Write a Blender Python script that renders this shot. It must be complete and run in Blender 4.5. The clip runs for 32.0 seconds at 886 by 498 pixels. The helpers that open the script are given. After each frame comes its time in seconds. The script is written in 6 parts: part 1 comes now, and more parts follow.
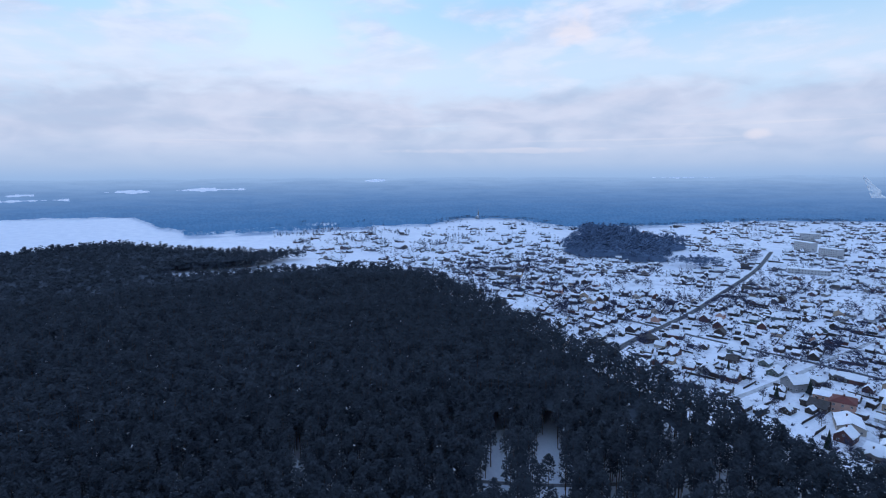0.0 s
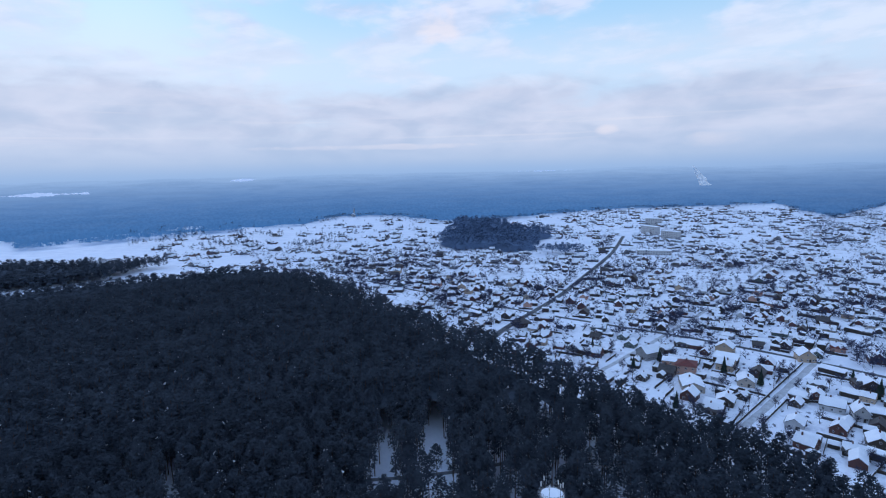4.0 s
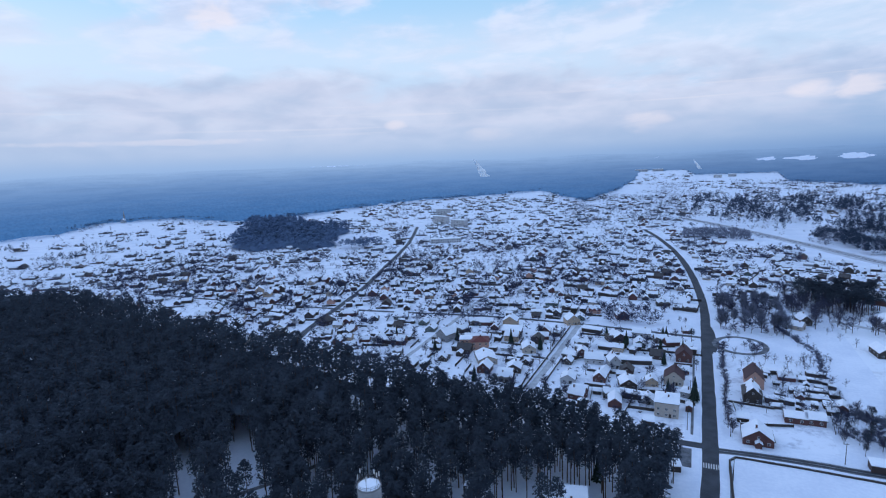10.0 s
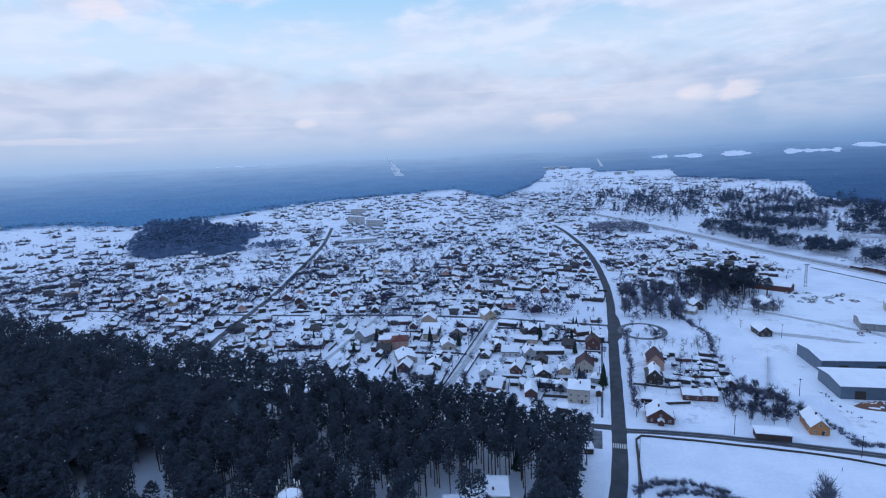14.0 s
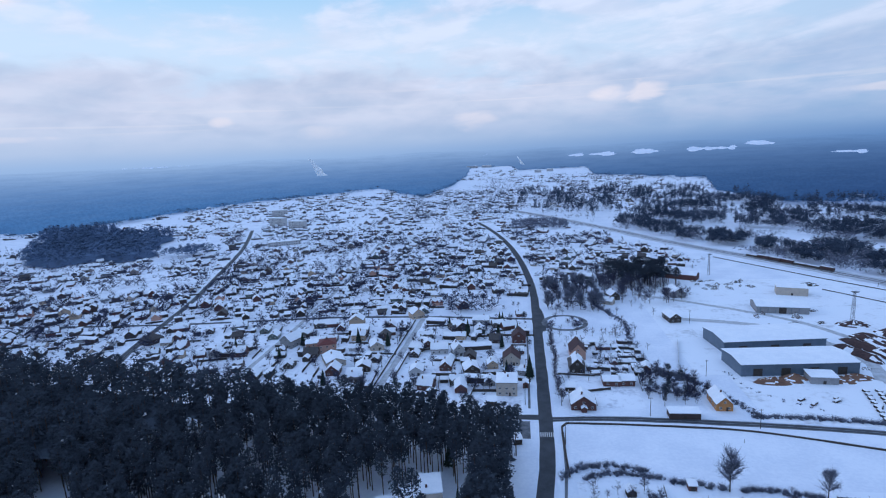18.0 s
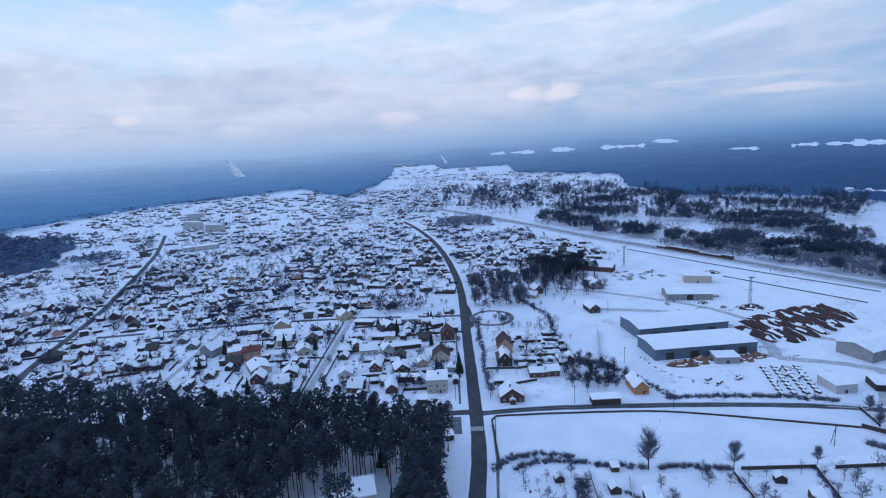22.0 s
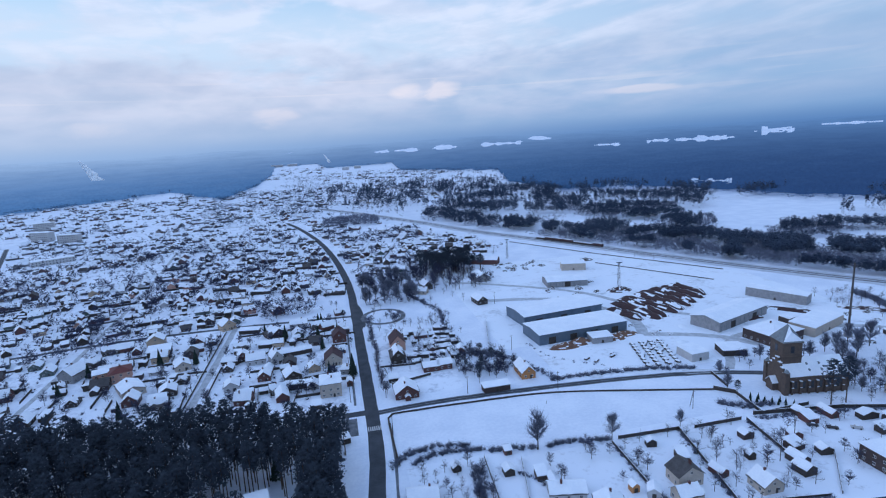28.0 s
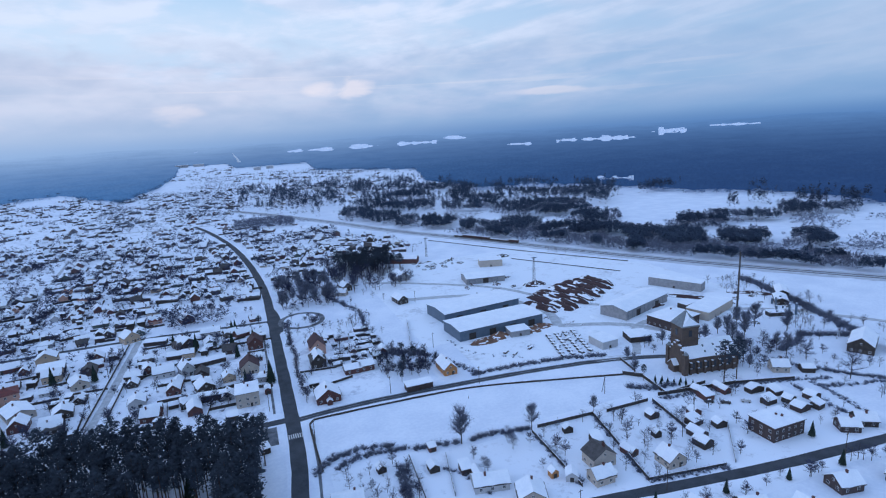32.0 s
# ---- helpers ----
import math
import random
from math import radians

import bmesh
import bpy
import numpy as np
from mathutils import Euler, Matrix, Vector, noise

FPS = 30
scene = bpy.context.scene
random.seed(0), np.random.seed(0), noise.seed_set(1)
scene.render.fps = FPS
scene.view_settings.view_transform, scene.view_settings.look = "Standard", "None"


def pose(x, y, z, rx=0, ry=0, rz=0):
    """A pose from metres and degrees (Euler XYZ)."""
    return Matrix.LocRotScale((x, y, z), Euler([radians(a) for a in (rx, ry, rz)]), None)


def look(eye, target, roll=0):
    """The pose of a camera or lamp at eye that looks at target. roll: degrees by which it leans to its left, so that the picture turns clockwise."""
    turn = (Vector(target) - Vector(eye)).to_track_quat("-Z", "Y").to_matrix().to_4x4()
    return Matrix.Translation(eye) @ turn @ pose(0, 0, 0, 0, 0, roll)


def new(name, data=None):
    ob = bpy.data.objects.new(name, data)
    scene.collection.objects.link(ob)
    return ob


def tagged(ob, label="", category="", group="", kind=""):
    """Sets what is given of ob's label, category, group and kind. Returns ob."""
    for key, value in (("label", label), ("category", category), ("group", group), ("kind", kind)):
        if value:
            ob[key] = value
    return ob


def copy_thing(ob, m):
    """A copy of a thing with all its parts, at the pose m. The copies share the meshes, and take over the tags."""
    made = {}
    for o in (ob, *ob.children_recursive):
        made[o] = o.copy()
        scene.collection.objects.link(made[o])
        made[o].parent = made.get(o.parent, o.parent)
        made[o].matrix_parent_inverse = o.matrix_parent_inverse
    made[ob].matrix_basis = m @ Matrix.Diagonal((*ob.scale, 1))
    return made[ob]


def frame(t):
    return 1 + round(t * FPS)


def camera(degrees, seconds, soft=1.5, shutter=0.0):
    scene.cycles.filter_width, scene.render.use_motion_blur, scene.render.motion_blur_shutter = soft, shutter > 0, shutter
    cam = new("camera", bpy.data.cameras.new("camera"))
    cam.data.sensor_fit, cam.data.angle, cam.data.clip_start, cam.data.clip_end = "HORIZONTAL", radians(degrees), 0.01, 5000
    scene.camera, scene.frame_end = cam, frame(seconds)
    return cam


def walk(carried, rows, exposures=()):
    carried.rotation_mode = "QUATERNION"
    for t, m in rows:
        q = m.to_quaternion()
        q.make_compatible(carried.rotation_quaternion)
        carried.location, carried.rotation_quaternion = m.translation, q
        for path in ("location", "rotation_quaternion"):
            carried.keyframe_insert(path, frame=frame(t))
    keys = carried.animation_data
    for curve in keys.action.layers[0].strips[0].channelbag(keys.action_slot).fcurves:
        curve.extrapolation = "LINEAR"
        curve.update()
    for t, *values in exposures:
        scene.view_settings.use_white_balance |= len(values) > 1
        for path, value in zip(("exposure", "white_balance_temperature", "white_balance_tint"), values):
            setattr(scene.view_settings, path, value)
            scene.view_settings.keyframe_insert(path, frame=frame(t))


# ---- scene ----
EYE_Z = 130.0
cam = camera(77.95, 32.0, soft=1.15)
# seconds, yaw, pitch, roll of a camera that hovers and turns
TURNS = [
    (0.0, 58.53, -7.85, 0.25), (0.5, 57.03, -7.91, 0.36), (1.0, 54.75, -7.98, 0.5), (1.5, 52.65, -8.01, 0.78),
    (2.0, 51.37, -8.04, 0.91), (2.5, 50.25, -8.08, 0.99), (3.0, 48.73, -8.19, 1.09), (3.5, 47.07, -8.29, 1.21),
    (5.5, 40.81, -8.67, 1.57), (6.0, 38.79, -8.77, 1.62), (6.5, 36.63, -8.91, 1.69), (7.0, 34.48, -9.03, 1.75),
    (7.5, 32.62, -9.11, 1.91), (8.0, 30.89, -9.2, 1.97), (8.5, 29.15, -9.26, 2.06), (9.0, 27.43, -9.37, 2.12),
    (9.5, 25.79, -9.43, 2.17), (10.0, 24.38, -9.52, 2.22), (10.5, 23.19, -9.58, 2.29), (11.0, 22.03, -9.66, 2.26),
    (11.5, 20.89, -9.73, 2.32), (12.0, 19.81, -9.75, 2.34), (12.5, 18.68, -9.79, 2.4), (13.0, 17.6, -9.87, 2.39),
    (13.5, 16.53, -9.92, 2.42), (14.0, 15.49, -9.96, 2.45), (14.5, 14.38, -10.04, 2.53), (16.5, 10.45, -10.26, 2.6),
    (17.0, 9.47, -10.32, 2.64), (17.5, 8.53, -10.38, 2.66), (18.0, 7.64, -10.4, 2.67), (18.5, 6.73, -10.48, 2.68),
    (19.0, 5.72, -10.52, 2.72), (19.5, 4.73, -10.58, 2.71), (20.0, 3.7, -10.64, 2.74), (20.5, 2.72, -10.74, 2.76),
    (21.0, 1.75, -10.78, 2.77), (21.5, 0.76, -10.84, 2.8), (22.0, -0.2, -10.87, 2.9), (22.5, -1.16, -10.93, 2.93),
    (23.0, -2.14, -10.99, 2.98), (23.5, -3.09, -11.01, 3.01), (24.0, -4.1, -11.08, 3.05), (24.5, -5.14, -11.17, 3.09),
    (25.0, -6.2, -11.26, 3.08), (25.5, -7.25, -11.36, 3.13), (27.5, -11.1, -11.61, 3.24), (28.0, -12.16, -11.7, 3.26),
    (28.5, -13.31, -11.77, 3.3), (29.0, -14.44, -11.86, 3.3), (29.5, -15.5, -11.9, 3.27), (30.0, -16.59, -12.0, 3.22),
    (30.5, -17.64, -12.08, 3.21), (31.0, -18.75, -12.14, 3.16), (31.5, -19.83, -12.24, 3.17), (32.0, -20.76, -12.25, 3.04)]
walk(cam, [(t, pose(0, 0, EYE_Z, 90 + p, r, y)) for t, y, p, r in TURNS],
     exposures=[(0.0, 0.0, 5600.0, 17.0), (32.0, 0.0, 5600.0, 17.0)])

# ---- world and sun ----
SUN_AZ, SUN_EL = -75.0, 14.0
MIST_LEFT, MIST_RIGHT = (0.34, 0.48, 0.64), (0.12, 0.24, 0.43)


def nd(tree, kind, **inputs):
    n = tree.nodes.new(kind)
    for k, v in inputs.items():
        n.inputs[k.replace("_", " ")].default_value = v
    return n


def maths(tree, op, a, b=None, c=None, clamp=False):
    n = tree.nodes.new("ShaderNodeMath")
    n.operation, n.use_clamp = op, clamp
    for i, v in enumerate((a, b, c)):
        if v is None:
            continue
        if isinstance(v, (int, float)):
            n.inputs[i].default_value = v
        else:
            tree.links.new(v, n.inputs[i])
    return n.outputs[0]


def mix(tree, fac, a, b, blend="MIX"):
    n = tree.nodes.new("ShaderNodeMix")
    n.data_type, n.blend_type = "RGBA", blend
    for sock, v in ((n.inputs[0], fac), (n.inputs[6], a), (n.inputs[7], b)):
        if isinstance(v, (int, float)):
            sock.default_value = v
        elif isinstance(v, tuple):
            sock.default_value = (*v, 1)
        else:
            tree.links.new(v, sock)
    return n.outputs[2]


def step(tree, v, lo, hi, smooth=True):
    n = tree.nodes.new("ShaderNodeMapRange")
    n.interpolation_type = "SMOOTHSTEP" if smooth else "LINEAR"
    tree.links.new(v, n.inputs[0])
    n.inputs[1].default_value, n.inputs[2].default_value = lo, hi
    return n.outputs[0]


def make_world():
    w = bpy.data.worlds.new("winter_sky")
    scene.world = w
    w.use_nodes = True
    t = w.node_tree
    t.nodes.clear()
    L = t.links.new
    sky = t.nodes.new("ShaderNodeTexSky")
    sky.sky_type, sky.sun_disc = "NISHITA", False
    sky.sun_elevation, sky.sun_rotation = radians(SUN_EL), radians(SUN_AZ)
    sky.altitude, sky.air_density, sky.dust_density, sky.ozone_density = 150, 1.0, 0.6, 2.0
    co = t.nodes.new("ShaderNodeTexCoord")
    sep = t.nodes.new("ShaderNodeSeparateXYZ")
    L(co.outputs["Generated"], sep.inputs[0])
    x, y, z = sep.outputs
    az = maths(t, "ARCTAN2", x, y)

    def field(u, v, detail=6.0, rough=0.5, twist=0.4, seed=0.0):
        """Soft noise over two running coordinates."""
        c = t.nodes.new("ShaderNodeCombineXYZ")
        L(u, c.inputs[0])
        L(v, c.inputs[1])
        c.inputs[2].default_value = seed
        n = nd(t, "ShaderNodeTexNoise", Scale=1.0, Detail=detail, Roughness=rough, Distortion=twist)
        L(c.outputs[0], n.inputs["Vector"])
        return n.outputs[0]

    def times(a, k):
        return maths(t, "MULTIPLY", a, k)

    def inv(a):
        return maths(t, "SUBTRACT", 1.0, a)

    side = step(t, x, -0.55, 0.85)
    right = step(t, az, -0.15, 0.75)
    # the cloud deck overhead, a flat layer seen from below
    den = maths(t, "ADD", maths(t, "MAXIMUM", z, 0.0), 0.16)
    dx, dy = maths(t, "DIVIDE", x, den), maths(t, "DIVIDE", y, den)
    puffs = field(times(dx, 2.0), times(dy, 2.0), 6.0, 0.5, 0.5, 3.0)
    cells = field(times(dx, 6.0), times(dy, 6.0), 5.0, 0.55, 0.3, 7.0)
    # long bands that run aslant over the eastern sky
    bands = field(times(maths(t, "ADD", az, times(z, 1.2)), 3.2), times(maths(t, "SUBTRACT", z, times(az, 0.17)), 34.0), 5.0, 0.5, 0.3, 11.0)
    mixed = mix(t, right, maths(t, "ADD", times(puffs, 0.74), times(cells, 0.26)), maths(t, "ADD", times(puffs, 0.35), times(bands, 0.65)))
    cover = step(t, maths(t, "ADD", mixed, times(side, 0.035)), 0.41, 0.60)
    shade = step(t, maths(t, "ADD", times(cells, 0.5), times(bands, 0.5)), 0.38, 0.62)
    blue = mix(t, 0.85, mix(t, 1.0, sky.outputs[0], (SKY_K, SKY_K, SKY_K), "MULTIPLY"), mix(t, side, (0.47, 0.73, 0.86), (0.40, 0.60, 0.76)))
    cloud = mix(t, shade, (0.60, 0.66, 0.74), (0.80, 0.82, 0.86))
    col = mix(t, times(cover, 0.86), blue, cloud)
    # deeper blue towards the zenith
    col = mix(t, step(t, z, 0.28, 0.55), col, mix(t, 1.0, col, (0.91, 0.985, 1.17), "MULTIPLY"))
    # a thin bright veil above the bank
    veil = maths(t, "MULTIPLY", step(t, z, 0.08, 0.15), inv(step(t, z, 0.17, 0.27)))
    col = mix(t, maths(t, "MULTIPLY", veil, maths(t, "SUBTRACT", 0.62, times(right, 0.32))), col, (0.76, 0.82, 0.82))
    # the grey bank low over the woods, uneven along its upper edge
    low = field(times(az, 6.0), times(z, 17.0), 5.0, 0.45, 0.6, 1.0)
    fine = field(times(az, 17.0), times(z, 42.0), 4.0, 0.48, 0.4, 5.0)
    rim = field(times(az, 2.6), times(z, 9.0), 5.0, 0.5, 0.3, 9.0)
    body = maths(t, "ADD", times(low, 0.68), times(fine, 0.32))
    bank = mix(t, step(t, body, 0.32, 0.66), mix(t, right, (0.51, 0.57, 0.64), (0.31, 0.45, 0.60)), mix(t, right, (0.70, 0.71, 0.73), (0.56, 0.62, 0.68)))
    edge = maths(t, "ADD", z, times(maths(t, "SUBTRACT", rim, 0.5), 0.16))
    edge = maths(t, "ADD", edge, times(maths(t, "SUBTRACT", fine, 0.5), 0.05))
    col = mix(t, maths(t, "MULTIPLY", inv(step(t, edge, 0.105, 0.165)), maths(t, "SUBTRACT", 0.92, times(right, 0.30))), col, bank)
    # level streaks of lit cloud between bank and mist
    streak = field(times(az, 2.4), times(z, 95.0), 4.0, 0.5, 0.2, 15.0)
    lit = maths(t, "MULTIPLY", step(t, streak, 0.57, 0.70), maths(t, "MULTIPLY", step(t, z, 0.03, 0.05), inv(step(t, z, 0.09, 0.13))))
    col = mix(t, times(lit, 0.28), col, (0.84, 0.79, 0.74))
    # single sunlit heads: bearing, height, half width, half height in degrees
    for hb, he, hw, hh in HEADS:
        u = maths(t, "DIVIDE", maths(t, "SUBTRACT", az, radians(hb)), radians(hw))
        v = maths(t, "DIVIDE", maths(t, "SUBTRACT", z, math.sin(radians(he))), radians(hh))
        q = maths(t, "ADD", maths(t, "MULTIPLY", u, u), maths(t, "MULTIPLY", v, v))
        q = maths(t, "ADD", q, times(maths(t, "SUBTRACT", fine, 0.5), 3.6))
        col = mix(t, times(inv(step(t, q, 0.0, 1.3)), 0.62), col, (0.94, 0.84, 0.76))
    # the far right of the sky lies under thicker cloud
    col = mix(t, times(step(t, az, 0.30, 0.95), 0.60), col, (0.34, 0.48, 0.61))
    # mist at the horizon
    col = mix(t, times(inv(step(t, z, 0.005, 0.075)), 0.85), col, mix(t, side, (0.43, 0.54, 0.65), (0.20, 0.35, 0.53)))
    col = mix(t, inv(step(t, z, -0.010, 0.022)), col, mix(t, side, MIST_LEFT, MIST_RIGHT))
    bg = t.nodes.new("ShaderNodeBackground")
    L(col, bg.inputs[0])
    bg.inputs[1].default_value = 1.0
    out = t.nodes.new("ShaderNodeOutputWorld")
    L(bg.outputs[0], out.inputs[0])


SKY_K = 0.10
HEADS = [(9.0, 4.5, 1.7, 0.9), (12.3, 4.6, 1.9, 1.0), (-4.2, 2.5, 2.6, 0.9), (31.0, 3.3, 4.5, 0.35), (-19.3, 2.1, 2.4, 0.8), (-45.7, 13.8, 2.2, 2.0), (-52, 2.3, 11, 0.3), (-29, 3.4, 1.2, 0.6)]
make_world()
sun = new("sun", bpy.data.lights.new("sun", "SUN"))
sun.data.energy, sun.data.angle, sun.data.color = 0.3, radians(20), (1.0, 0.93, 0.86)
sa, se = radians(SUN_AZ), radians(SUN_EL + 12)
sun.matrix_world = look((0, 0, 300), (-math.sin(sa) * math.cos(se), -math.cos(sa) * math.cos(se), 300 - math.sin(se)))

# ---- materials ----


def material(name, base, alt=None, scale=0.3, fine=6.0, rough=0.85, bump=0.0, bump_scale=8.0, island=0.0, objvar=0.0, metal=0.0, spec=0.3, contrast=(0.35, 0.65), leaf=0.0):
    m = bpy.data.materials.new(name)
    m.use_nodes = True
    t = m.node_tree
    b = t.nodes["Principled BSDF"]
    b.inputs["Roughness"].default_value, b.inputs["Metallic"].default_value = rough, metal
    b.inputs["Specular IOR Level"].default_value = spec
    alt = alt or tuple(c * 0.75 for c in base)
    geo = t.nodes.new("ShaderNodeNewGeometry")
    big = nd(t, "ShaderNodeTexNoise", Scale=scale, Detail=4.0, Roughness=0.55)
    small = nd(t, "ShaderNodeTexNoise", Scale=fine, Detail=3.0, Roughness=0.6)
    for n in (big, small):
        t.links.new(geo.outputs["Position"], n.inputs["Vector"])
    both = maths(t, "ADD", maths(t, "MULTIPLY", big.outputs[0], 0.6), maths(t, "MULTIPLY", small.outputs[0], 0.4))
    col = mix(t, step(t, both, *contrast), base, alt)
    if island or objvar:
        r = geo.outputs["Random Per Island"] if island else t.nodes.new("ShaderNodeObjectInfo").outputs["Random"]
        v = maths(t, "ADD", 1.0 - (island or objvar), maths(t, "MULTIPLY", r, 2 * (island or objvar)))
        g = t.nodes.new("ShaderNodeCombineColor")
        for i in range(3):
            t.links.new(v, g.inputs[i])
        col = mix(t, 1.0, col, g.outputs[0], "MULTIPLY")
    t.links.new(col, b.inputs["Base Color"])
    if bump:
        bn = nd(t, "ShaderNodeTexNoise", Scale=bump_scale, Detail=4.0, Roughness=0.6)
        t.links.new(geo.outputs["Position"], bn.inputs["Vector"])
        bp = nd(t, "ShaderNodeBump", Strength=bump, Distance=0.15)
        t.links.new(bn.outputs[0], bp.inputs["Height"])
        t.links.new(bp.outputs[0], b.inputs["Normal"])
    if leaf:
        # thin needles let light through
        tr = t.nodes.new("ShaderNodeBsdfTranslucent")
        t.links.new(col, tr.inputs["Color"])
        mx = nd(t, "ShaderNodeMixShader", Fac=leaf)
        t.links.new(b.outputs[0], mx.inputs[1])
        t.links.new(tr.outputs[0], mx.inputs[2])
        t.links.new(mx.outputs[0], t.nodes["Material Output"].inputs["Surface"])
    return m


def ramp_material(name, stops, rough=0.8):
    """A surface whose pieces each take one of several colours."""
    m = bpy.data.materials.new(name)
    m.use_nodes = True
    t = m.node_tree
    b = t.nodes["Principled BSDF"]
    b.inputs["Roughness"].default_value = rough
    geo = t.nodes.new("ShaderNodeNewGeometry")
    r = t.nodes.new("ShaderNodeValToRGB")
    r.color_ramp.interpolation = "CONSTANT"
    for i, c in enumerate(stops):
        e = r.color_ramp.elements[i] if i < 2 else r.color_ramp.elements.new(i / len(stops))
        e.position, e.color = i / len(stops), (*c, 1)
    t.links.new(geo.outputs["Random Per Island"], r.inputs[0])
    n = nd(t, "ShaderNodeTexNoise", Scale=1.5, Detail=4.0)
    t.links.new(geo.outputs["Position"], n.inputs["Vector"])
    t.links.new(mix(t, step(t, n.outputs[0], 0.4, 0.7), r.outputs[0], mix(t, 0.35, r.outputs[0], (0.08, 0.07, 0.06))), b.inputs["Base Color"])
    return m


def backdrop_material():
    """Far woods that glow, with haze painted into their colour, paler towards the horizon."""
    m = bpy.data.materials.new("hazed_glow_distance")
    m.use_nodes = True
    t = m.node_tree
    p = t.nodes["Principled BSDF"]
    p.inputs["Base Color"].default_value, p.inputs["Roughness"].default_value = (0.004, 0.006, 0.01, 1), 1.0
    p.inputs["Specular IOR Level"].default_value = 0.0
    geo = t.nodes.new("ShaderNodeNewGeometry")
    ln = t.nodes.new("ShaderNodeVectorMath")
    ln.operation = "LENGTH"
    t.links.new(geo.outputs["Position"], ln.inputs[0])
    dist = ln.outputs["Value"]
    sep = t.nodes.new("ShaderNodeSeparateXYZ")
    t.links.new(geo.outputs["Position"], sep.inputs[0])
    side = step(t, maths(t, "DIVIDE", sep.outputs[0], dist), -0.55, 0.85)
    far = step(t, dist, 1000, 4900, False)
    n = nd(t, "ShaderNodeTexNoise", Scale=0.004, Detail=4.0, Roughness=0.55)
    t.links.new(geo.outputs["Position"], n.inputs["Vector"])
    # near colour and haze colour, both lighter towards the left
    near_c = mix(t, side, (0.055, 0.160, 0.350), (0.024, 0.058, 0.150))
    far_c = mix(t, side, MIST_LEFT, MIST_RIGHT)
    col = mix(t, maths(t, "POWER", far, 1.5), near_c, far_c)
    # ridges and stands of trees that close up with distance; painted haze thins their contrast
    rv = t.nodes.new("ShaderNodeCombineXYZ")
    t.links.new(maths(t, "MULTIPLY", maths(t, "ARCTAN2", sep.outputs[0], sep.outputs[1]), 26.0), rv.inputs[0])
    t.links.new(maths(t, "MULTIPLY", maths(t, "LOGARITHM", dist, 2.718), 11.0), rv.inputs[1])
    ridges = nd(t, "ShaderNodeTexNoise", Scale=1.0, Detail=6.0, Roughness=0.62, Distortion=0.5)
    t.links.new(rv.outputs[0], ridges.inputs["Vector"])
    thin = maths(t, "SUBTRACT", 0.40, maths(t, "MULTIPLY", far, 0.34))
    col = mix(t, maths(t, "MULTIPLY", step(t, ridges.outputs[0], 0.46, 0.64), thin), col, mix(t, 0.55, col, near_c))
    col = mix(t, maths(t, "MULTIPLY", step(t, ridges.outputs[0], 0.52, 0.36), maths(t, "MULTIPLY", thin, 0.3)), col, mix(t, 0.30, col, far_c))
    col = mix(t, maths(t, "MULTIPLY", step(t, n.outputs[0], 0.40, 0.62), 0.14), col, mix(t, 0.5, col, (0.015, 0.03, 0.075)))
    # mottling by the crowns, finer with distance as the rows of trees close up
    cv = t.nodes.new("ShaderNodeCombineXYZ")
    t.links.new(maths(t, "MULTIPLY", maths(t, "ARCTAN2", sep.outputs[0], sep.outputs[1]), 210.0), cv.inputs[0])
    t.links.new(maths(t, "MULTIPLY", maths(t, "LOGARITHM", dist, 2.718), 24.0), cv.inputs[1])
    crowns = nd(t, "ShaderNodeTexNoise", Scale=1.0, Detail=3.0, Roughness=0.6)
    t.links.new(cv.outputs[0], crowns.inputs["Vector"])
    # the mottling fades out with distance into the painted haze
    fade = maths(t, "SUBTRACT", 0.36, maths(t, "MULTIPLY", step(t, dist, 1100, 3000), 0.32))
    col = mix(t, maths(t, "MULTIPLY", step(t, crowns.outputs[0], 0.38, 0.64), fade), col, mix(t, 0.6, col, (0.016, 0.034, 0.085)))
    # the woods glow in this colour and are hardly lit at all
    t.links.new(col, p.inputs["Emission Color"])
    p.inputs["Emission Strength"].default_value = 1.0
    return m


SNOW = material("snow", (0.78, 0.83, 0.94), (0.66, 0.72, 0.85), scale=0.05, fine=0.6, rough=0.75, bump=0.35, bump_scale=0.7)
ROOF_SNOW = material("roof_snow", (0.85, 0.89, 0.97), (0.76, 0.81, 0.91), scale=0.2, fine=1.5, rough=0.7, bump=0.25, bump_scale=1.2)
ASPHALT = material("wet_asphalt", (0.040, 0.045, 0.056), (0.070, 0.078, 0.094), scale=0.15, fine=2.0, rough=0.8, spec=0.2)
TRACKED = material("rutted_snow_road", (0.07, 0.077, 0.092), (0.20, 0.215, 0.25), scale=0.25, fine=1.6, rough=0.8, bump=0.3, bump_scale=1.5)
LANE = material("packed_snow_lane", (0.55, 0.58, 0.64), (0.34, 0.36, 0.40), scale=0.3, fine=1.5, rough=0.8, bump=0.3)
DARKFRAME = material("dark_frame", (0.06, 0.05, 0.045), rough=0.7)
PAINT = material("road_paint", (0.62, 0.63, 0.65), rough=0.7)
NEEDLES = material("pine_needles", (0.061, 0.076, 0.101), (0.078, 0.095, 0.123), scale=0.06, fine=0.8, rough=0.95, island=0.12, spec=0.0, leaf=0.45)
NEEDLES_DEEP = material("deep_canopy", (0.060, 0.075, 0.100), (0.076, 0.093, 0.121), scale=0.1, fine=0.8, rough=0.95, spec=0.05)
PINE_BARK = material("pine_bark", (0.10, 0.065, 0.045), (0.06, 0.045, 0.04), rough=0.95, fine=4.0)
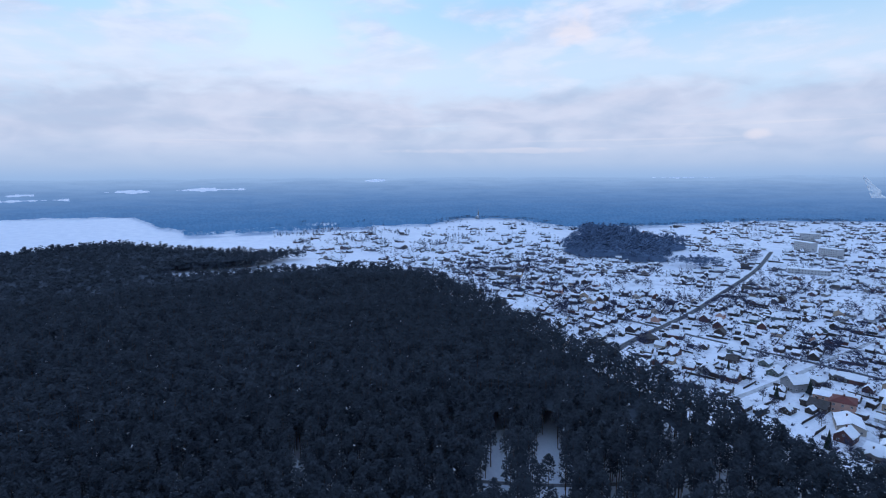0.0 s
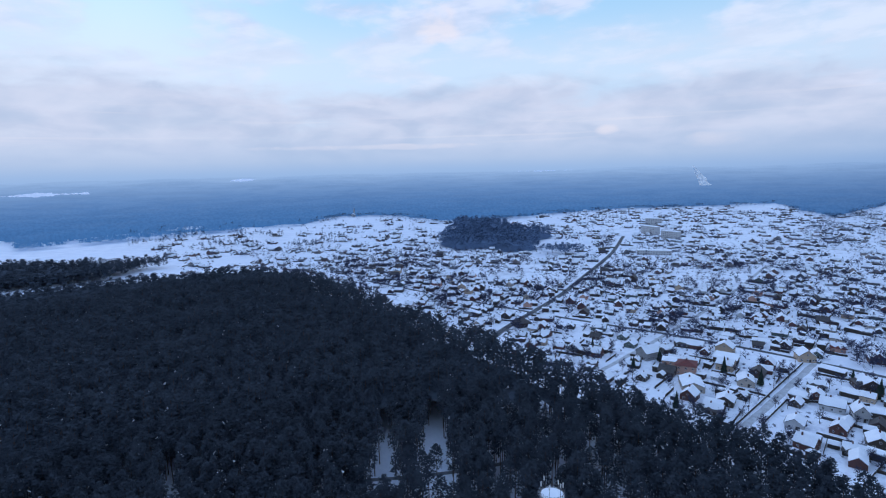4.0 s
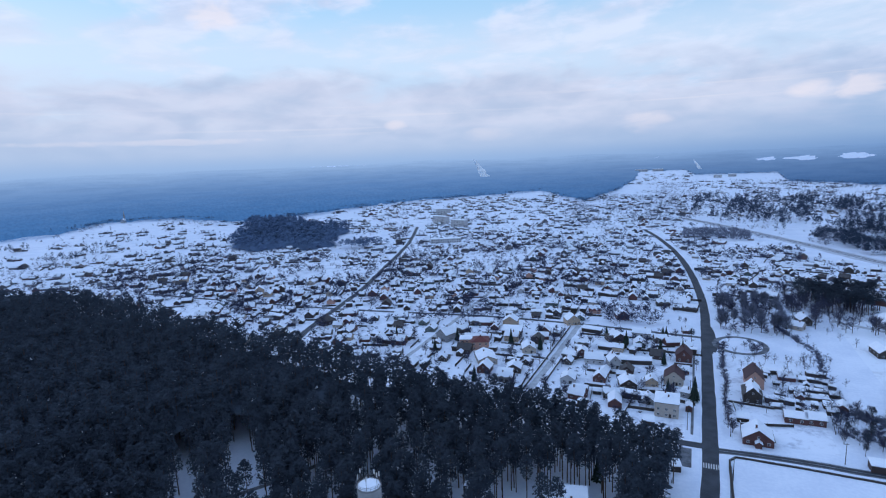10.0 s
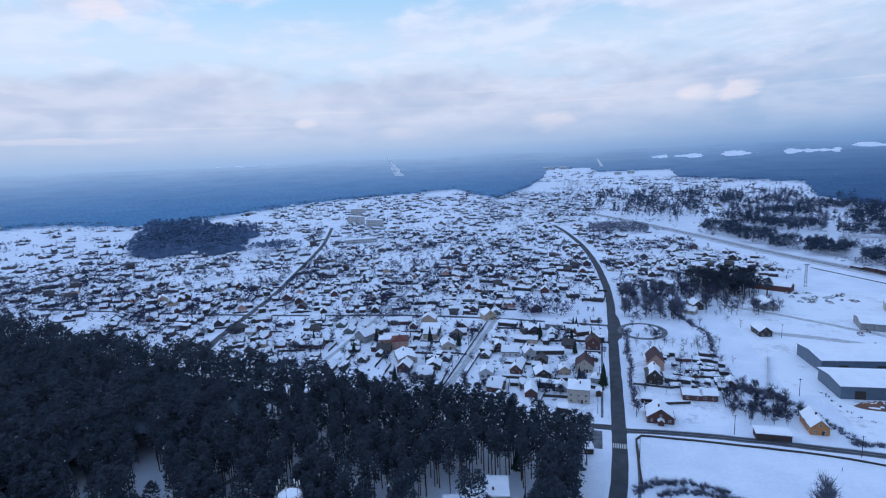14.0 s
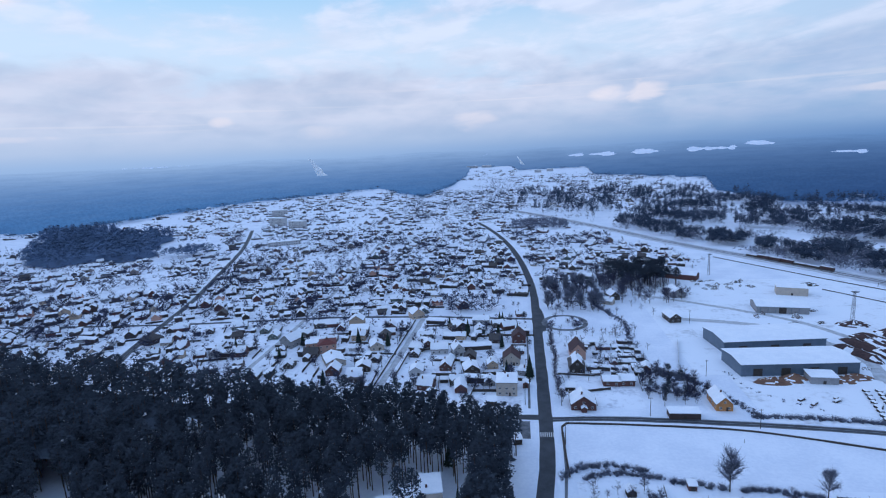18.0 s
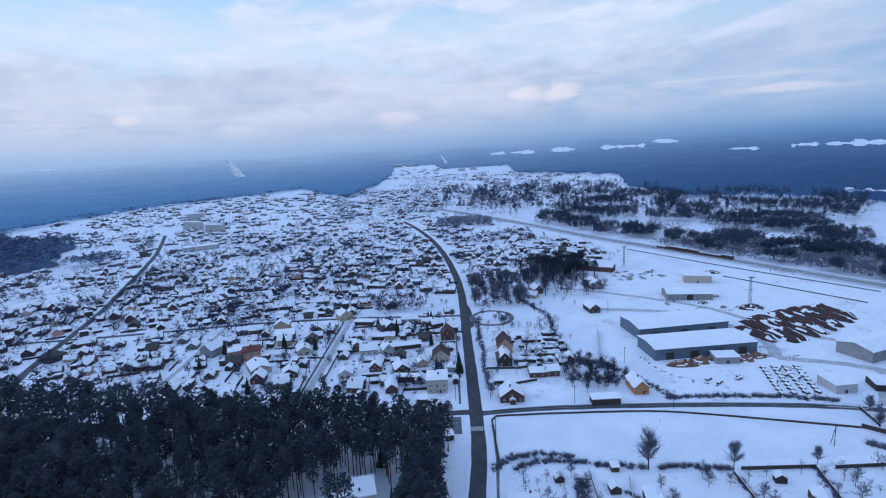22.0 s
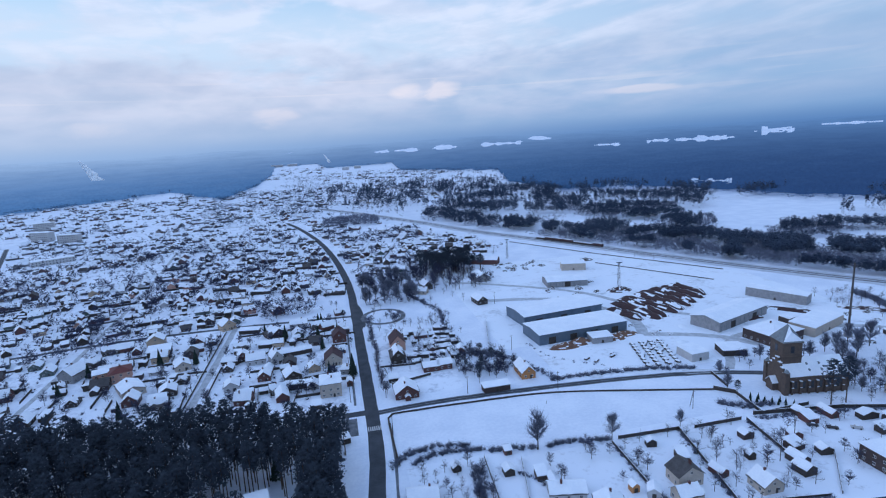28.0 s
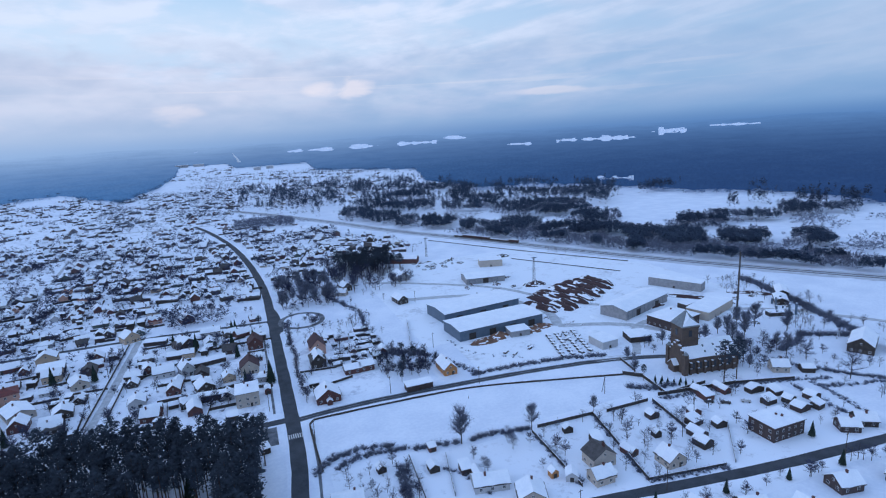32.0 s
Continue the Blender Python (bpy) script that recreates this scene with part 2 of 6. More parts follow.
SPRUCE = material("spruce_needles", (0.020, 0.034, 0.030), (0.034, 0.048, 0.040), scale=0.3, fine=2.0, rough=0.9, island=0.3, spec=0.1)
TWIGS = material("bare_twigs", (0.044, 0.048, 0.085), (0.082, 0.090, 0.150), scale=0.5, fine=3.0, rough=0.95, island=0.3, spec=0.1)
BARK = material("bark", (0.085, 0.072, 0.064), (0.05, 0.044, 0.04), rough=0.95, fine=5.0)
# frost on near twigs; on far trees the pale blue paints haze
RIME_HAZE_TWIGS = material("frost_haze_twigs", (0.140, 0.155, 0.215), (0.23, 0.25, 0.32), scale=0.3, fine=2.0, rough=0.95, island=0.3, spec=0.0, leaf=0.3)
# distant pines, tinted blue so that the colour carries the haze
MIDWOODS = material("hazed_woods", (0.044, 0.060, 0.096), (0.070, 0.092, 0.138), scale=0.012, fine=0.3, rough=0.95, spec=0.0)
# pines of the farther grove, with blue haze painted into the base colour
HAZYPINE = material("hazed_pines", (0.115, 0.165, 0.265), (0.138, 0.195, 0.305), scale=0.02, fine=0.3, rough=0.95, spec=0.0)
FARWOODS_GLOW = backdrop_material()
PLANK = material("weathered_planks", (0.075, 0.06, 0.054), (0.05, 0.043, 0.042), scale=0.8, fine=6.0, rough=0.9, objvar=0.3)
DARKWOOD = material("tarred_wood", (0.045, 0.038, 0.036), (0.07, 0.06, 0.056), scale=0.6, fine=5.0, rough=0.9)
LOGS = material("stacked_logs", (0.078, 0.045, 0.045), (0.042, 0.029, 0.032), scale=0.8, fine=3.0, rough=0.9, island=0.3)
SAWDUST = material("sawdust", (0.22, 0.125, 0.085), (0.12, 0.07, 0.055), scale=0.3, fine=2.0, rough=0.95, bump=0.4)
STEEL = material("blue_grey_cladding", (0.10, 0.14, 0.19), (0.13, 0.17, 0.23), scale=0.3, fine=2.0, rough=0.55)
GREYPLASTER = material("grey_plaster", (0.34, 0.34, 0.35), (0.24, 0.24, 0.26), scale=0.4, fine=3.0, rough=0.9)
CHURCH = material("church_brick", (0.13, 0.095, 0.075), (0.085, 0.066, 0.06), scale=0.6, fine=5.0, rough=0.9)
COPPER = material("lead_roof", (0.22, 0.25, 0.28), (0.14, 0.16, 0.18), scale=0.6, fine=3.0, rough=0.6)
BRICK = material("red_brick", (0.14, 0.068, 0.060), (0.10, 0.053, 0.052), scale=0.8, fine=6.0, rough=0.9)
RUST = material("chimney_steel", (0.07, 0.065, 0.065), (0.10, 0.085, 0.08), scale=0.6, fine=3.0, rough=0.7)
GLASS = material("window_glass", (0.03, 0.035, 0.045), (0.05, 0.055, 0.07), rough=0.15, spec=0.6)
FRAME = material("window_frame", (0.70, 0.70, 0.70), rough=0.6)
RAIL = material("rail_steel", (0.10, 0.09, 0.09), (0.14, 0.12, 0.11), rough=0.5, metal=0.6)
BALLAST = material("snowy_ballast", (0.60, 0.64, 0.73), (0.40, 0.43, 0.50), scale=0.2, fine=1.5, rough=0.9)
SMOKE = material("white_smoke", (0.95, 0.95, 0.96), (0.92, 0.93, 0.95), scale=0.02, fine=0.2, rough=1.0)
ROOF_DARK = material("dark_sheet_roof", (0.055, 0.05, 0.052), (0.09, 0.085, 0.09), scale=0.6, fine=4.0, rough=0.7)
ROOF_MAROON = material("maroon_sheet_roof", (0.075, 0.034, 0.040), (0.050, 0.026, 0.032), scale=0.6, fine=4.0, rough=0.7)
ROOF_RED = material("red_sheet_roof", (0.17, 0.045, 0.04), (0.11, 0.04, 0.04), scale=0.6, fine=4.0, rough=0.7)
WALLS = {
    "cream": material("cream_plaster", (0.52, 0.45, 0.38), (0.42, 0.37, 0.33), scale=0.6, fine=4.0),
    "yellow": material("yellow_plaster", (0.50, 0.38, 0.28), (0.42, 0.33, 0.25), scale=0.6, fine=4.0),
    "pink": material("salmon_plaster", (0.56, 0.34, 0.27), (0.46, 0.29, 0.24), scale=0.6, fine=4.0),
    "grey": GREYPLASTER,
    "brown": material("brown_boards", (0.085, 0.060, 0.058), (0.06, 0.048, 0.050), scale=0.8, fine=6.0),
    "dark": DARKWOOD,
    "plank": PLANK,
    "brick": BRICK,
    "orange": material("new_log_wall", (0.50, 0.24, 0.09), (0.40, 0.19, 0.08), scale=0.8, fine=6.0),
    "white": material("white_plaster", (0.52, 0.52, 0.53), (0.42, 0.42, 0.44), scale=0.5, fine=4.0),
    "green": material("green_boards", (0.12, 0.15, 0.14), (0.09, 0.12, 0.12), scale=0.8, fine=6.0),
}
# walls of far houses and sheds, greyed and blued to paint in haze
MIXED_WALLS = ramp_material("village_walls", [(0.095, 0.09, 0.11), (0.20, 0.20, 0.23), (0.085, 0.09, 0.115), (0.13, 0.08, 0.085), (0.30, 0.28, 0.27), (0.10, 0.105, 0.13),
                                              (0.24, 0.25, 0.28), (0.11, 0.105, 0.12), (0.16, 0.10, 0.10), (0.31, 0.27, 0.27)])
GARDEN = material("garden_snow", (0.79, 0.84, 0.95), (0.46, 0.50, 0.61), scale=0.08, fine=0.40, rough=0.85, bump=0.5, bump_scale=0.6, contrast=(0.48, 0.70))
YARD = material("yard_snow", (0.79, 0.84, 0.94), (0.48, 0.51, 0.58), scale=0.05, fine=0.30, rough=0.85, bump=0.5, bump_scale=0.5, contrast=(0.51, 0.72))
PLOT = material("plot_snow", (0.78, 0.83, 0.94), (0.42, 0.45, 0.53), scale=0.10, fine=0.5, rough=0.85, bump=0.5, bump_scale=0.6, contrast=(0.53, 0.74))

# ---- mesh tools ----


class Shape:
    """Vertices, faces and material slots of one mesh."""

    def __init__(self):
        self.v, self.f, self.m = [], [], []

    def add(self, verts, faces, m=0):
        k = len(self.v)
        self.v += [tuple(p) for p in verts]
        self.f += [tuple(i + k for i in f) for f in faces]
        self.m += [m] * len(faces)
        return self

    def box(self, x0, x1, y0, y1, z0, z1, m=0):
        return self.add([(x, y, z) for z in (z0, z1) for y in (y0, y1) for x in (x0, x1)],
                        [(0, 2, 3, 1), (4, 5, 7, 6), (0, 1, 5, 4), (2, 6, 7, 3), (0, 4, 6, 2), (1, 3, 7, 5)], m)

    def beam(self, a, b, r, m=0, sides=4, r2=None):
        a, b = Vector(a), Vector(b)
        d = (b - a).normalized()
        p = d.orthogonal().normalized()
        q = d.cross(p)
        r2 = r if r2 is None else r2
        ring = [(a + (p * math.cos(w) + q * math.sin(w)) * r, b + (p * math.cos(w) + q * math.sin(w)) * r2) for w in (2 * math.pi * i / sides for i in range(sides))]
        vs = [g[0] for g in ring] + [g[1] for g in ring]
        return self.add(vs, [(i, (i + 1) % sides, (i + 1) % sides + sides, i + sides) for i in range(sides)] + [tuple(range(sides, 2 * sides))], m)

    def cyl(self, x, y, z0, z1, r0, r1, sides=12, m=0):
        ang = [2 * math.pi * i / sides for i in range(sides)]
        vs = [(x + r0 * math.cos(a), y + r0 * math.sin(a), z0) for a in ang] + [(x + r1 * math.cos(a), y + r1 * math.sin(a), z1) for a in ang]
        return self.add(vs, [(i, (i + 1) % sides, (i + 1) % sides + sides, i + sides) for i in range(sides)] + [tuple(range(sides, 2 * sides)), tuple(reversed(range(sides)))], m)

    def mesh(self, name, mats):
        me = bpy.data.meshes.new(name)
        me.from_pydata(self.v, [], self.f)
        me.polygons.foreach_set("material_index", self.m)
        for m in mats:
            me.materials.append(m)
        me.update()
        return me

    def tris(self):
        fs, ms = [], []
        for f, m in zip(self.f, self.m):
            for i in range(1, len(f) - 1):
                fs.append((f[0], f[i], f[i + 1]))
                ms.append(m)
        return np.array(self.v, np.float32), np.array(fs, np.int32), np.array(ms, np.int32)


def part(name, shape, mats, parent, label="", at=None):
    ob = new(name, shape if isinstance(shape, bpy.types.Mesh) else shape.mesh(name, mats if isinstance(mats, (list, tuple)) else [mats]))
    ob.parent = parent
    if at is not None:
        ob.matrix_basis = at
    if label:
        ob["label"] = label
    return ob


def thing(name, shape, mats, label, category, at=None, kind="", group=""):
    ob = new(name, None if shape is None else shape.mesh(name, mats if isinstance(mats, (list, tuple)) else [mats]))
    if at is not None:
        ob.matrix_basis = at
    return tagged(ob, label, category, group, kind)


def scatter(name, templates, spots, mats, label, category, parent=None):
    """One joined mesh of many copies: spots are (template, x, y, z, turn, scale, tall)."""
    vs, fs, ms, k = [], [], [], 0
    for ti, x, y, z, a, s, h in spots:
        V, F, M = templates[ti]
        c, d = math.cos(a) * s, math.sin(a) * s
        vs.append(np.stack([V[:, 0] * c - V[:, 1] * d + x, V[:, 0] * d + V[:, 1] * c + y, V[:, 2] * h + z], 1))
        fs.append(F + k)
        ms.append(M)
        k += len(V)
    if not vs:
        return None
    vs, fs, ms = np.concatenate(vs).astype(np.float32), np.concatenate(fs), np.concatenate(ms)
    me = bpy.data.meshes.new(name)
    me.vertices.add(len(vs))
    me.vertices.foreach_set("co", vs.ravel())
    me.loops.add(fs.size)
    me.loops.foreach_set("vertex_index", fs.ravel().astype(np.int32))
    me.polygons.add(len(fs))
    me.polygons.foreach_set("loop_start", np.arange(0, fs.size, 3, dtype=np.int32))
    me.polygons.foreach_set("material_index", ms.astype(np.int32))
    for m in mats:
        me.materials.append(m)
    me.update(calc_edges=True)
    ob = new(name, me)
    ob.parent = parent
    return tagged(ob, label, category, kind="stuff")


def inside(x, y, poly):
    hit = False
    for (x0, y0), (x1, y1) in zip(poly, poly[1:] + poly[:1]):
        if (y0 > y) != (y1 > y) and x < (x1 - x0) * (y - y0) / (y1 - y0) + x0:
            hit = not hit
    return hit


def lerp(v, table):
    return float(np.interp(v, [a for a, _ in table], [b for _, b in table]))


def n2(x, y, s, k=0.0):
    return noise.noise((x / s, y / s, k))


# ---- plan of the land ----
ROAD = [(0, 60), (4, 150), (9, 205), (10.3, 242), (11.2, 380), (11, 470), (7, 545), (-4, 650), (-22, 760), (-48, 870), (-72, 950)]
RAILWAY = [(560, 150), (455, 270), (350, 425), (270, 570), (190, 710), (135, 830), (60, 980), (-20, 1120)]
FOREST_EDGE = [(-720, 330), (-662, 318), (-534, 302), (-332, 276), (-202, 255), (-141, 241), (-90, 236), (-48, 230), (-21, 220), (-8, 212)]
# bearing from the hill and the distance at which the far woods begin
WOODS_FROM = [(-180, 900), (-104, 2100), (-97.6, 2062), (-88.3, 1945), (-86, 1500), (-83.3, 1383), (-76, 1400), (-71, 1498), (-63.5, 1390), (-60, 1420), (-56, 1611),
              (-51.3, 1582), (-47, 1420), (-44.6, 1330), (-38, 1440), (-32.6, 1588), (-26.6, 1717), (-19, 1840), (-14.5, 1980), (-12.5, 1700), (-10, 1520), (-7, 1900),
              (-5.4, 2400), (-4.9, 3050), (-1, 3050), (0, 2700), (6.7, 2750), (7.5, 2250), (14, 2080), (17.6, 1950), (18.5, 1500), (24.4, 1231), (35, 1231), (45, 1090), (50.6, 1098), (60, 980), (75, 950), (180, 900)]
# bearing from, bearing to, dip of the near and the far edge in degrees: snowy clearings in the far woods
CLEARINGS = [(-99, -92.9, -2.27, -1.94), (-99, -95.2, -1.82, -1.54), (-90.3, -86.7, -1.73, -1.27), (-84.9, -78.0, -1.60, -1.28), (-38.0, -31.2, -0.52, -0.30), (4.6, 9.5, -1.40, -1.06),
             (11.0, 14.5, -1.38, -0.87), (15.9, 20.0, -1.33, -0.88), (27.2, 29.8, -1.94, -1.61), (32.2, 39.7, -1.93, -1.20), (40.6, 44.2, -1.53, -0.75), (46.2, 50.1, -0.95, -0.72), (28.3, 33.0, -6.3, -5.22),
             (36.0, 39.6, -5.9, -5.18)]
LEFT_WOODS = [(-84, -76, 1230, 1380), (-78, -71, 1250, 1400), (-72, -66, 1290, 1400)]
GROVE = [(-673, 640), (-800, 800), (-925, 960), (-790, 965), (-700, 880), (-640, 905), (-569, 847), (-560, 770), (-493, 690), (-520, 640), (-570, 655), (-600, 610)]
SNOWFIELD = [(516, 700), (640, 790), (769, 764), (794, 651), (596, 564), (440, 523), (494, 629)]


def land(d):
    return 91.0 * (max(d - 2000.0, 0) / 2950.0) ** 1.6


def land_at(x, y):
    return land(math.hypot(x, y))


def bearing(x, y):
    return math.degrees(math.atan2(x, y))


def road_x(y):
    return lerp(y, [(b, a) for a, b in ROAD])


def rail_x(y):
    return lerp(y, [(b, a) for a, b in RAILWAY])


# ---- the ground ----


def make_ground():
    radii = [0, 60, 150, 300, 600, 1000, 1500, 2000] + [2000 + 118 * i for i in range(1, 26)]
    n = 144
    s = Shape()
    s.v = [(0, 0, 0)] + [(r * math.sin(2 * math.pi * i / n), r * math.cos(2 * math.pi * i / n), land(r)) for r in radii[1:] for i in range(n)]
    s.f = [(0, 1 + (i + 1) % n, 1 + i) for i in range(n)]
    for k in range(len(radii) - 2):
        a, b = 1 + k * n, 1 + (k + 1) * n
        s.f += [(a + i, a + (i + 1) % n, b + (i + 1) % n, b + i) for i in range(n)]
    s.m = [0] * len(s.f)
    g = thing("ground", s, SNOW, "snow-covered ground of fields and gardens", "ground", kind="structure")
    for p in g.data.polygons:
        p.use_smooth = True


def smooth_line(pts, step_m=8.0):
    out = []
    n = len(pts)
    for i in range(n - 1):
        p0, p1, p2, p3 = (Vector(pts[max(0, min(n - 1, k))]) for k in (i - 1, i, i + 1, i + 2))
        m = max(1, int((p2 - p1).length / step_m))
        for j in range(m):
            t = j / m
            out.append(0.5 * ((2 * p1) + (p2 - p0) * t + (2 * p0 - 5 * p1 + 4 * p2 - p3) * t * t + (3 * p1 - p0 - 3 * p2 + p3) * t ** 3))
    out.append(Vector(pts[-1]))
    return out


def ribbon(name, pts, width, z, mat, label, offset=0.0, wobble=0.0, closed=False, parent=None, thick=0.0):
    line = smooth_line(pts)
    s = Shape()
    for i, p in enumerate(line):
        a, b = line[max(0, i - 1)], line[min(len(line) - 1, i + 1)]
        d = (b - a).normalized()
        q = Vector((-d.y, d.x))
        c = p + q * offset
        wl, wr = width / 2 + wobble * n2(p.x, p.y, 9, 1), width / 2 + wobble * n2(p.x, p.y, 9, 7)
        zz = z + land_at(c.x, c.y)
        s.v += [(c.x + q.x * wl, c.y + q.y * wl, zz), (c.x - q.x * wr, c.y - q.y * wr, zz)]
    m = len(line)
    s.f = [(2 * i + 1, 2 * i + 3, 2 * i + 2, 2 * i) for i in range(m - 1)]
    if thick:
        k = len(s.v)
        s.v += [(x, y, zz - thick) for x, y, zz in s.v[:k]]
        s.f += [(2 * i, 2 * i + 2, k + 2 * i + 2, k + 2 * i) for i in range(m - 1)] + [(2 * i + 3, 2 * i + 1, k + 2 * i + 1, k + 2 * i + 3) for i in range(m - 1)]
    s.m = [0] * len(s.f)
    if parent is None:
        return thing(name, s, mat, label, "road", kind="structure")
    return part(name, s, mat, parent, label)


make_ground()
ribbon("road", ROAD, 6.6, 0.05, ASPHALT, "dark wet asphalt main road cleared of snow", wobble=0.5)
VERGES = [[(4, 152), (9, 205), (10, 236)], [(10.4, 258), (11, 330), (11.2, 374)], [(11, 440), (11, 470), (7, 545), (-4, 650), (-22, 760), (-48, 870), (-70, 940)]]
for pts in VERGES:
    for off in (-4.6, 4.6):
        ribbon("verge", pts, 1.3, 0.28, SNOW, "bank of ploughed snow along the road", offset=off, wobble=0.5, thick=0.3)
STREETS = [
    ("street", [(10, 247), (40, 249), (80, 248), (141, 243), (190, 234), (240, 214)], 4.6, TRACKED, "rutted snowy street with dark wheel tracks"),
    ("street", [(10, 249), (-8, 249), (-22, 246)], 5.0, ASPHALT, "short wet asphalt side street beside the pines"),
    ("street", [(8, 403), (-30, 406), (-79, 409), (-150, 408), (-223, 398), (-290, 390), (-400, 384), (-520, 380)], 4.2, TRACKED, "rutted snowy street between gardens"),
    ("lane", [(-80, 280), (-78, 330), (-76, 405)], 4.0, LANE, "packed snow lane between plank fences"),
    ("street", [(-262, 300), (-276, 342), (-304, 456), (-341, 569), (-400, 740), (-479, 926)], 6.0, TRACKED, "long straight street with ploughed snow edges"),
    ("road", [(-10, 157), (60, 146), (112, 140), (170, 131), (230, 125), (300, 118), (420, 110)], 5.2, ASPHALT, "dark wet road past village houses"),
    ("lane", [(-72, 950), (-118, 952), (-220, 960)], 5.0, LANE, "snowy lane at the end of the main road"),
    ("lane", [(-72, 950), (10, 930), (60, 940)], 5.0, LANE, "snowy lane towards the railway"),
    ("lane", [(-560, 760), (-520, 640), (-505, 600), (-430, 540)], 4.0, LANE, "narrow snowy lane beside the grove"),
    ("lane", [(175, 240), (200, 236), (214, 255), (240, 275), (300, 268), (340, 240), (400, 150)], 5.0, LANE, "trodden yard track through the sawmill"),
    ("lane", [(95, 470), (140, 440), (190, 395), (215, 340), (235, 318)], 5.0, LANE, "trodden yard track past the stores"),
    ("lane", [(186, 296), (194, 318), (190, 345), (172, 378), (150, 392), (112, 402)], 7.0, LANE, "churned yard track past the log piles"),
    ("lane", [(186, 296), (206, 288), (226, 276), (238, 258)], 6.0, LANE, "churned yard track to the workshop"),
    ("lane", [(-170, 300), (-172, 405), (-180, 560), (-200, 760)], 3.4, LANE, "packed snow lane between gardens"),
]
for k, (name, pts, w, mat, lab) in enumerate(STREETS):
    base = ribbon(name, pts, w, 0.022 + 0.003 * k, mat, lab, wobble=0.6)
    if name == "street" and mat is TRACKED:
        for off in (-0.95, 0.95):
            ribbon("wheel_track", pts, 1.15, 0.064, ASPHALT, "", offset=off, wobble=0.45, parent=base)
ribbon("forest_track", [(-190, 112), (-168, 138), (-152, 162), (-140, 185)], 2.6, 0.04, TRACKED, "rutted snowy track through the pines", wobble=.4)
LOOP = [(31.5 + 15 * math.cos(a), 394 + 17 * math.sin(a)) for a in (2 * math.pi * i / 20 for i in range(21))]
ribbon("loop_road", LOOP, 3.6, 0.06, TRACKED, "turning loop of wet tarmac round snowy trees", wobble=0.4)
ribbon("verge", [(22, 248.6)] + STREETS[0][1][1:], 1.0, 0.26, SNOW, "bank of ploughed snow beside the street", offset=3.0, wobble=0.6, thick=0.28)
FIELD_EDGE = [(17.5, 200), (17.5, 240), (20, 243.5), (60, 243), (100, 240), (140, 229), (176, 218)]
ribbon("field_wall", FIELD_EDGE, 0.8, 0.6, DARKWOOD, "low dark hedge bounding the snowy field", wobble=0.3, thick=0.6)
ribbon("junction", [(13, 372), (14.4, 390), (14.2, 404), (12, 430)], 6.5, 0.056, ASPHALT, "widened wet asphalt at the turning loop", wobble=0.8)
for off in (-7.6, 7.4):
    ribbon("footpath", VERGES[1] if off > 0 else VERGES[0], 1.2, 0.07, TRACKED, "trodden footpath beside the road", offset=off, wobble=0.3)
crossing = thing("crossing", None, [], "zebra crossing painted across the wet road", "crossing", kind="structure")
for i in range(7):
    part("stripe", Shape().box(7.4 + i * 0.95, 7.9 + i * 0.95, 231, 235, 0.05, 0.062), PAINT, crossing)
bed = ribbon("railway_bed", RAILWAY, 22, 0.07, BALLAST, "snow-covered railway bed with ballast showing", wobble=3.0)
for off in (-4.5, -3.0, 1.0, 2.5):
    ribbon("rail", RAILWAY, 0.2, 0.32, RAIL, "", offset=off, parent=bed, thick=0.2)

# ---- far woods and clearings ----


def is_wood(x, y):
    d, b = math.hypot(x, y), bearing(x, y)
    start = lerp(b, WOODS_FROM) * (1 + 0.035 * n2(x, y, 90, 3) + 0.02 * n2(x, y, 30, 13))
    if d < start:
        return False
    dip = math.degrees(math.atan2(land(d) - EYE_Z, d))
    tall = math.degrees(5.0 / d)
    for a0, a1, e0, e1 in CLEARINGS:
        if a0 < b < a1:
            k = min(b - a0, a1 - b) / (a1 - a0)
            w = (e1 - e0) * (0.45 * noise.noise((b * 0.8, e0, 0)) + 0.12 * noise.noise((b * 3, e0, 0)) + 1.0 * max(0, 0.12 - k))
            w += (e1 - e0) * (.34 * noise.noise((b * 7, e0, 5)) + .3 * noise.noise((b * 19, e0, 6)))
            if noise.noise((b * 9, dip * 40, 8)) > .28:
                continue
            if e0 - tall + w + (e1 - e0) * .2 < dip < e1 - w - (e1 - e0) * .42:
                return False
    return True


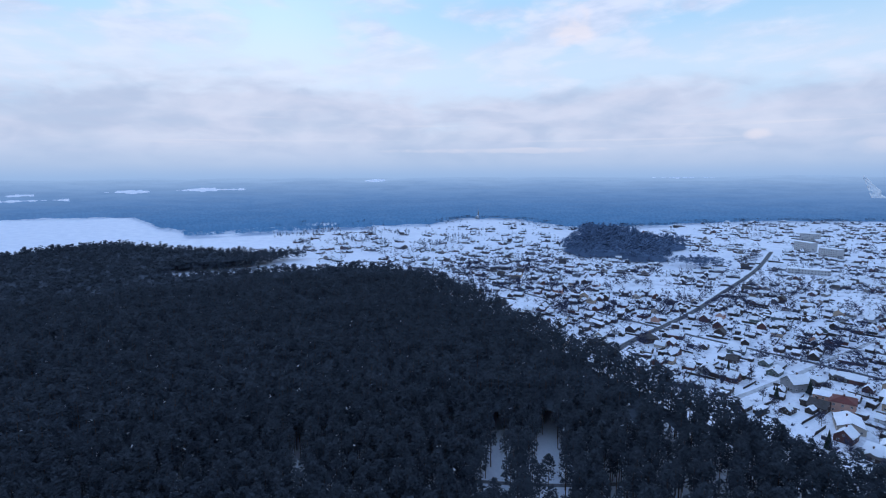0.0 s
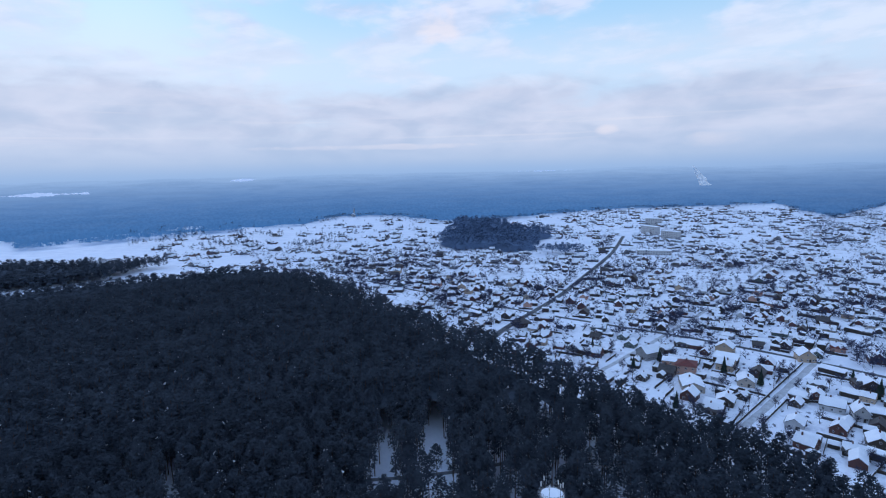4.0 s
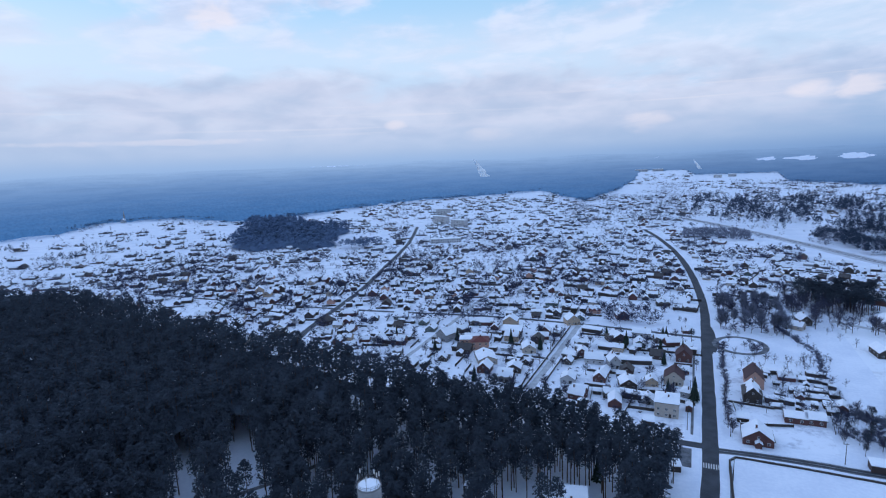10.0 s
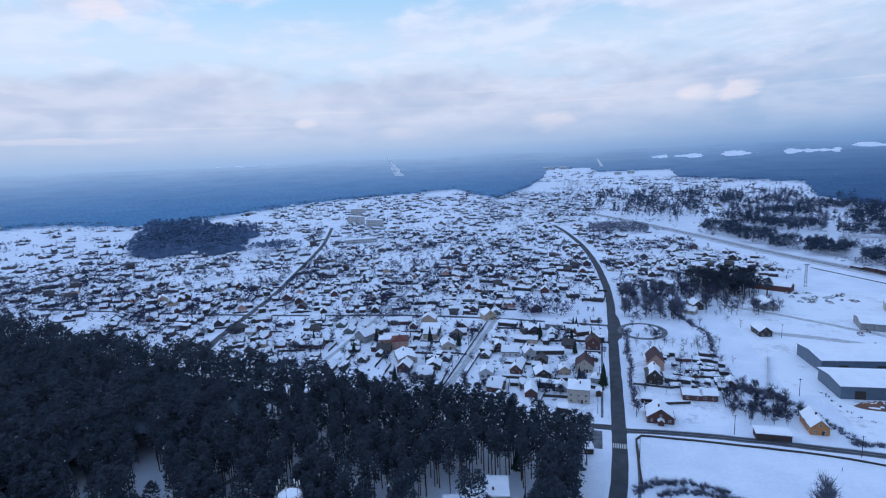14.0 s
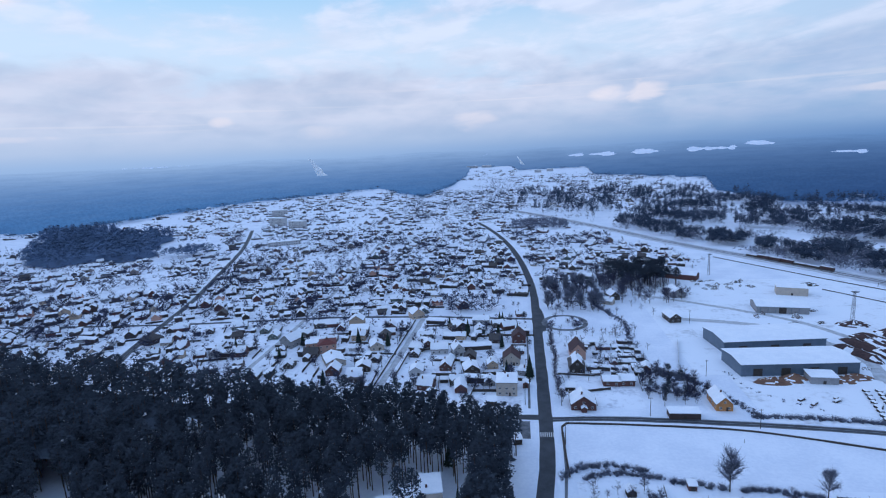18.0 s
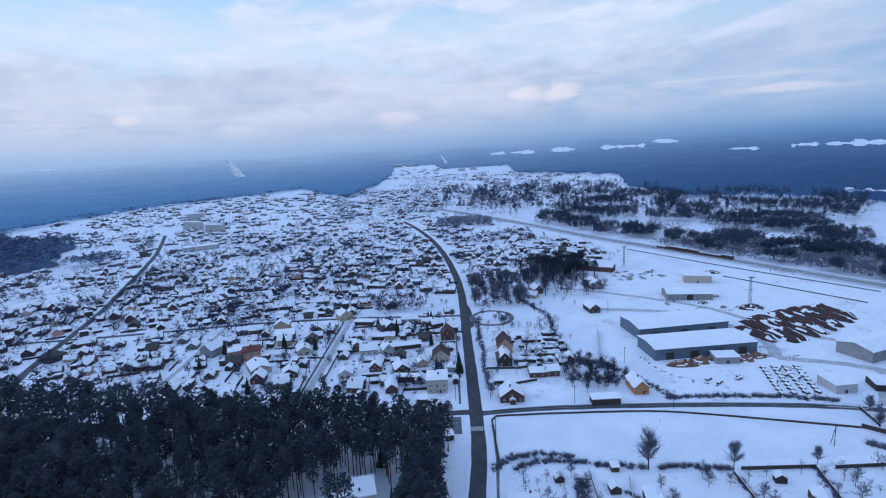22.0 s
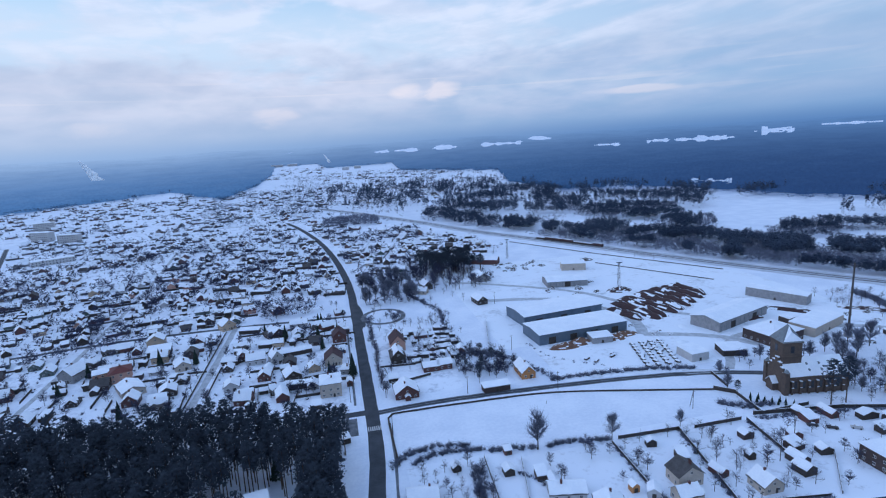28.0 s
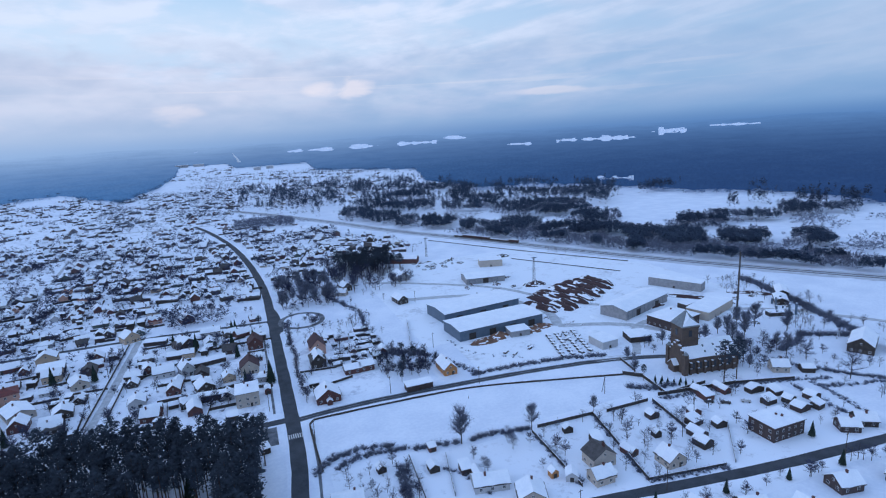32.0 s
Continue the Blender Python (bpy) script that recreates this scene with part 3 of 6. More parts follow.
def canopy(name, r0, r1, steps, mat, label, hgt):
    n0, dn = -125, 0.2
    cols = int(205 / dn)
    radii = np.geomspace(r0, r1, steps)
    s, idx = Shape(), {}
    flags = np.zeros((steps, cols), bool)
    for i, r in enumerate(radii):
        for j in range(cols):
            b = radians(n0 + j * dn)
            flags[i, j] = is_wood(r * math.sin(b), r * math.cos(b))
    def vert(i, j):
        if (i, j) not in idx:
            b, r = radians(n0 + j * dn), radii[i]
            x, y = r * math.sin(b), r * math.cos(b)
            full = flags[max(0, i - 1):i + 1, max(0, j - 1):j + 1].all() and i > 0 and j > 0
            h = hgt * (1 + (0.3 if r < 1500 else 0.05) * noise.noise((x / 14, y / 14, 0)) + 0.1 * noise.noise((x / 70, y / 70, 4))) if full else -1.0
            idx[i, j] = len(s.v)
            hills = 13.0 * min(1.0, max(0.0, (r - 2400) / 2000)) * noise.noise((j * dn * 0.16, r / 900, 2.0))
            s.v.append((x, y, land(r) + h + hills * full))
        return idx[i, j]
    for i in range(steps - 1):
        for j in range(cols - 1):
            if flags[i, j]:
                s.f.append((vert(i, j), vert(i, j + 1), vert(i + 1, j + 1), vert(i + 1, j)))
    s.m = [0] * len(s.f)
    ob = thing(name, s, mat, label, "forest", kind="stuff")
    return ob


# glowing backdrop whose colour already holds the haze
canopy("distant_forest", 930, 4950, 170, FARWOODS_GLOW, "forest reaching the horizon, blue haze painted into its glowing colour", 8)

# ---- trees ----


def pine_shape(seed, tufts, trunk=True):
    rnd = random.Random(seed)
    s = Shape()
    h = 22.0
    if trunk:
        s.beam((0, 0, 0), (rnd.uniform(-.3, .3), rnd.uniform(-.3, .3), h * 0.9), 0.24, 1, 5, 0.08)
    base = rnd.uniform(0.46, 0.58)
    wide = rnd.uniform(2.7, 3.6)
    for i in range(tufts):
        u = rnd.random() ** 0.85
        z = h * (base + (1 - base) * u)
        rad = wide * math.sqrt(max(0.02, 1 - (1.75 * u - 0.72) ** 2)) * (0.75 + 0.35 * rnd.random())
        a = rnd.uniform(0, 2 * math.pi)
        q = rad * rnd.random() ** 0.4
        c = Vector((q * math.cos(a), q * math.sin(a), z - q * 0.12))
        k = (2.4 if tufts < 40 else 1.5) if tufts < 120 else 1.0
        vs = [c + Vector((rnd.uniform(-k, k), rnd.uniform(-k, k), rnd.uniform(-.7, .7) * k)) * 0.85 for _ in range(3)]
        s.add(vs, [(0, 1, 2)], 2 if rnd.random() < 0.006 else 0)
    return s


def spruce_shape(seed):
    rnd = random.Random(seed)
    s = Shape()
    s.cyl(0, 0, 0, 2.0, 0.18, 0.16, 6, 1)
    layers = 9
    for i in range(layers):
        z0, r = 1.0 + 8.6 * i / layers, 2.1 * (1 - i / layers) + 0.25
        n = 9
        ring = []
        for j in range(2 * n):
            a = math.pi * j / n + i
            q = r * (1.0 if j % 2 == 0 else 0.62) * rnd.uniform(0.85, 1.12)
            ring.append((q * math.cos(a), q * math.sin(a), z0 - 0.25 * (j % 2 == 0)))
        s.add(ring + [(0, 0, z0 + 2.0)], [(j, (j + 1) % (2 * n), 2 * n) for j in range(2 * n)], 0)
    return s


def bare_shape(seed, limbs=11, twigs=12, h=9.0, slim=1.0, cheap=False, low=0.18, lift=0.0):
    rnd = random.Random(seed)
    s = Shape()
    if not cheap:
        s.beam((0, 0, 0), (0.1, 0, h * 0.8), 0.019 * h, 1, 5, 0.004 * h)
    for i in range(limbs):
        z = h * rnd.uniform(low, 0.8)
        a = i * 2.4 + rnd.uniform(-.5, .5)
        ln = h * rnd.uniform(0.28, 0.46) * (1.15 - 0.7 * z / h)
        d = Vector((math.cos(a) * slim, math.sin(a) * slim, lift + rnd.uniform(0.1, 0.5) + 1.4 * max(0, z / h - .2))).normalized()
        p = Vector((0, 0, z))
        e = p + d * ln
        if not cheap:
            s.beam(p, e, 0.0065 * h, 1, 3, 0.002 * h)
        for j in range(twigs):
            o = p.lerp(e, rnd.uniform(0.12, 1.0))
            v = (d * 0.5 + Vector((rnd.gauss(0, .7) * slim, rnd.gauss(0, .7) * slim, rnd.gauss(0.3, 0.5)))).normalized() * h * rnd.uniform(0.10, 0.24)
            w = v.cross(Vector((rnd.random(), rnd.random(), rnd.random()))).normalized() * (0.025 * h if cheap else 0.0042 * h)
            s.add([o - w, o + w, o + v], [(0, 1, 2)], 0)
    return s


def bush_shape(seed, n=24, h=1.8, thin=0.13):
    rnd = random.Random(seed)
    s = Shape()
    for _ in range(n):
        a, q = rnd.uniform(0, 6.28), rnd.uniform(0, 0.5)
        o = Vector((q * math.cos(a), q * math.sin(a), 0))
        v = Vector((rnd.gauss(0, 0.5), rnd.gauss(0, 0.5), rnd.uniform(0.5, 1.0))) * h
        w = v.cross(Vector((rnd.random(), rnd.random(), 0.2))).normalized() * thin
        s.add([o - w, o + w, o + v], [(0, 1, 2)], 0)
    return s


def split_shape(s, slots):
    """The faces of s whose slot is in slots, as a shape of one material."""
    o = Shape()
    for f, m in zip(s.f, s.m):
        if m in slots:
            o.add([s.v[i] for i in f], [tuple(range(len(f)))], slots.index(m))
    return o


def tree_kind(name, shape, crown, crown_mats, trunk_mat, label, crown_slots=(0,)):
    root = new(name, None)
    tagged(root, label, "tree")
    part("trunk", split_shape(shape, [1]), trunk_mat, root)
    part(crown, split_shape(shape, list(crown_slots)), crown_mats, root)
    return root


FAR_AWAY = pose(0, -3000, -500)
pine_near = [pine_shape(k, 330) for k in range(5)]
pine_mid = [pine_shape(20 + k, 88).tris() for k in range(4)]
pine_far = [pine_shape(40 + k, 30, False).tris() for k in range(4)]
pine_kinds = [tree_kind("pine_tree", s, "crown", [NEEDLES, ROOF_SNOW], PINE_BARK, "tall dark pine with a bare trunk in snowy forest", (0, 2)) for s in pine_near]
bare_kinds = [tree_kind("bare_tree", bare_shape(60 + k, 20, 30, h=9), "crown", TWIGS, BARK, "leafless garden tree with grey-brown twigs in snow") for k in range(4)]
tall_kinds = [tree_kind("bare_tree", bare_shape(70 + k, 40, 44, h=15, slim=0.8, low=.24, lift=.35), "crown", RIME_HAZE_TWIGS, BARK, "tall leafless birch with fine drooping twigs") for k in range(3)]
spruce_kinds = [tree_kind("spruce_tree", spruce_shape(80 + k), "crown", SPRUCE, BARK, "small dark green spruce standing in snow") for k in range(2)]
bare_cheap = [bare_shape(90 + k, 8, 7, h=8, cheap=True).tris() for k in range(5)]
bush_t = [bush_shape(100 + k).tris() for k in range(5)]
hedge_t = [bush_shape(120 + k, 54, 1.9, 0.045).tris() for k in range(5)]
rng = random.Random(5)


def place(kinds, x, y, size, group="", label=""):
    ob = copy_thing(rng.choice(kinds), pose(x, y, land_at(x, y), 0, 0, rng.uniform(0, 360)) @ Matrix.Scale(size, 4))
    ob.matrix_basis = pose(x, y, land_at(x, y), 0, 0, rng.uniform(0, 360)) @ Matrix.Scale(size, 4)
    if group:
        ob["group"] = group
    if label:
        ob["label"] = label
    return ob


# open places inside the pine forest: x, y, radius
GAPS = [(-215, 165, 4), (-192, 147, 5), (-174, 131, 6), (-206, 191, 3.5), (-178, 166, 6), (-164, 149, 6.5), (-153, 146, 6), (-178, 222, 2.5), (-172, 244, 3), (-151, 215, 3.5), (-128, 222, 3), (-116, 201, 4),
        (-136, 162, 4), (-97, 190, 5), (-145, 133, 5), (-104, 152, 4), (-80, 178, 4), (-95, 138, 7), (-240, 150, 3), (-225, 62, 4), (-112, 170, 3.5)]
GLADE = [(-66, 100), (-62, 182), (-48, 191), (-28, 191), (-21, 182), (-19, 100)]


def in_forest(x, y):
    if x < -1 and x > -640 and y < lerp(x, FOREST_EDGE) + 5 + 5 * n2(x, y, 14):
        return x < -4.5 + 2 * n2(y, x, 10)
    if x <= -640:
        b, d = bearing(x, y), math.hypot(x, y)
        if d < 708 + 14 * n2(x, y, 60) and y < 316:
            return True
        if d > lerp(b, [(-98, 1050), (-94, 1085), (-90, 1120), (-85.3, 1000), (-80.4, 905), (-74, 880), (-72, 860)]) + 12 * n2(x, y, 30) or b > -72:
            return False
        return d > lerp(b, [(-86.5, 640), (-85, 800), (-81, 778), (-77.7, 788), (-74, 850), (-72, 860)]) + 12 * n2(x, y, 30)
    return False


def in_slot(x, y, a, b, r):
    """Whether a place lies in the open slot that runs from (a, b) towards the hill."""
    k = max(.85, min(1.0, (x * a + y * b) / (a * a + b * b)))
    return (x - k * a) ** 2 + (y - k * b) ** 2 < r * r * (1 + .5 * n2(x, y, 6, 17))


near_spots, mid_spots, far_spots = [], [], []
gy = -420.0
while gy < 312:
    gx = -1280.0
    while gx < 0:
        d = math.hypot(gx, gy)
        sp = 4.7 if d < 270 else (6.0 if d < 600 else 8.5)
        x, y = gx + rng.uniform(-.5, .5) * sp, gy + rng.uniform(-.5, .5) * sp
        gx += sp
        if d < 138 or bearing(gx, gy) < -112 or (d > 270 and rng.random() < 0.12) or not in_forest(x, y):
            continue
        if inside(x, y, GLADE) and rng.random() < 0.93:
            continue
        if d < 275 and any(in_slot(x, y, *g) for g in GAPS) and rng.random() < .74:
            continue
        size = rng.uniform(0.88, 1.16) * (1 + 0.12 * n2(x, y, 40, 2))
        (near_spots if d < 270 else mid_spots if d < 600 else far_spots).append((x, y, size))
    gy += 5.0 if -150 < gy else 8.0
near_spots.sort(key=lambda p: math.hypot(p[0] + 40, p[1] - 215))
for x, y, size in near_spots[:280]:
    place(pine_kinds, x, y, size, "pines of the forest edge")
pt = [s.tris() for s in pine_near]
scatter("pine_forest", pt, [(rng.randrange(5), x, y, 0, rng.uniform(0, 6.28), s, s) for x, y, s in near_spots[280:]], [NEEDLES, PINE_BARK, ROOF_SNOW], "dense dark pine forest on snowy ground", "forest")
scatter("pine_forest", pine_mid, [(rng.randrange(4), x, y, 0, rng.uniform(0, 6.28), s * 1.1, s * 1.08) for x, y, s in mid_spots], [NEEDLES, PINE_BARK, ROOF_SNOW], "dense dark pine forest stretching up the slope", "forest")
scatter("pine_forest", pine_far, [(rng.randrange(4), x, y, -6, rng.uniform(0, 6.28), s * 1.3, s) for x, y, s in far_spots], [NEEDLES, PINE_BARK, ROOF_SNOW], "dark pine forest beyond the snowy valley", "forest")

# the closed lower storey of the forest, where single trees can no longer be told apart
under, cell = Shape(), 9.0
for i in range(-145, -4):
    for j in range(-45, 36):
        x, y = i * cell, j * cell
        if math.hypot(x, y) > 262 and all(in_forest(x + a, y + b) for a, b in ((-9, -9), (18, -9), (18, 18), (-9, 18))):
            q = [(x + a, y + b) for a, b in ((0, 0), (cell, 0), (cell, cell), (0, cell))]
            under.add([(a, b, 12.0 + 3.5 * n2(a, b, 11) + 2 * n2(a, b, 45)) for a, b in q], [(0, 1, 2, 3)])
thing("forest_canopy", under, NEEDLES_DEEP, "closed dark canopy of the pine forest", "forest", kind="stuff")

# ---- houses ----
PANES = {}


def window_mesh(w=1.2, h=1.3):
    if (w, h) not in PANES:
        s = Shape()
        s.box(-w / 2, w / 2, -0.04, 0.04, 0, h, 0)
        s.box(-w / 2 + 0.12, -0.04, -0.06, 0.06, 0.12, h - 0.12, 1)
        s.box(0.04, w / 2 - 0.12, -0.06, 0.06, 0.12, h - 0.12, 1)
        PANES[w, h] = s.mesh("window", [FRAME, GLASS])
    return PANES[w, h]


def add_window(parent, at, w=1.2, h=1.3, frame_mat=None):
    """A window whose panes are pieces of their own."""
    if ("f", w, h, frame_mat) not in PANES:
        PANES["f", w, h, frame_mat] = Shape().box(-w / 2, w / 2, -0.04, 0.04, 0, h).mesh("window", [frame_mat or FRAME])
        PANES["p", w, h, frame_mat] = Shape().box(-w / 4 + .08, w / 4 - .08, -0.06, 0.06, 0.12, h - 0.12).mesh("pane", [GLASS])
    win = part("window", PANES["f", w, h, frame_mat], None, parent, at=at)
    for x in (-w / 4 + .02, w / 4 - .02):
        part("pane", PANES["p", w, h, frame_mat], None, win, at=pose(x, 0, 0))


def gable_walls(w, l, h, rise):
    s = Shape()
    a, b = w / 2, l / 2
    s.add([(-a, -b, 0), (a, -b, 0), (a, b, 0), (-a, b, 0), (-a, -b, h), (a, -b, h), (a, b, h), (-a, b, h), (0, -b, h + rise), (0, b, h + rise)],
          [(0, 1, 5, 8, 4), (1, 2, 6, 5), (2, 3, 7, 9, 6), (3, 0, 4, 7)])
    return s


def gable_slabs(w, l, h, rise, over, thick, lift=0.0, ragged=0.0, seed=0):
    """Two sloping slabs that meet in a ridge along y."""
    rnd = random.Random(seed)
    s = Shape()
    a, b = w / 2 + over, l / 2 + over
    drop = rise * over / (w / 2)
    n = 6 if ragged else 1
    for side in (-1, 1):
        ys = [-b + 2 * b * i / n for i in range(n + 1)]
        top, bot = [], []
        for y in ys:
            k = 1 - (rnd.uniform(0, ragged) if ragged else 0)
            e = (side * a * k, y, h + rise - (rise + drop) * k + lift)
            r = (0, y, h + rise + lift)
            top += [r, e]
            bot += [(p[0], p[1], p[2] - thick) for p in (r, e)]
        m = len(top)
        vs = [(p[0], p[1], p[2] + thick) for p in top] + [(p[0], p[1], p[2] + thick) for p in bot]
        fs = []
        for i in range(n):
            q = (2 * i, 2 * i + 1, 2 * i + 3, 2 * i + 2)
            fs.append(q if side > 0 else q[::-1])
            e = (2 * i + 1, m + 2 * i + 1, m + 2 * i + 3, 2 * i + 3)
            fs.append(e if side > 0 else e[::-1])
        fs += [(0, m, m + 1, 1), (2 * n, 2 * n + 1, m + 2 * n + 1, m + 2 * n)]
        s.add(vs, fs)
    return s


def hip_shape(w, l, h, rise, over, thick, lift=0.0):
    a, b, k = w / 2 + over, l / 2 + over, max(0.0, (l - w) / 2)
    s = Shape()
    z = h + lift
    s.add([(-a, -b, z), (a, -b, z), (a, b, z), (-a, b, z), (-a, -b, z + thick), (a, -b, z + thick), (a, b, z + thick), (-a, b, z + thick), (0, -k, z + rise + thick), (0, k, z + rise + thick)],
          [(0, 1, 5, 4), (1, 2, 6, 5), (2, 3, 7, 6), (3, 0, 4, 7), (4, 5, 8), (5, 6, 9, 8), (6, 7, 9), (7, 4, 8, 9), (3, 2, 1, 0)])
    return s


def house(w, l, h, rise, walls, roof=None, snow=True, chimneys=1, windows=True, floors=1, hip=False, name="house", label="", category="house", group="", seed=0, porch=False, bare=0, panes=False):
    """A house on the origin: its ridge runs along y."""
    rnd = random.Random(seed)
    root = new(name, None)
    tagged(root, label, category, group)
    roof = roof or ROOF_DARK
    if hip:
        part("wall", Shape().box(-w / 2, w / 2, -l / 2, l / 2, -0.3, h), walls, root)
        part("roof", hip_shape(w, l, h, rise, 0.45, 0.14), roof, root)
        if snow:
            part("roof_snow", hip_shape(w, l, h, rise, 0.38, 0.22, 0.145), ROOF_SNOW, root, "thick snow cover")
    else:
        part("wall", gable_walls(w, l, h, rise), walls, root)
        part("roof", gable_slabs(w, l, h, rise, 0.5, 0.14), roof, root)
        if snow:
            part("roof_snow", gable_slabs(w, l, h, rise, 0.44, 0.2, 0.145, 0.07 if bare == 0 else 0.5, seed), ROOF_SNOW, root, "snow cover with ragged eaves")
    for i in range(chimneys):
        cx, cy = rnd.uniform(-.12, .12) * w, rnd.uniform(-.3, .3) * l
        part("chimney", Shape().box(cx - .35, cx + .35, cy - .35, cy + .35, h + rise * 0.4, h + rise + 0.9).box(cx - .42, cx + .42, cy - .42, cy + .42, h + rise + 0.9, h + rise + 1.02), BRICK, root)
    if windows:
        put = add_window if panes else (lambda parent, at, w=1.2, h=1.3: part("window", window_mesh(w, h), None, parent, at=at))
        n = max(1, int(w / 3.2))
        for fl in range(floors):
            z = 0.9 + fl * 2.8
            for side in (-1, 1):
                for i in range(n):
                    put(root, pose(-w / 2 + (i + 0.5) * w / n, side * l / 2, z))
                m = max(1, int(l / 3.6))
                for i in range(m):
                    put(root, pose(side * w / 2, -l / 2 + (i + 0.5) * l / m, z, 0, 0, 90))
        if not hip and rise > 2.6:
            for side in (-1, 1):
                put(root, pose(0, side * l / 2, h + 0.3), 1.0, 1.1)
        part("door", Shape().box(-0.5, 0.5, -0.05, 0.05, 0, 2.05), PLANK, root, at=pose(w * 0.15, -l / 2, 0))
    if porch:
        part("porch", gable_walls(2.6, 2.4, 2.2, 0.9), walls, root, at=pose(0, -l / 2 - 1.2, 0))
        part("porch_roof", gable_slabs(2.6, 2.4, 2.2, 0.9, 0.25, 0.3), ROOF_SNOW, root, at=pose(0, -l / 2 - 1.2, 0))
    return root


def shed(w, l, h, rise, walls, flat=False, name="shed", label="", group="", seed=0):
    root = new(name, None)
    tagged(root, label or "small dark plank shed under deep snow", "shed", group)
    if flat:
        part("wall", Shape().box(-w / 2, w / 2, -l / 2, l / 2, -0.2, h), walls, root)
        part("roof", Shape().add([(-w / 2 - .3, -l / 2 - .3, h), (w / 2 + .3, -l / 2 - .3, h), (w / 2 + .3, l / 2 + .3, h + rise), (-w / 2 - .3, l / 2 + .3, h + rise),
                                  (-w / 2 - .3, -l / 2 - .3, h + .35), (w / 2 + .3, -l / 2 - .3, h + .35), (w / 2 + .3, l / 2 + .3, h + rise + .35), (-w / 2 - .3, l / 2 + .3, h + rise + .35)],
                                 [(3, 2, 1, 0), (4, 5, 6, 7), (0, 1, 5, 4), (1, 2, 6, 5), (2, 3, 7, 6), (3, 0, 4, 7)]), ROOF_SNOW, root, "thick snow cover")
    else:
        part("wall", gable_walls(w, l, h, rise), walls, root)
        part("roof", gable_slabs(w, l, h, rise, 0.3, 0.32, 0, 0.06, seed), ROOF_SNOW, root, "thick snow cover")
    part("door", Shape().box(-0.7, 0.7, -0.04, 0.04, 0, min(1.9, h - 0.1)), DARKWOOD, root, at=pose(0, -l / 2 - 0.02, 0))
    return root


HOUSES = []


def put_house(x, y, turn, **kw):
    hh = house(panes=math.hypot(x, y) < 300, **kw)
    hh.matrix_basis = pose(x, y, land_at(x, y), 0, 0, turn)
    HOUSES.append((x, y, max(kw["w"], kw["l"]) * 0.6))
    return hh


def put_shed(x, y, turn, *a, **kw):
    hh = shed(*a, **kw)
    hh.matrix_basis = pose(x, y, 0, 0, 0, turn)
    HOUSES.append((x, y, max(a[0], a[1]) * 0.6))
    return hh


# ---- buildings along the main road and round the crossroads ----
put_house(-8.5, 278, 0, w=11, l=13, h=7.4, rise=1.6, walls=WALLS["cream"], hip=True, floors=2, chimneys=2, label="cream two-storey house with a low snowy hipped roof", seed=1)
put_shed(1.5, 284, 0, 3, 5, 2.8, 0.8, BRICK, label="red brick lean-to beside the cream house")
put_house(-6.5, 318, 0, w=10, l=11, h=4.4, rise=4.0, walls=WALLS["cream"], roof=ROOF_MAROON, snow=False, floors=1, label="cream house with a steep dark roof cleared of snow", seed=2)
put_house(-2, 356, 0, w=9, l=11, h=4.2, rise=4.0, walls=WALLS["brick"], roof=ROOF_MAROON, snow=False, label="red brick house with a steep dark gable", seed=3)
put_house(29.5, 262.5, 0, w=12, l=11, h=3.2, rise=4.2, walls=WALLS["brick"], roof=ROOF_DARK, label="brick house with snowy gable near the crossroads", seed=4, porch=True)
put_house(31, 308, 0, w=8.5, l=12, h=4.6, rise=4.0, walls=WALLS["dark"], roof=ROOF_DARK, bare=1, label="dark timber house with a steep roof", seed=5)
put_house(33.5, 329, 0, w=9, l=14, h=5.4, rise=4.6, walls=WALLS["pink"], roof=ROOF_MAROON, snow=False, floors=1, label="tall salmon gabled house with a dark roof", seed=6)
put_house(47.5, 289, 90, w=8, l=9, h=3.0, rise=1.6, walls=WALLS["brick"], chimneys=0, label="long red brick outbuilding under snow", category="outbuilding", seed=7)
put_house(55.5, 290, 90, w=9, l=8, h=3.2, rise=1.8, walls=WALLS["brick"], chimneys=0, label="red brick outbuilding with a higher snowy roof", category="outbuilding", seed=8)
put_shed(75, 252.8, 0, 14, 5.5, 3.0, 0.5, WALLS["brown"], flat=True, label="long low brown hut with a snowy flat roof")
put_house(95.5, 266, 0, w=7.5, l=14, h=3.6, rise=3.4, walls=WALLS["orange"], label="new orange log house with a snowy gable roof", seed=9)
put_house(-130, 337, 20, w=12, l=12, h=5.8, rise=2.4, walls=WALLS["pink"], roof=ROOF_RED, snow=False, floors=2, label="salmon house with a red hipped roof", hip=True, seed=10)
put_house(-140, 338, 20, w=10, l=9, h=5.6, rise=1.4, walls=WALLS["pink"], hip=True, floors=2, chimneys=0, label="salmon house wing with snow on its roof", seed=11)
put_house(-125, 391, 8, w=11, l=10, h=4.6, rise=3.6, walls=WALLS["yellow"], floors=1, label="yellow plastered house with snowy gables", seed=12)
put_shed(-118, 372, 8, 14, 9, 3.4, 1.6, WALLS["plank"], flat=True, label="wide shed with a smooth snowy roof")
put_house(-268, 350, -24, w=10, l=12, h=3.6, rise=3.4, walls=WALLS["brown"], roof=ROOF_DARK, snow=False, hip=True, label="large dark-roofed house free of snow", seed=13)
put_house(-159, 346, -20, w=10, l=12, h=5.0, rise=3.8, walls=WALLS["grey"], label="grey house with crossed snowy gables", seed=14)
put_house(-82, 409, 30, w=10, l=10, h=4.2, rise=3.6, walls=WALLS["yellow"], label="pale yellow house at the lane corner", seed=15)
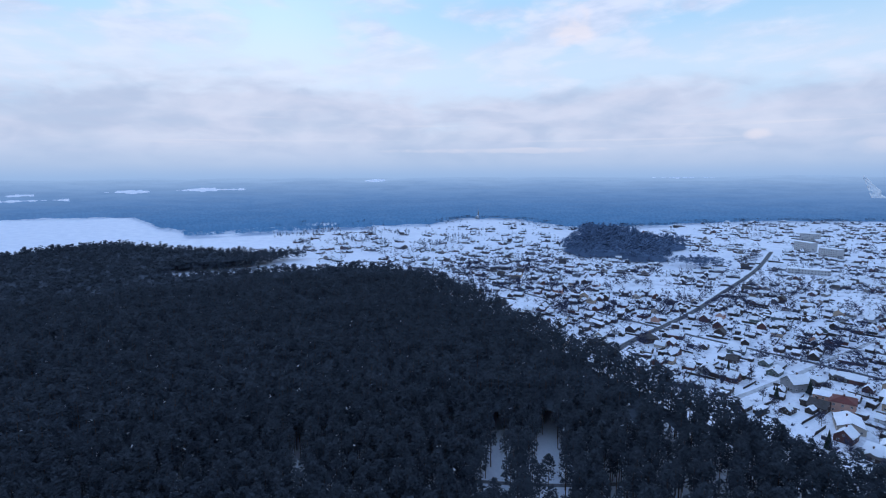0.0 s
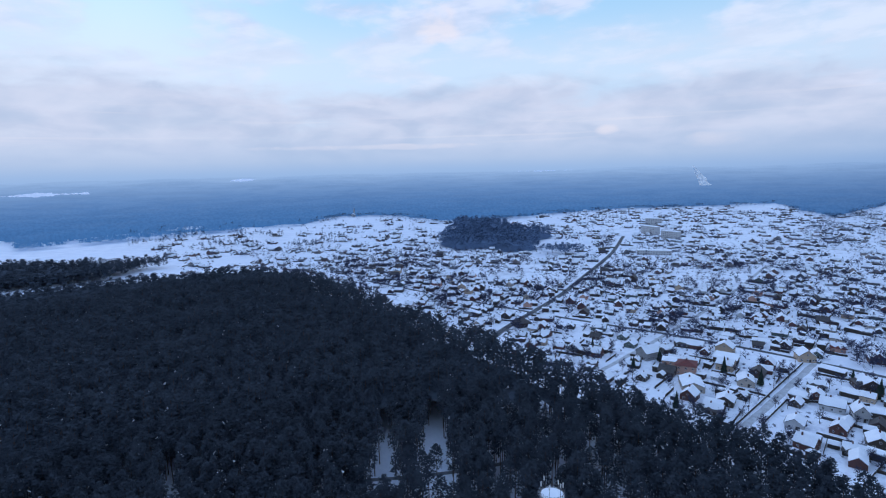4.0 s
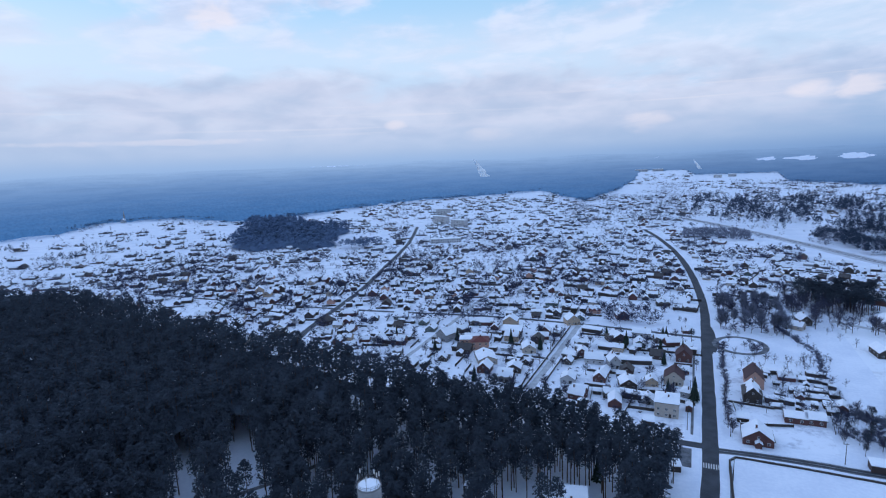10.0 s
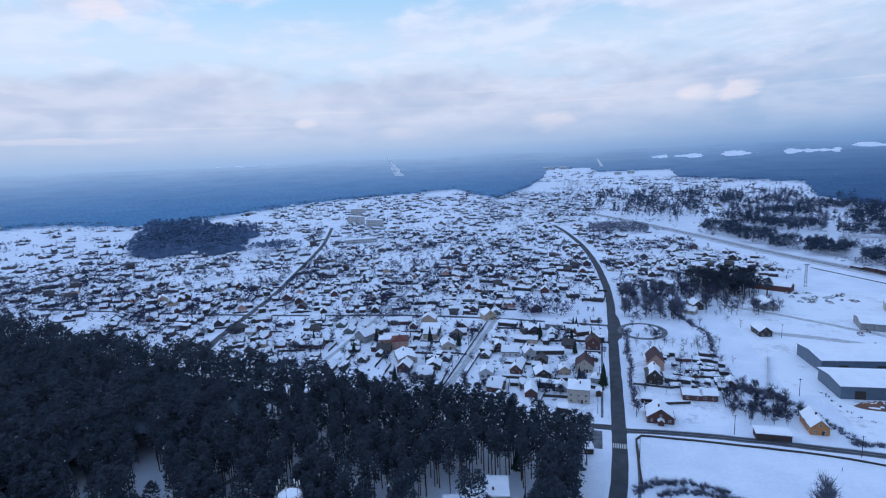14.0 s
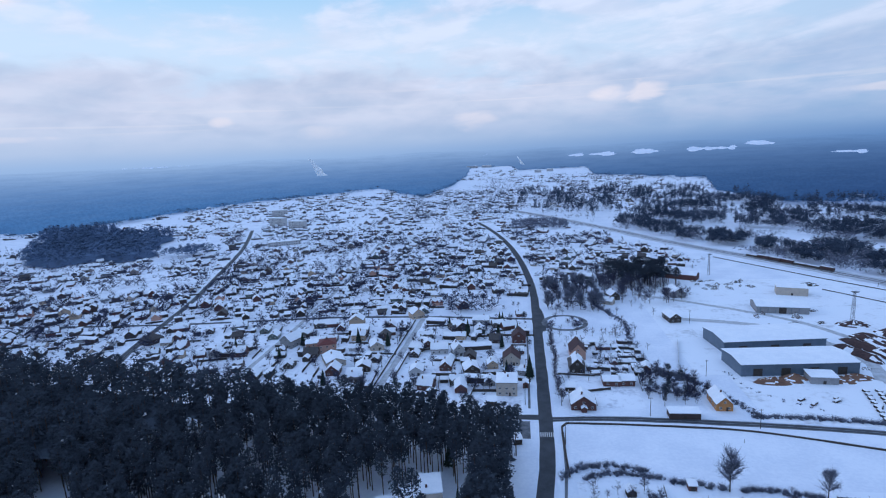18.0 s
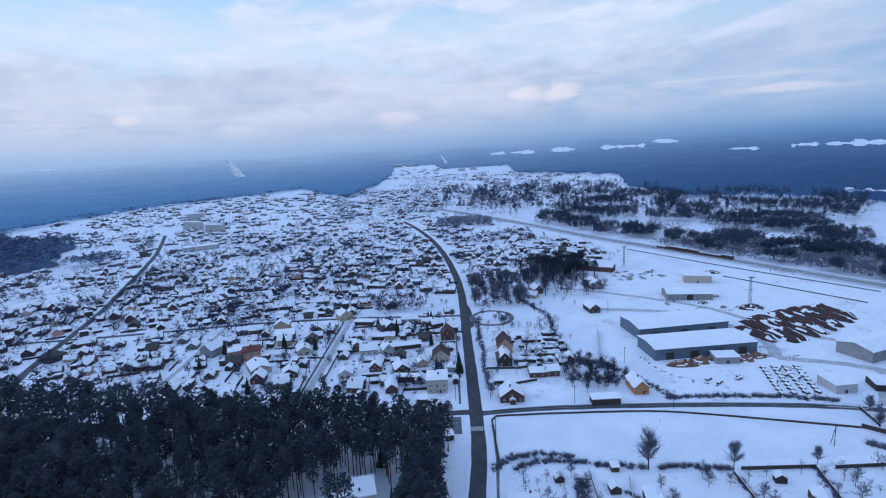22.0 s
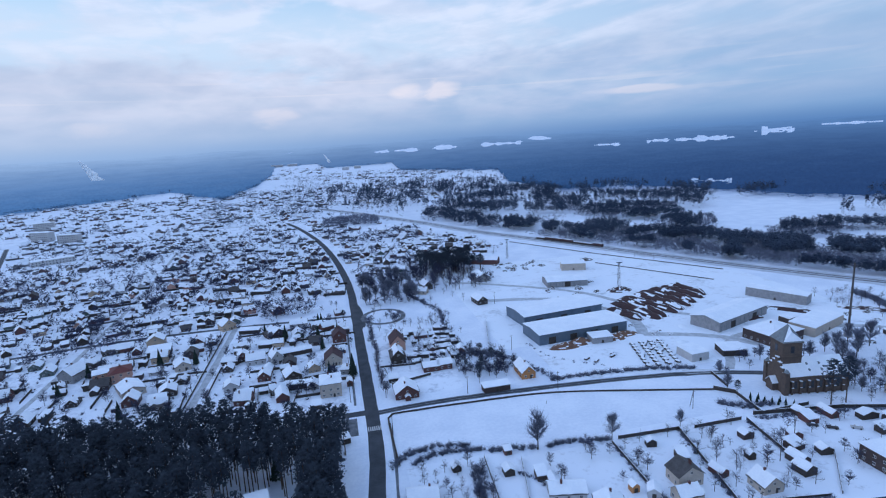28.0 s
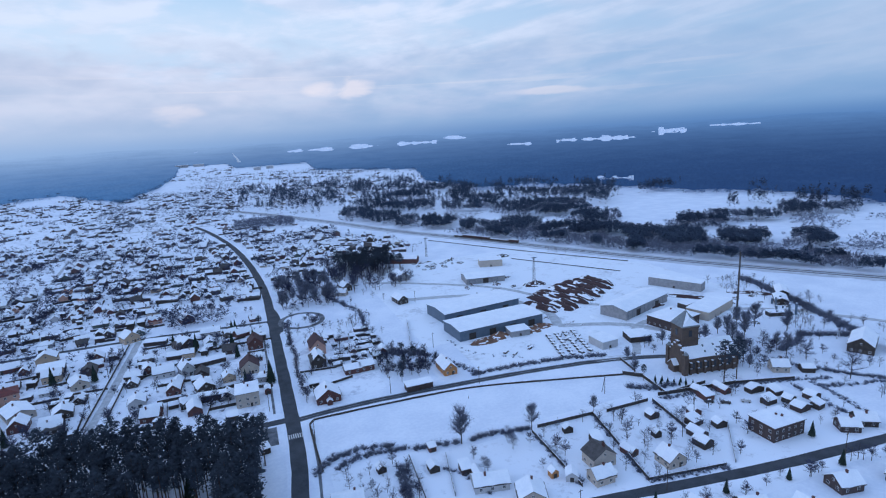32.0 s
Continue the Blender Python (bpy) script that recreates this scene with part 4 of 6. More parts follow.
put_house(-48, 434, 20, w=9, l=10, h=3.6, rise=3.6, walls=WALLS["brick"], roof=ROOF_DARK, label="brick house with a steep snowy gable by the street", seed=16)
put_house(-45, 378, 30, w=12, l=12, h=3.6, rise=3.6, walls=WALLS["brown"], roof=ROOF_DARK, bare=1, label="dark timber house with a hipped front among spruces", hip=False, seed=17)
put_house(-41, 331, 20, w=7, l=9, h=4.6, rise=3.6, walls=WALLS["white"], label="narrow white house with a steep snowy roof", seed=18)
put_shed(-30, 341, 100, 7, 20, 2.8, 1.4, WALLS["plank"], label="long low barn deep in snow")
put_house(-62, 343, 10, w=8, l=8, h=3.0, rise=3.0, walls=WALLS["brick"], roof=ROOF_DARK, bare=1, label="small red brick house", seed=19)
put_house(-53, 334, 95, w=8, l=11, h=3.4, rise=3.0, walls=WALLS["white"], label="white house with a broad snowy roof", seed=20)
put_shed(-64, 393, -10, 14, 5, 2.8, 0.8, WALLS["plank"], flat=True, label="long plank store beside the street")
put_house(-118, 315, 30, w=12, l=16, h=3.4, rise=2.4, walls=WALLS["cream"], label="long cream house with a snowy roof near the pines", seed=21)
put_house(-97, 341, 20, w=9, l=11, h=3.2, rise=2.8, walls=WALLS["cream"], label="low cream house in a garden", seed=22)
put_house(-96, 305, 10, w=9, l=9, h=3.0, rise=2.6, walls=WALLS["plank"], label="plank house beside the forest", seed=23)
put_house(-30, 303, 15, w=9, l=10, h=3.2, rise=3.0, walls=WALLS["plank"], label="weathered plank house in a garden", seed=24)
put_house(-62, 300, 5, w=8, l=9, h=3.0, rise=2.6, walls=WALLS["white"], label="white cottage among sheds", seed=25)
put_house(-30, 395, 90, w=8, l=12, h=3.0, rise=2.4, walls=WALLS["white"], label="long white cottage under snow", seed=26)
put_house(76, 458, 10, w=8, l=12, h=3.8, rise=3.4, walls=WALLS["dark"], label="dark timber house with snowy roof", seed=27)
put_house(70, 443, 60, w=7, l=9, h=3.0, rise=2.8, walls=WALLS["cream"], label="small cream cottage under snow", seed=28)
put_house(108, 400, 8, w=8, l=14, h=3.6, rise=3.0, walls=WALLS["dark"], chimneys=0, label="dark barn with snowy gable roof", category="barn", seed=29)
put_house(128, 466, 4, w=11, l=18, h=4.2, rise=3.6, walls=WALLS["grey"], label="grey farm building with snowy gable roof", seed=30)
put_shed(147, 527, 60, 12, 34, 4.8, 2.6, BRICK, label="long brick store with a snowy roof")
# ---- the sawmill ----


def hall(x0, y0, w, l, h, rise, turn, walls, label, gates=3):
    root = new("industrial_hall", None)
    tagged(root, label, "hall", "halls of the sawmill")
    c, d = math.cos(radians(turn)), math.sin(radians(turn))
    root.matrix_basis = pose(x0 + (w * c - l * d) / 2, y0 + (w * d + l * c) / 2, 0, 0, 0, turn)
    HOUSES.append((x0 + w / 2, y0 + l / 2, w * 0.55))
    part("wall", gable_walls(l, w, h, rise), walls, root, at=pose(0, 0, 0, 0, 0, 90))
    part("roof", gable_slabs(l, w, h, rise, 0.5, 0.2), STEEL, root, at=pose(0, 0, 0, 0, 0, 90))
    part("roof_snow", gable_slabs(l, w, h, rise, 0.46, 0.25, 0.205), ROOF_SNOW, root, "smooth snow cover", at=pose(0, 0, 0, 0, 0, 90))
    for i in range(int(w / 5)):
        part("panel_rib", Shape().box(-w / 2 + 2.5 + i * 5 - .12, -w / 2 + 2.5 + i * 5 + .12, -l / 2 - .08, -l / 2, 0, h - .1), STEEL, root)
    for i in range(gates):
        gx = -w / 2 + w * (i + 0.6) / (gates + 0.2)
        # flat dark panels paint the shade inside the open gates
        part("gate", Shape().box(gx - 2.4, gx + 2.4, -l / 2 - .14, -l / 2 - .02, 0, 4.4), DARKWOOD, root, "dark panel standing in for the shade of an open gate")
    return root


hall(118, 300, 62, 24, 6.6, 1.2, 4.5, STEEL, "long blue-grey steel hall with a snowy roof and open gates", 4)
hall(121, 334, 61, 28, 7.0, 1.4, 7, STEEL, "long blue-grey steel hall behind another with a snowy roof", 3)
hall(230, 282, 54, 20, 6.2, 2.4, 20, GREYPLASTER, "grey workshop hall with a snowy ridged roof", 2)
hall(172, 416, 34, 20, 4.8, 2.0, -9, GREYPLASTER, "low grey store with a broken snowy roof", 1)
put_shed(156, 295.5, -4, 13, 9, 3.8, 0.4, GREYPLASTER, flat=True, label="small white annex with a flat snowy roof")
put_shed(192, 256, 3, 11, 13, 4.6, 0.3, WALLS["white"], flat=True, label="pale box-shaped building with a flat snowy roof")
put_shed(215, 254, -14, 13, 11, 3.4, 0.6, WALLS["dark"], flat=True, label="low dark hut with snow on its roof")
put_shed(312, 325, -62, 40, 10, 6.6, 0.5, WALLS["grey"], flat=True, label="long pale concrete warehouse beside the railway")
put_shed(219, 468, -18, 22, 13, 6.4, 0.4, WALLS["cream"], flat=True, label="cream box-shaped store with a flat roof")
put_shed(284, 285, 14, 12, 7, 3.2, 0.4, WALLS["plank"], flat=True, label="plank lean-to beside the workshop")


def mound(name, x, y, rx, ry, h, mat, label, category, snow=0.0, seed=0, turn=0.0):
    rnd = random.Random(seed)
    s = Shape()
    nr, na = 7, 22
    s.v.append((0, 0, h))
    for i in range(1, nr + 1):
        q = i / nr
        for j in range(na):
            a = 2 * math.pi * j / na
            k = 1 + 0.25 * noise.noise((math.cos(a) * 1.5 + seed, math.sin(a) * 1.5, q))
            s.v.append((rx * q * k * math.cos(a), ry * q * k * math.sin(a), -0.05 if i == nr else h * (1 - q) ** 0.8 * (1 + 0.3 * noise.noise((q * 4 + seed, a * 2, 3)))))
    s.f = [(0, 1 + j, 1 + (j + 1) % na) for j in range(na)]
    for i in range(nr - 1):
        a, b = 1 + i * na, 1 + (i + 1) * na
        s.f += [(a + j, b + j, b + (j + 1) % na, a + (j + 1) % na) for j in range(na)]
    s.m = [1 if rnd.random() < snow else 0 for _ in s.f]
    return thing(name, s, [mat, ROOF_SNOW], label, category, pose(x, y, 0, 0, 0, turn))


for i, (x, y, rx, ry, h) in enumerate([(132, 293, 9, 4, 2.6), (143, 296, 7, 4, 3.2), (166, 296, 8, 4, 2.4), (176, 300, 7, 4, 2.0)]):
    mound("sawdust_pile", x, y, rx * 1.15, ry * 1.15, h * 1.2, SAWDUST, "heap of orange sawdust partly under snow", "sawdust pile", 0.12, i)
mound("bark_mound", 222, 388, 11, 7, 3.2, LOGS, "dark heap of bark dusted with snow", "heap", 0.3, 9)
mound("bark_mound", 345, 285, 16, 4, 2.2, LOGS, "low brown heap beside the railway", "heap", 0.3, 10, -40)
mound("bark_mound", 245, 495, 9, 5, 2.4, DARKWOOD, "dark heap of scrap dusted with snow", "heap", 0.3, 11)


def log_stack(x, y, ln, w, h, turn, n, label, group):
    root = new("log_stack", None)
    tagged(root, label, "log stack", group)
    root.matrix_basis = pose(x, y, 0, 0, 0, turn)
    s = Shape()
    r = h / 7
    rnd = random.Random(int(x * 7 + y))
    for i in range(n):
        cx = -ln / 2 + ln * (i + 0.5) / n
        hh = h * (0.75 + 0.35 * rnd.random())
        for k in range(int(hh / (1.7 * r))):
            z = r + k * 1.7 * r
            j = rnd.uniform(-.3, .3)
            s.beam((cx + j, -w / 2 + rnd.uniform(-.3, .3), z), (cx + j, w / 2 + rnd.uniform(-.3, .3), z), r, 0, 5)
    part("logs", s, LOGS, root)["kind"] = "stuff"
    c = Shape()
    for i in range(9):
        a, z, k = -ln / 2 + ln * i / 8, h * rnd.uniform(.95, 1.05), rnd.uniform(.7, 1)
        c.v += [(a, -w * .5 * k, z - .12), (a, -w * .3 * k, z + .3), (a, w * .3, z + .32), (a, w * .5, z - .05)]
        if i:
            c.f += [(4 * i - 4 + q, 4 * i + q, 4 * i + q + 1, 4 * i - 3 + q) for q in range(3)]
    c.f += [(0, 1, 2, 3), (35, 34, 33, 32)]
    c.m = [0] * len(c.f)
    part("snow_cap", c, ROOF_SNOW, root)
    return root


def windrow(x, y, ln, w, h, turn, seed):
    """A long rounded ridge of logs and bark with snow lying on one flank."""
    root = thing("log_pile", None, [], "long ridge of brown logs and bark streaked with snow", "log pile", pose(x, y, 0, 0, 0, turn), group="log piles of the sawmill")
    s, cap = Shape(), Shape()
    n, m = 26, 8
    rows = []
    for i in range(n + 1):
        q = i / n
        end = min(1, 5 * q, 5 * (1 - q)) ** .6
        wob = 1.2 * noise.noise((q * 5, seed, 0))
        hh = h * end * (1 + .35 * noise.noise((q * 7, seed, 2)))
        ww = w * (.55 + .45 * end) * (1 + .2 * noise.noise((q * 6, seed, 5)))
        rows.append([(ln * (q - .5) + .4 * noise.noise((i, k, seed)), wob + ww * (k / m - .5), (hh * math.sin(math.pi * k / m) ** .8 if 0 < k < m else -.05) + .35 * noise.noise((i * .9, k * .9, seed)) * (0 < k < m)) for k in range(m + 1)])
    flat = [p for r in rows for p in r]
    s.add(flat, [(i * (m + 1) + k, (i + 1) * (m + 1) + k, (i + 1) * (m + 1) + k + 1, i * (m + 1) + k + 1) for i in range(n) for k in range(m)])
    part("ridge", s, LOGS, root)
    for i in range(n):
        for k in range(m):
            if noise.noise((i * .16, k * .55, seed + 9)) + (.45 if k in (5, 6) else -.12) > .12:
                q = [flat[(i + a) * (m + 1) + k + b] for a, b in ((0, 0), (1, 0), (1, 1), (0, 1))]
                cap.add([(a, b, z + .14) for a, b, z in q], [(0, 1, 2, 3)])
    part("snow_cap", cap, ROOF_SNOW, root)["kind"] = "stuff"


for i in range(9):
    windrow(196 + 9.2 * i + rng.uniform(-1, 1), 334 + 4.4 * i, (32, 46, 49, 50, 49, 48, 45, 40, 36)[i], 9.5, rng.uniform(2.6, 3.6), -77 + rng.uniform(-4, 4), i)
for i, (x, y) in enumerate([(318, 243), (321, 246), (325, 240), (327, 246), (333, 256), (337, 262), (341, 259), (330, 239), (346, 262)]):
    silo = thing("steel_column", None, [], "upright blue-grey steel column in the yard", "column", pose(x, y, 0, 0, 0, 11 * i), group="steel columns of the yard")
    part("shaft", Shape().box(-.5, .5, -.5, .5, 0, 4 + (i * 7 % 5)), STEEL, silo)
    part("snow_top", Shape().box(-.55, .55, -.55, .55, 4 + (i * 7 % 5), 4.2 + (i * 7 % 5)), ROOF_SNOW, silo)
windrow(262, 296, 26, 6, 2.0, 10, 20)
windrow(300, 300, 30, 5, 1.8, -45, 21)
for x in (162, 168, 174, 180):
    for k in range(8):
        log_stack(x + k * 1.2, 252 + 4.4 * k, 3.0, 2.2, 1.1, -80 + rng.uniform(-8, 8), 4, "low row of sawn timber under snow", "timber rows of the sawmill")
for i in range(10):
    q = rng.random()
    log_stack(126 + 62 * q, 262 + 12 * q + rng.uniform(-8, 10), rng.uniform(3, 7), 1.6, 1.0, 40 + rng.uniform(-15, 15), 6, "low row of sawn timber under snow", "timber rows of the sawmill")
for i in range(22):
    mound("scrap_mound", rng.uniform(150, 205), rng.uniform(480, 515), rng.uniform(2, 5), rng.uniform(1.2, 3), rng.uniform(0.9, 2.2), DARKWOOD, "dark scrap heap half under snow", "heap", 0.35, 40 + i, rng.uniform(0, 90))
for i in range(26):
    x, y = rng.uniform(186, 300), rng.uniform(262, 330)
    if all((x - a) ** 2 + (y - b) ** 2 > (r + 3) ** 2 for a, b, r in HOUSES):
        mound("snow_mound", x, y, rng.uniform(2, 5), rng.uniform(1.2, 3), rng.uniform(.5, 1.3), LOGS if i % 3 == 0 else ROOF_SNOW, "small mound of pushed snow and timber", "mound", .55, 300 + i, rng.uniform(0, 90))
for i in range(14):
    mound("scrap_mound", rng.uniform(165, 215), rng.uniform(385, 440), rng.uniform(2, 5), rng.uniform(1.2, 3), rng.uniform(.8, 2.0), LOGS if i % 2 else DARKWOOD, "dark scrap timber half under snow", "heap", .35, 340 + i, rng.uniform(0, 90))
for i in range(20):
    mound("scrap_mound", rng.uniform(296, 345), rng.uniform(238, 290), rng.uniform(1.5, 4), rng.uniform(1, 2.5), rng.uniform(0.6, 1.8), DARKWOOD, "dark scrap heap half under snow", "heap", 0.35, 80 + i, rng.uniform(0, 90))

# ---- church, chimney, masts ----


def church():
    root = new("church", None)
    tagged(root, "dark brick church with a pyramid-capped tower and snowy roof", "church")
    root.matrix_basis = pose(219.8, 207.8, 0, 0, 0, -10.2)
    part("nave_wall", gable_walls(14, 30, 8.7, 6.6), CHURCH, root, at=pose(0, 0, 0, 0, 0, 90))
    part("nave_roof", gable_slabs(14, 29.4, 8.7, 6.6, 0.3, 0.3, 0, 0.04, 3), ROOF_SNOW, root, "snowy steep roof", at=pose(0, 0, 0, 0, 0, 90))
    for z in (10.4, 12.6):
        for x in (-3, 3, 9):
            part("roof_vent", Shape().box(x - .35, x + .35, -7 + 7 * (z - 8.7) / 6.6 - .4, -7 + 7 * (z - 8.7) / 6.6 + .5, z, z + .9), COPPER, root)
    # stepped gable of the west front, each step capped with snow
    for k in range(7):
        y0 = -7.3 + 14.6 * k / 7
        top = 9.6 + 6.6 * (1 - abs(k - 3) / 3.4)
        part("gable_step", Shape().box(-15.9, -14.9, y0, y0 + 14.6 / 7, 0, top), CHURCH, root)
        part("step_cap", Shape().box(-16.0, -14.8, y0, y0 + 14.6 / 7, top, top + .3), ROOF_SNOW, root)
    for y in (-7.4, 7.4):
        turret = part("turret", Shape().box(-16.6, -14.4, y - 1.1, y + 1.1, 0, 11.2), CHURCH, root)
        part("turret_cap", Shape().cyl(0, 0, 11.2, 13.0, 1.6, .05, 4), COPPER, turret, at=pose(-15.5, y, 0, 0, 0, 0))
    part("apse", Shape().cyl(15, 0, 0, 7.2, 5, 5, 8), CHURCH, root)
    part("apse_roof", Shape().cyl(15, 0, 7.2, 11.0, 5.4, 0.2, 8), ROOF_SNOW, root)
    part("sacristy", Shape().box(6, 14, 6.8, 11.5, 0, 5.0), CHURCH, root)
    part("sacristy_roof", Shape().box(5.8, 14.2, 6.8, 11.8, 5.0, 5.35), ROOF_SNOW, root)
    steeple = part("tower", Shape().box(-14.7, -5.2, -2.4, 7.1, 0, 23.4).box(-15.1, -4.8, -2.8, 7.5, 23.4, 24.0).box(-15.0, -4.9, -2.7, 7.4, 16.6, 17.1), CHURCH, root)
    part("spire", Shape().cyl(0, 0, 0, 7.6, 7.4, 0.15, 4), COPPER, steeple, "dull metal pyramid roof streaked with snow", at=pose(-9.95, 2.35, 24.0, 0, 0, 45))
    part("spire_snow", Shape().add([(-7.0, -.25, .5), (0, -7.0, .5), (-2.3, -2.4, 4.6), (-.5, -.7, 6.9)], [(0, 1, 2), (0, 2, 3)]), ROOF_SNOW, steeple, at=pose(-9.95, 2.35, 24.12, 0, 0, 45))
    part("cross", Shape().box(-10.03, -9.87, 2.27, 2.43, 31.4, 33.6).box(-10.03, -9.87, 1.7, 3.0, 32.7, 32.9), RUST, steeple)
    for a, (x, y) in ((0, (-9.95, -2.43)), (0, (-9.95, 7.13)), (90, (-14.73, 2.35)), (90, (-5.17, 2.35))):
        part("belfry_opening", Shape().box(-.9, .9, -.06, .06, 0, 3.4), GLASS, steeple, at=pose(x, y, 18.6, 0, 0, a))
    for side in (-1, 1):
        for i in range(7):
            x = -12.4 + 4.1 * i
            if i < 6:
                add_window(root, pose(x + 2.05, side * 7.04, 2.4), 1.4, 3.8, DARKFRAME)
            b = part("buttress", Shape().box(x - .45, x + .45, side * 7.5 - .55, side * 7.5 + .55, 0, 6.4), CHURCH, root)
            part("buttress_cap", Shape().box(x - .5, x + .5, side * 7.5 - .6, side * 7.5 + .6, 6.4, 6.7), ROOF_SNOW, b)
            part("buttress_ledge", Shape().box(x - .5, x + .5, side * 8.2 - .2, side * 8.2 + .2, 3.4, 3.6), ROOF_SNOW, b)
    part("porch", gable_walls(5, 3, 4, 2.4), CHURCH, root, at=pose(-17.2, 0, 0, 0, 0, 90))
    part("porch_roof", gable_slabs(5, 3, 4, 2.4, 0.3, 0.3), ROOF_SNOW, root, at=pose(-17.2, 0, 0, 0, 0, 90))
    HOUSES.append((219.8, 207.8, 19))


church()
put_shed(289, 270, 21, 38, 15, 5.8, 0.3, WALLS["cream"], flat=True, label="pale two-storey hall behind the church with a flat snowy roof")
put_house(252, 264, 12, w=26, l=20, h=6.0, rise=3.6, walls=WALLS["brown"], hip=True, label="broad hipped building with a snowy roof behind the church", seed=60)
chimney_stack = thing("smokestack", None, [], "tall slender dark steel smokestack", "chimney", pose(292, 251, 0))
part("shaft", Shape().cyl(0, 0, 0, 45, 0.62, 0.48, 14), RUST, chimney_stack)
part("base", Shape().box(-1.6, 1.6, -1.6, 1.6, 0, 2.2), GREYPLASTER, chimney_stack)
for z in (15, 30, 42):
    part("collar", Shape().cyl(0, 0, z, z + .4, .78, .78, 14), RUST, chimney_stack)


def mast(x, y, h, label):
    root = thing("lattice_mast", None, [], label, "mast", pose(x, y, 0))
    for a, b in ((-1, -1), (1, -1), (1, 1), (-1, 1)):
        part("leg", Shape().beam((a * .9, b * .9, 0), (a * .5, b * .5, h), .1), RUST, root)
    s = Shape()
    n = int(h / 2)
    for i in range(n):
        q0, q1 = .9 - .4 * i / n, .9 - .4 * (i + 1) / n
        z0, z1 = h * i / n, h * (i + 1) / n
        for (a, b), (c, d) in (((-1, -1), (1, -1)), ((1, -1), (1, 1)), ((1, 1), (-1, 1)), ((-1, 1), (-1, -1))):
            s.beam((a * q0, b * q0, z0), (c * q1, d * q1, z1), .05, 0, 3)
    part("bracing", s, RUST, root)
    part("platform", Shape().box(-1.6, 1.6, -1.6, 1.6, h, h + .25), RUST, root)
    for i in range(4):
        part("floodlight", Shape().box(-1.5 + i * .9, -.9 + i * .9, -1.9, -1.5, h + .25, h + .9), STEEL, root)


mast(227, 398, 20, "grey lattice floodlight mast in the timber yard")
mast(177, 536, 20, "grey lattice floodlight mast beside the stores")


def power_pole(x, y, turn=0, h=9.0, pair=False):
    root = thing("power_pole", None, [], "wooden power pole standing in snow", "pole", pose(x, y, 0, 0, 0, turn), group="power poles")
    part("post", Shape().cyl(0, 0, 0, h, .16, .11, 7), PLANK, root)
    if pair:
        part("stay", Shape().beam((2.2, 0, 0), (.1, 0, h - 1), .12), PLANK, root)
    part("crossarm", Shape().box(-.9, .9, -.06, .06, h - .6, h - .45), PLANK, root)
    for i in (-.8, 0, .8):
        part("insulator", Shape().cyl(i, 0, h - .45, h - .2, .06, .05, 6), FRAME, root)


for x, y, k in [(155, 205, True), (105, 243, False), (60, 253, False), (19, 262, False), (18, 300, False), (19, 340, False), (2, 300, False), (1, 262, False), (18, 225, True), (160, 160, False), (130, 136, False), (95, 138, False), (205, 124, False), (176, 170, False), (-83, 300, False), (-82, 340, False), (-81, 380, False), (100, 300, False), (118, 392, False)]:
    power_pole(x, y, 90 if k else 10, 9.5, k)

# ---- village round the second road ----
put_house(197, 147, 0, w=17, l=12, h=6.4, rise=0.7, walls=WALLS["brown"], hip=True, floors=2, chimneys=2, label="dark brown two-storey apartment house with a flat snowy roof", category="apartment house", seed=61)
put_house(118.5, 160, 0, w=10, l=8, h=4.8, rise=3.2, walls=WALLS["cream"], roof=ROOF_DARK, snow=False, chimneys=2, label="cream house with a bare dark roof and dormer", seed=62)
put_house(112.5, 150.5, 90, w=6.5, l=8, h=3.4, rise=2.6, walls=WALLS["cream"], label="small cream house with snowy gables", seed=63, porch=True)
put_house(143, 148.5, 0, w=8, l=8, h=3.2, rise=3.2, walls=WALLS["cream"], label="cream cottage with a wide snowy roof", seed=64)
put_shed(163, 152, 5, 5.5, 6, 2.8, 1.6, WALLS["dark"])
put_shed(166, 158, 5, 5, 7, 2.6, 1.6, WALLS["brown"])
put_house(224, 136, 60, w=6.5, l=7.5, h=2.8, rise=2.4, walls=WALLS["brown"], label="brown cottage beside the road", seed=65)
put_house(234, 136, 60, w=6.5, l=8, h=2.8, rise=2.6, walls=WALLS["dark"], label="dark cottage beside the road", seed=66)
put_house(74, 165, 78, w=8, l=13, h=3.0, rise=2.4, walls=WALLS["white"], label="long white house with a broad snowy roof in a garden", seed=67)
put_house(84, 152, -20, w=10, l=9, h=3.4, rise=3.0, walls=WALLS["cream"], label="cream house with two snowy roof slopes", seed=68)
put_house(23, 176, 85, w=9, l=11, h=3.0, rise=2.4, walls=WALLS["plank"], label="plank house with a wide snowy roof in an orchard", seed=69)
put_shed(98, 160, 0, 3, 3, 2.6, 1.2, WALLS["orange"], label="small orange garden hut")
put_shed(103.5, 156, -30, 4.5, 5, 2.6, 1.4, WALLS["white"], label="small white shed with snowy gable")
put_shed(58, 183, 0, 4, 4.5, 2.4, 1.3, WALLS["dark"], label="dark garden hut under snow")
put_shed(62, 196, 0, 3, 3, 2.2, .6, WALLS["brick"], flat=True, label="small brick pump house in a garden")
put_shed(39, 191, 5, 3.4, 3.4, 2.2, 1.2, WALLS["plank"], label="tiny plank hut in an orchard")
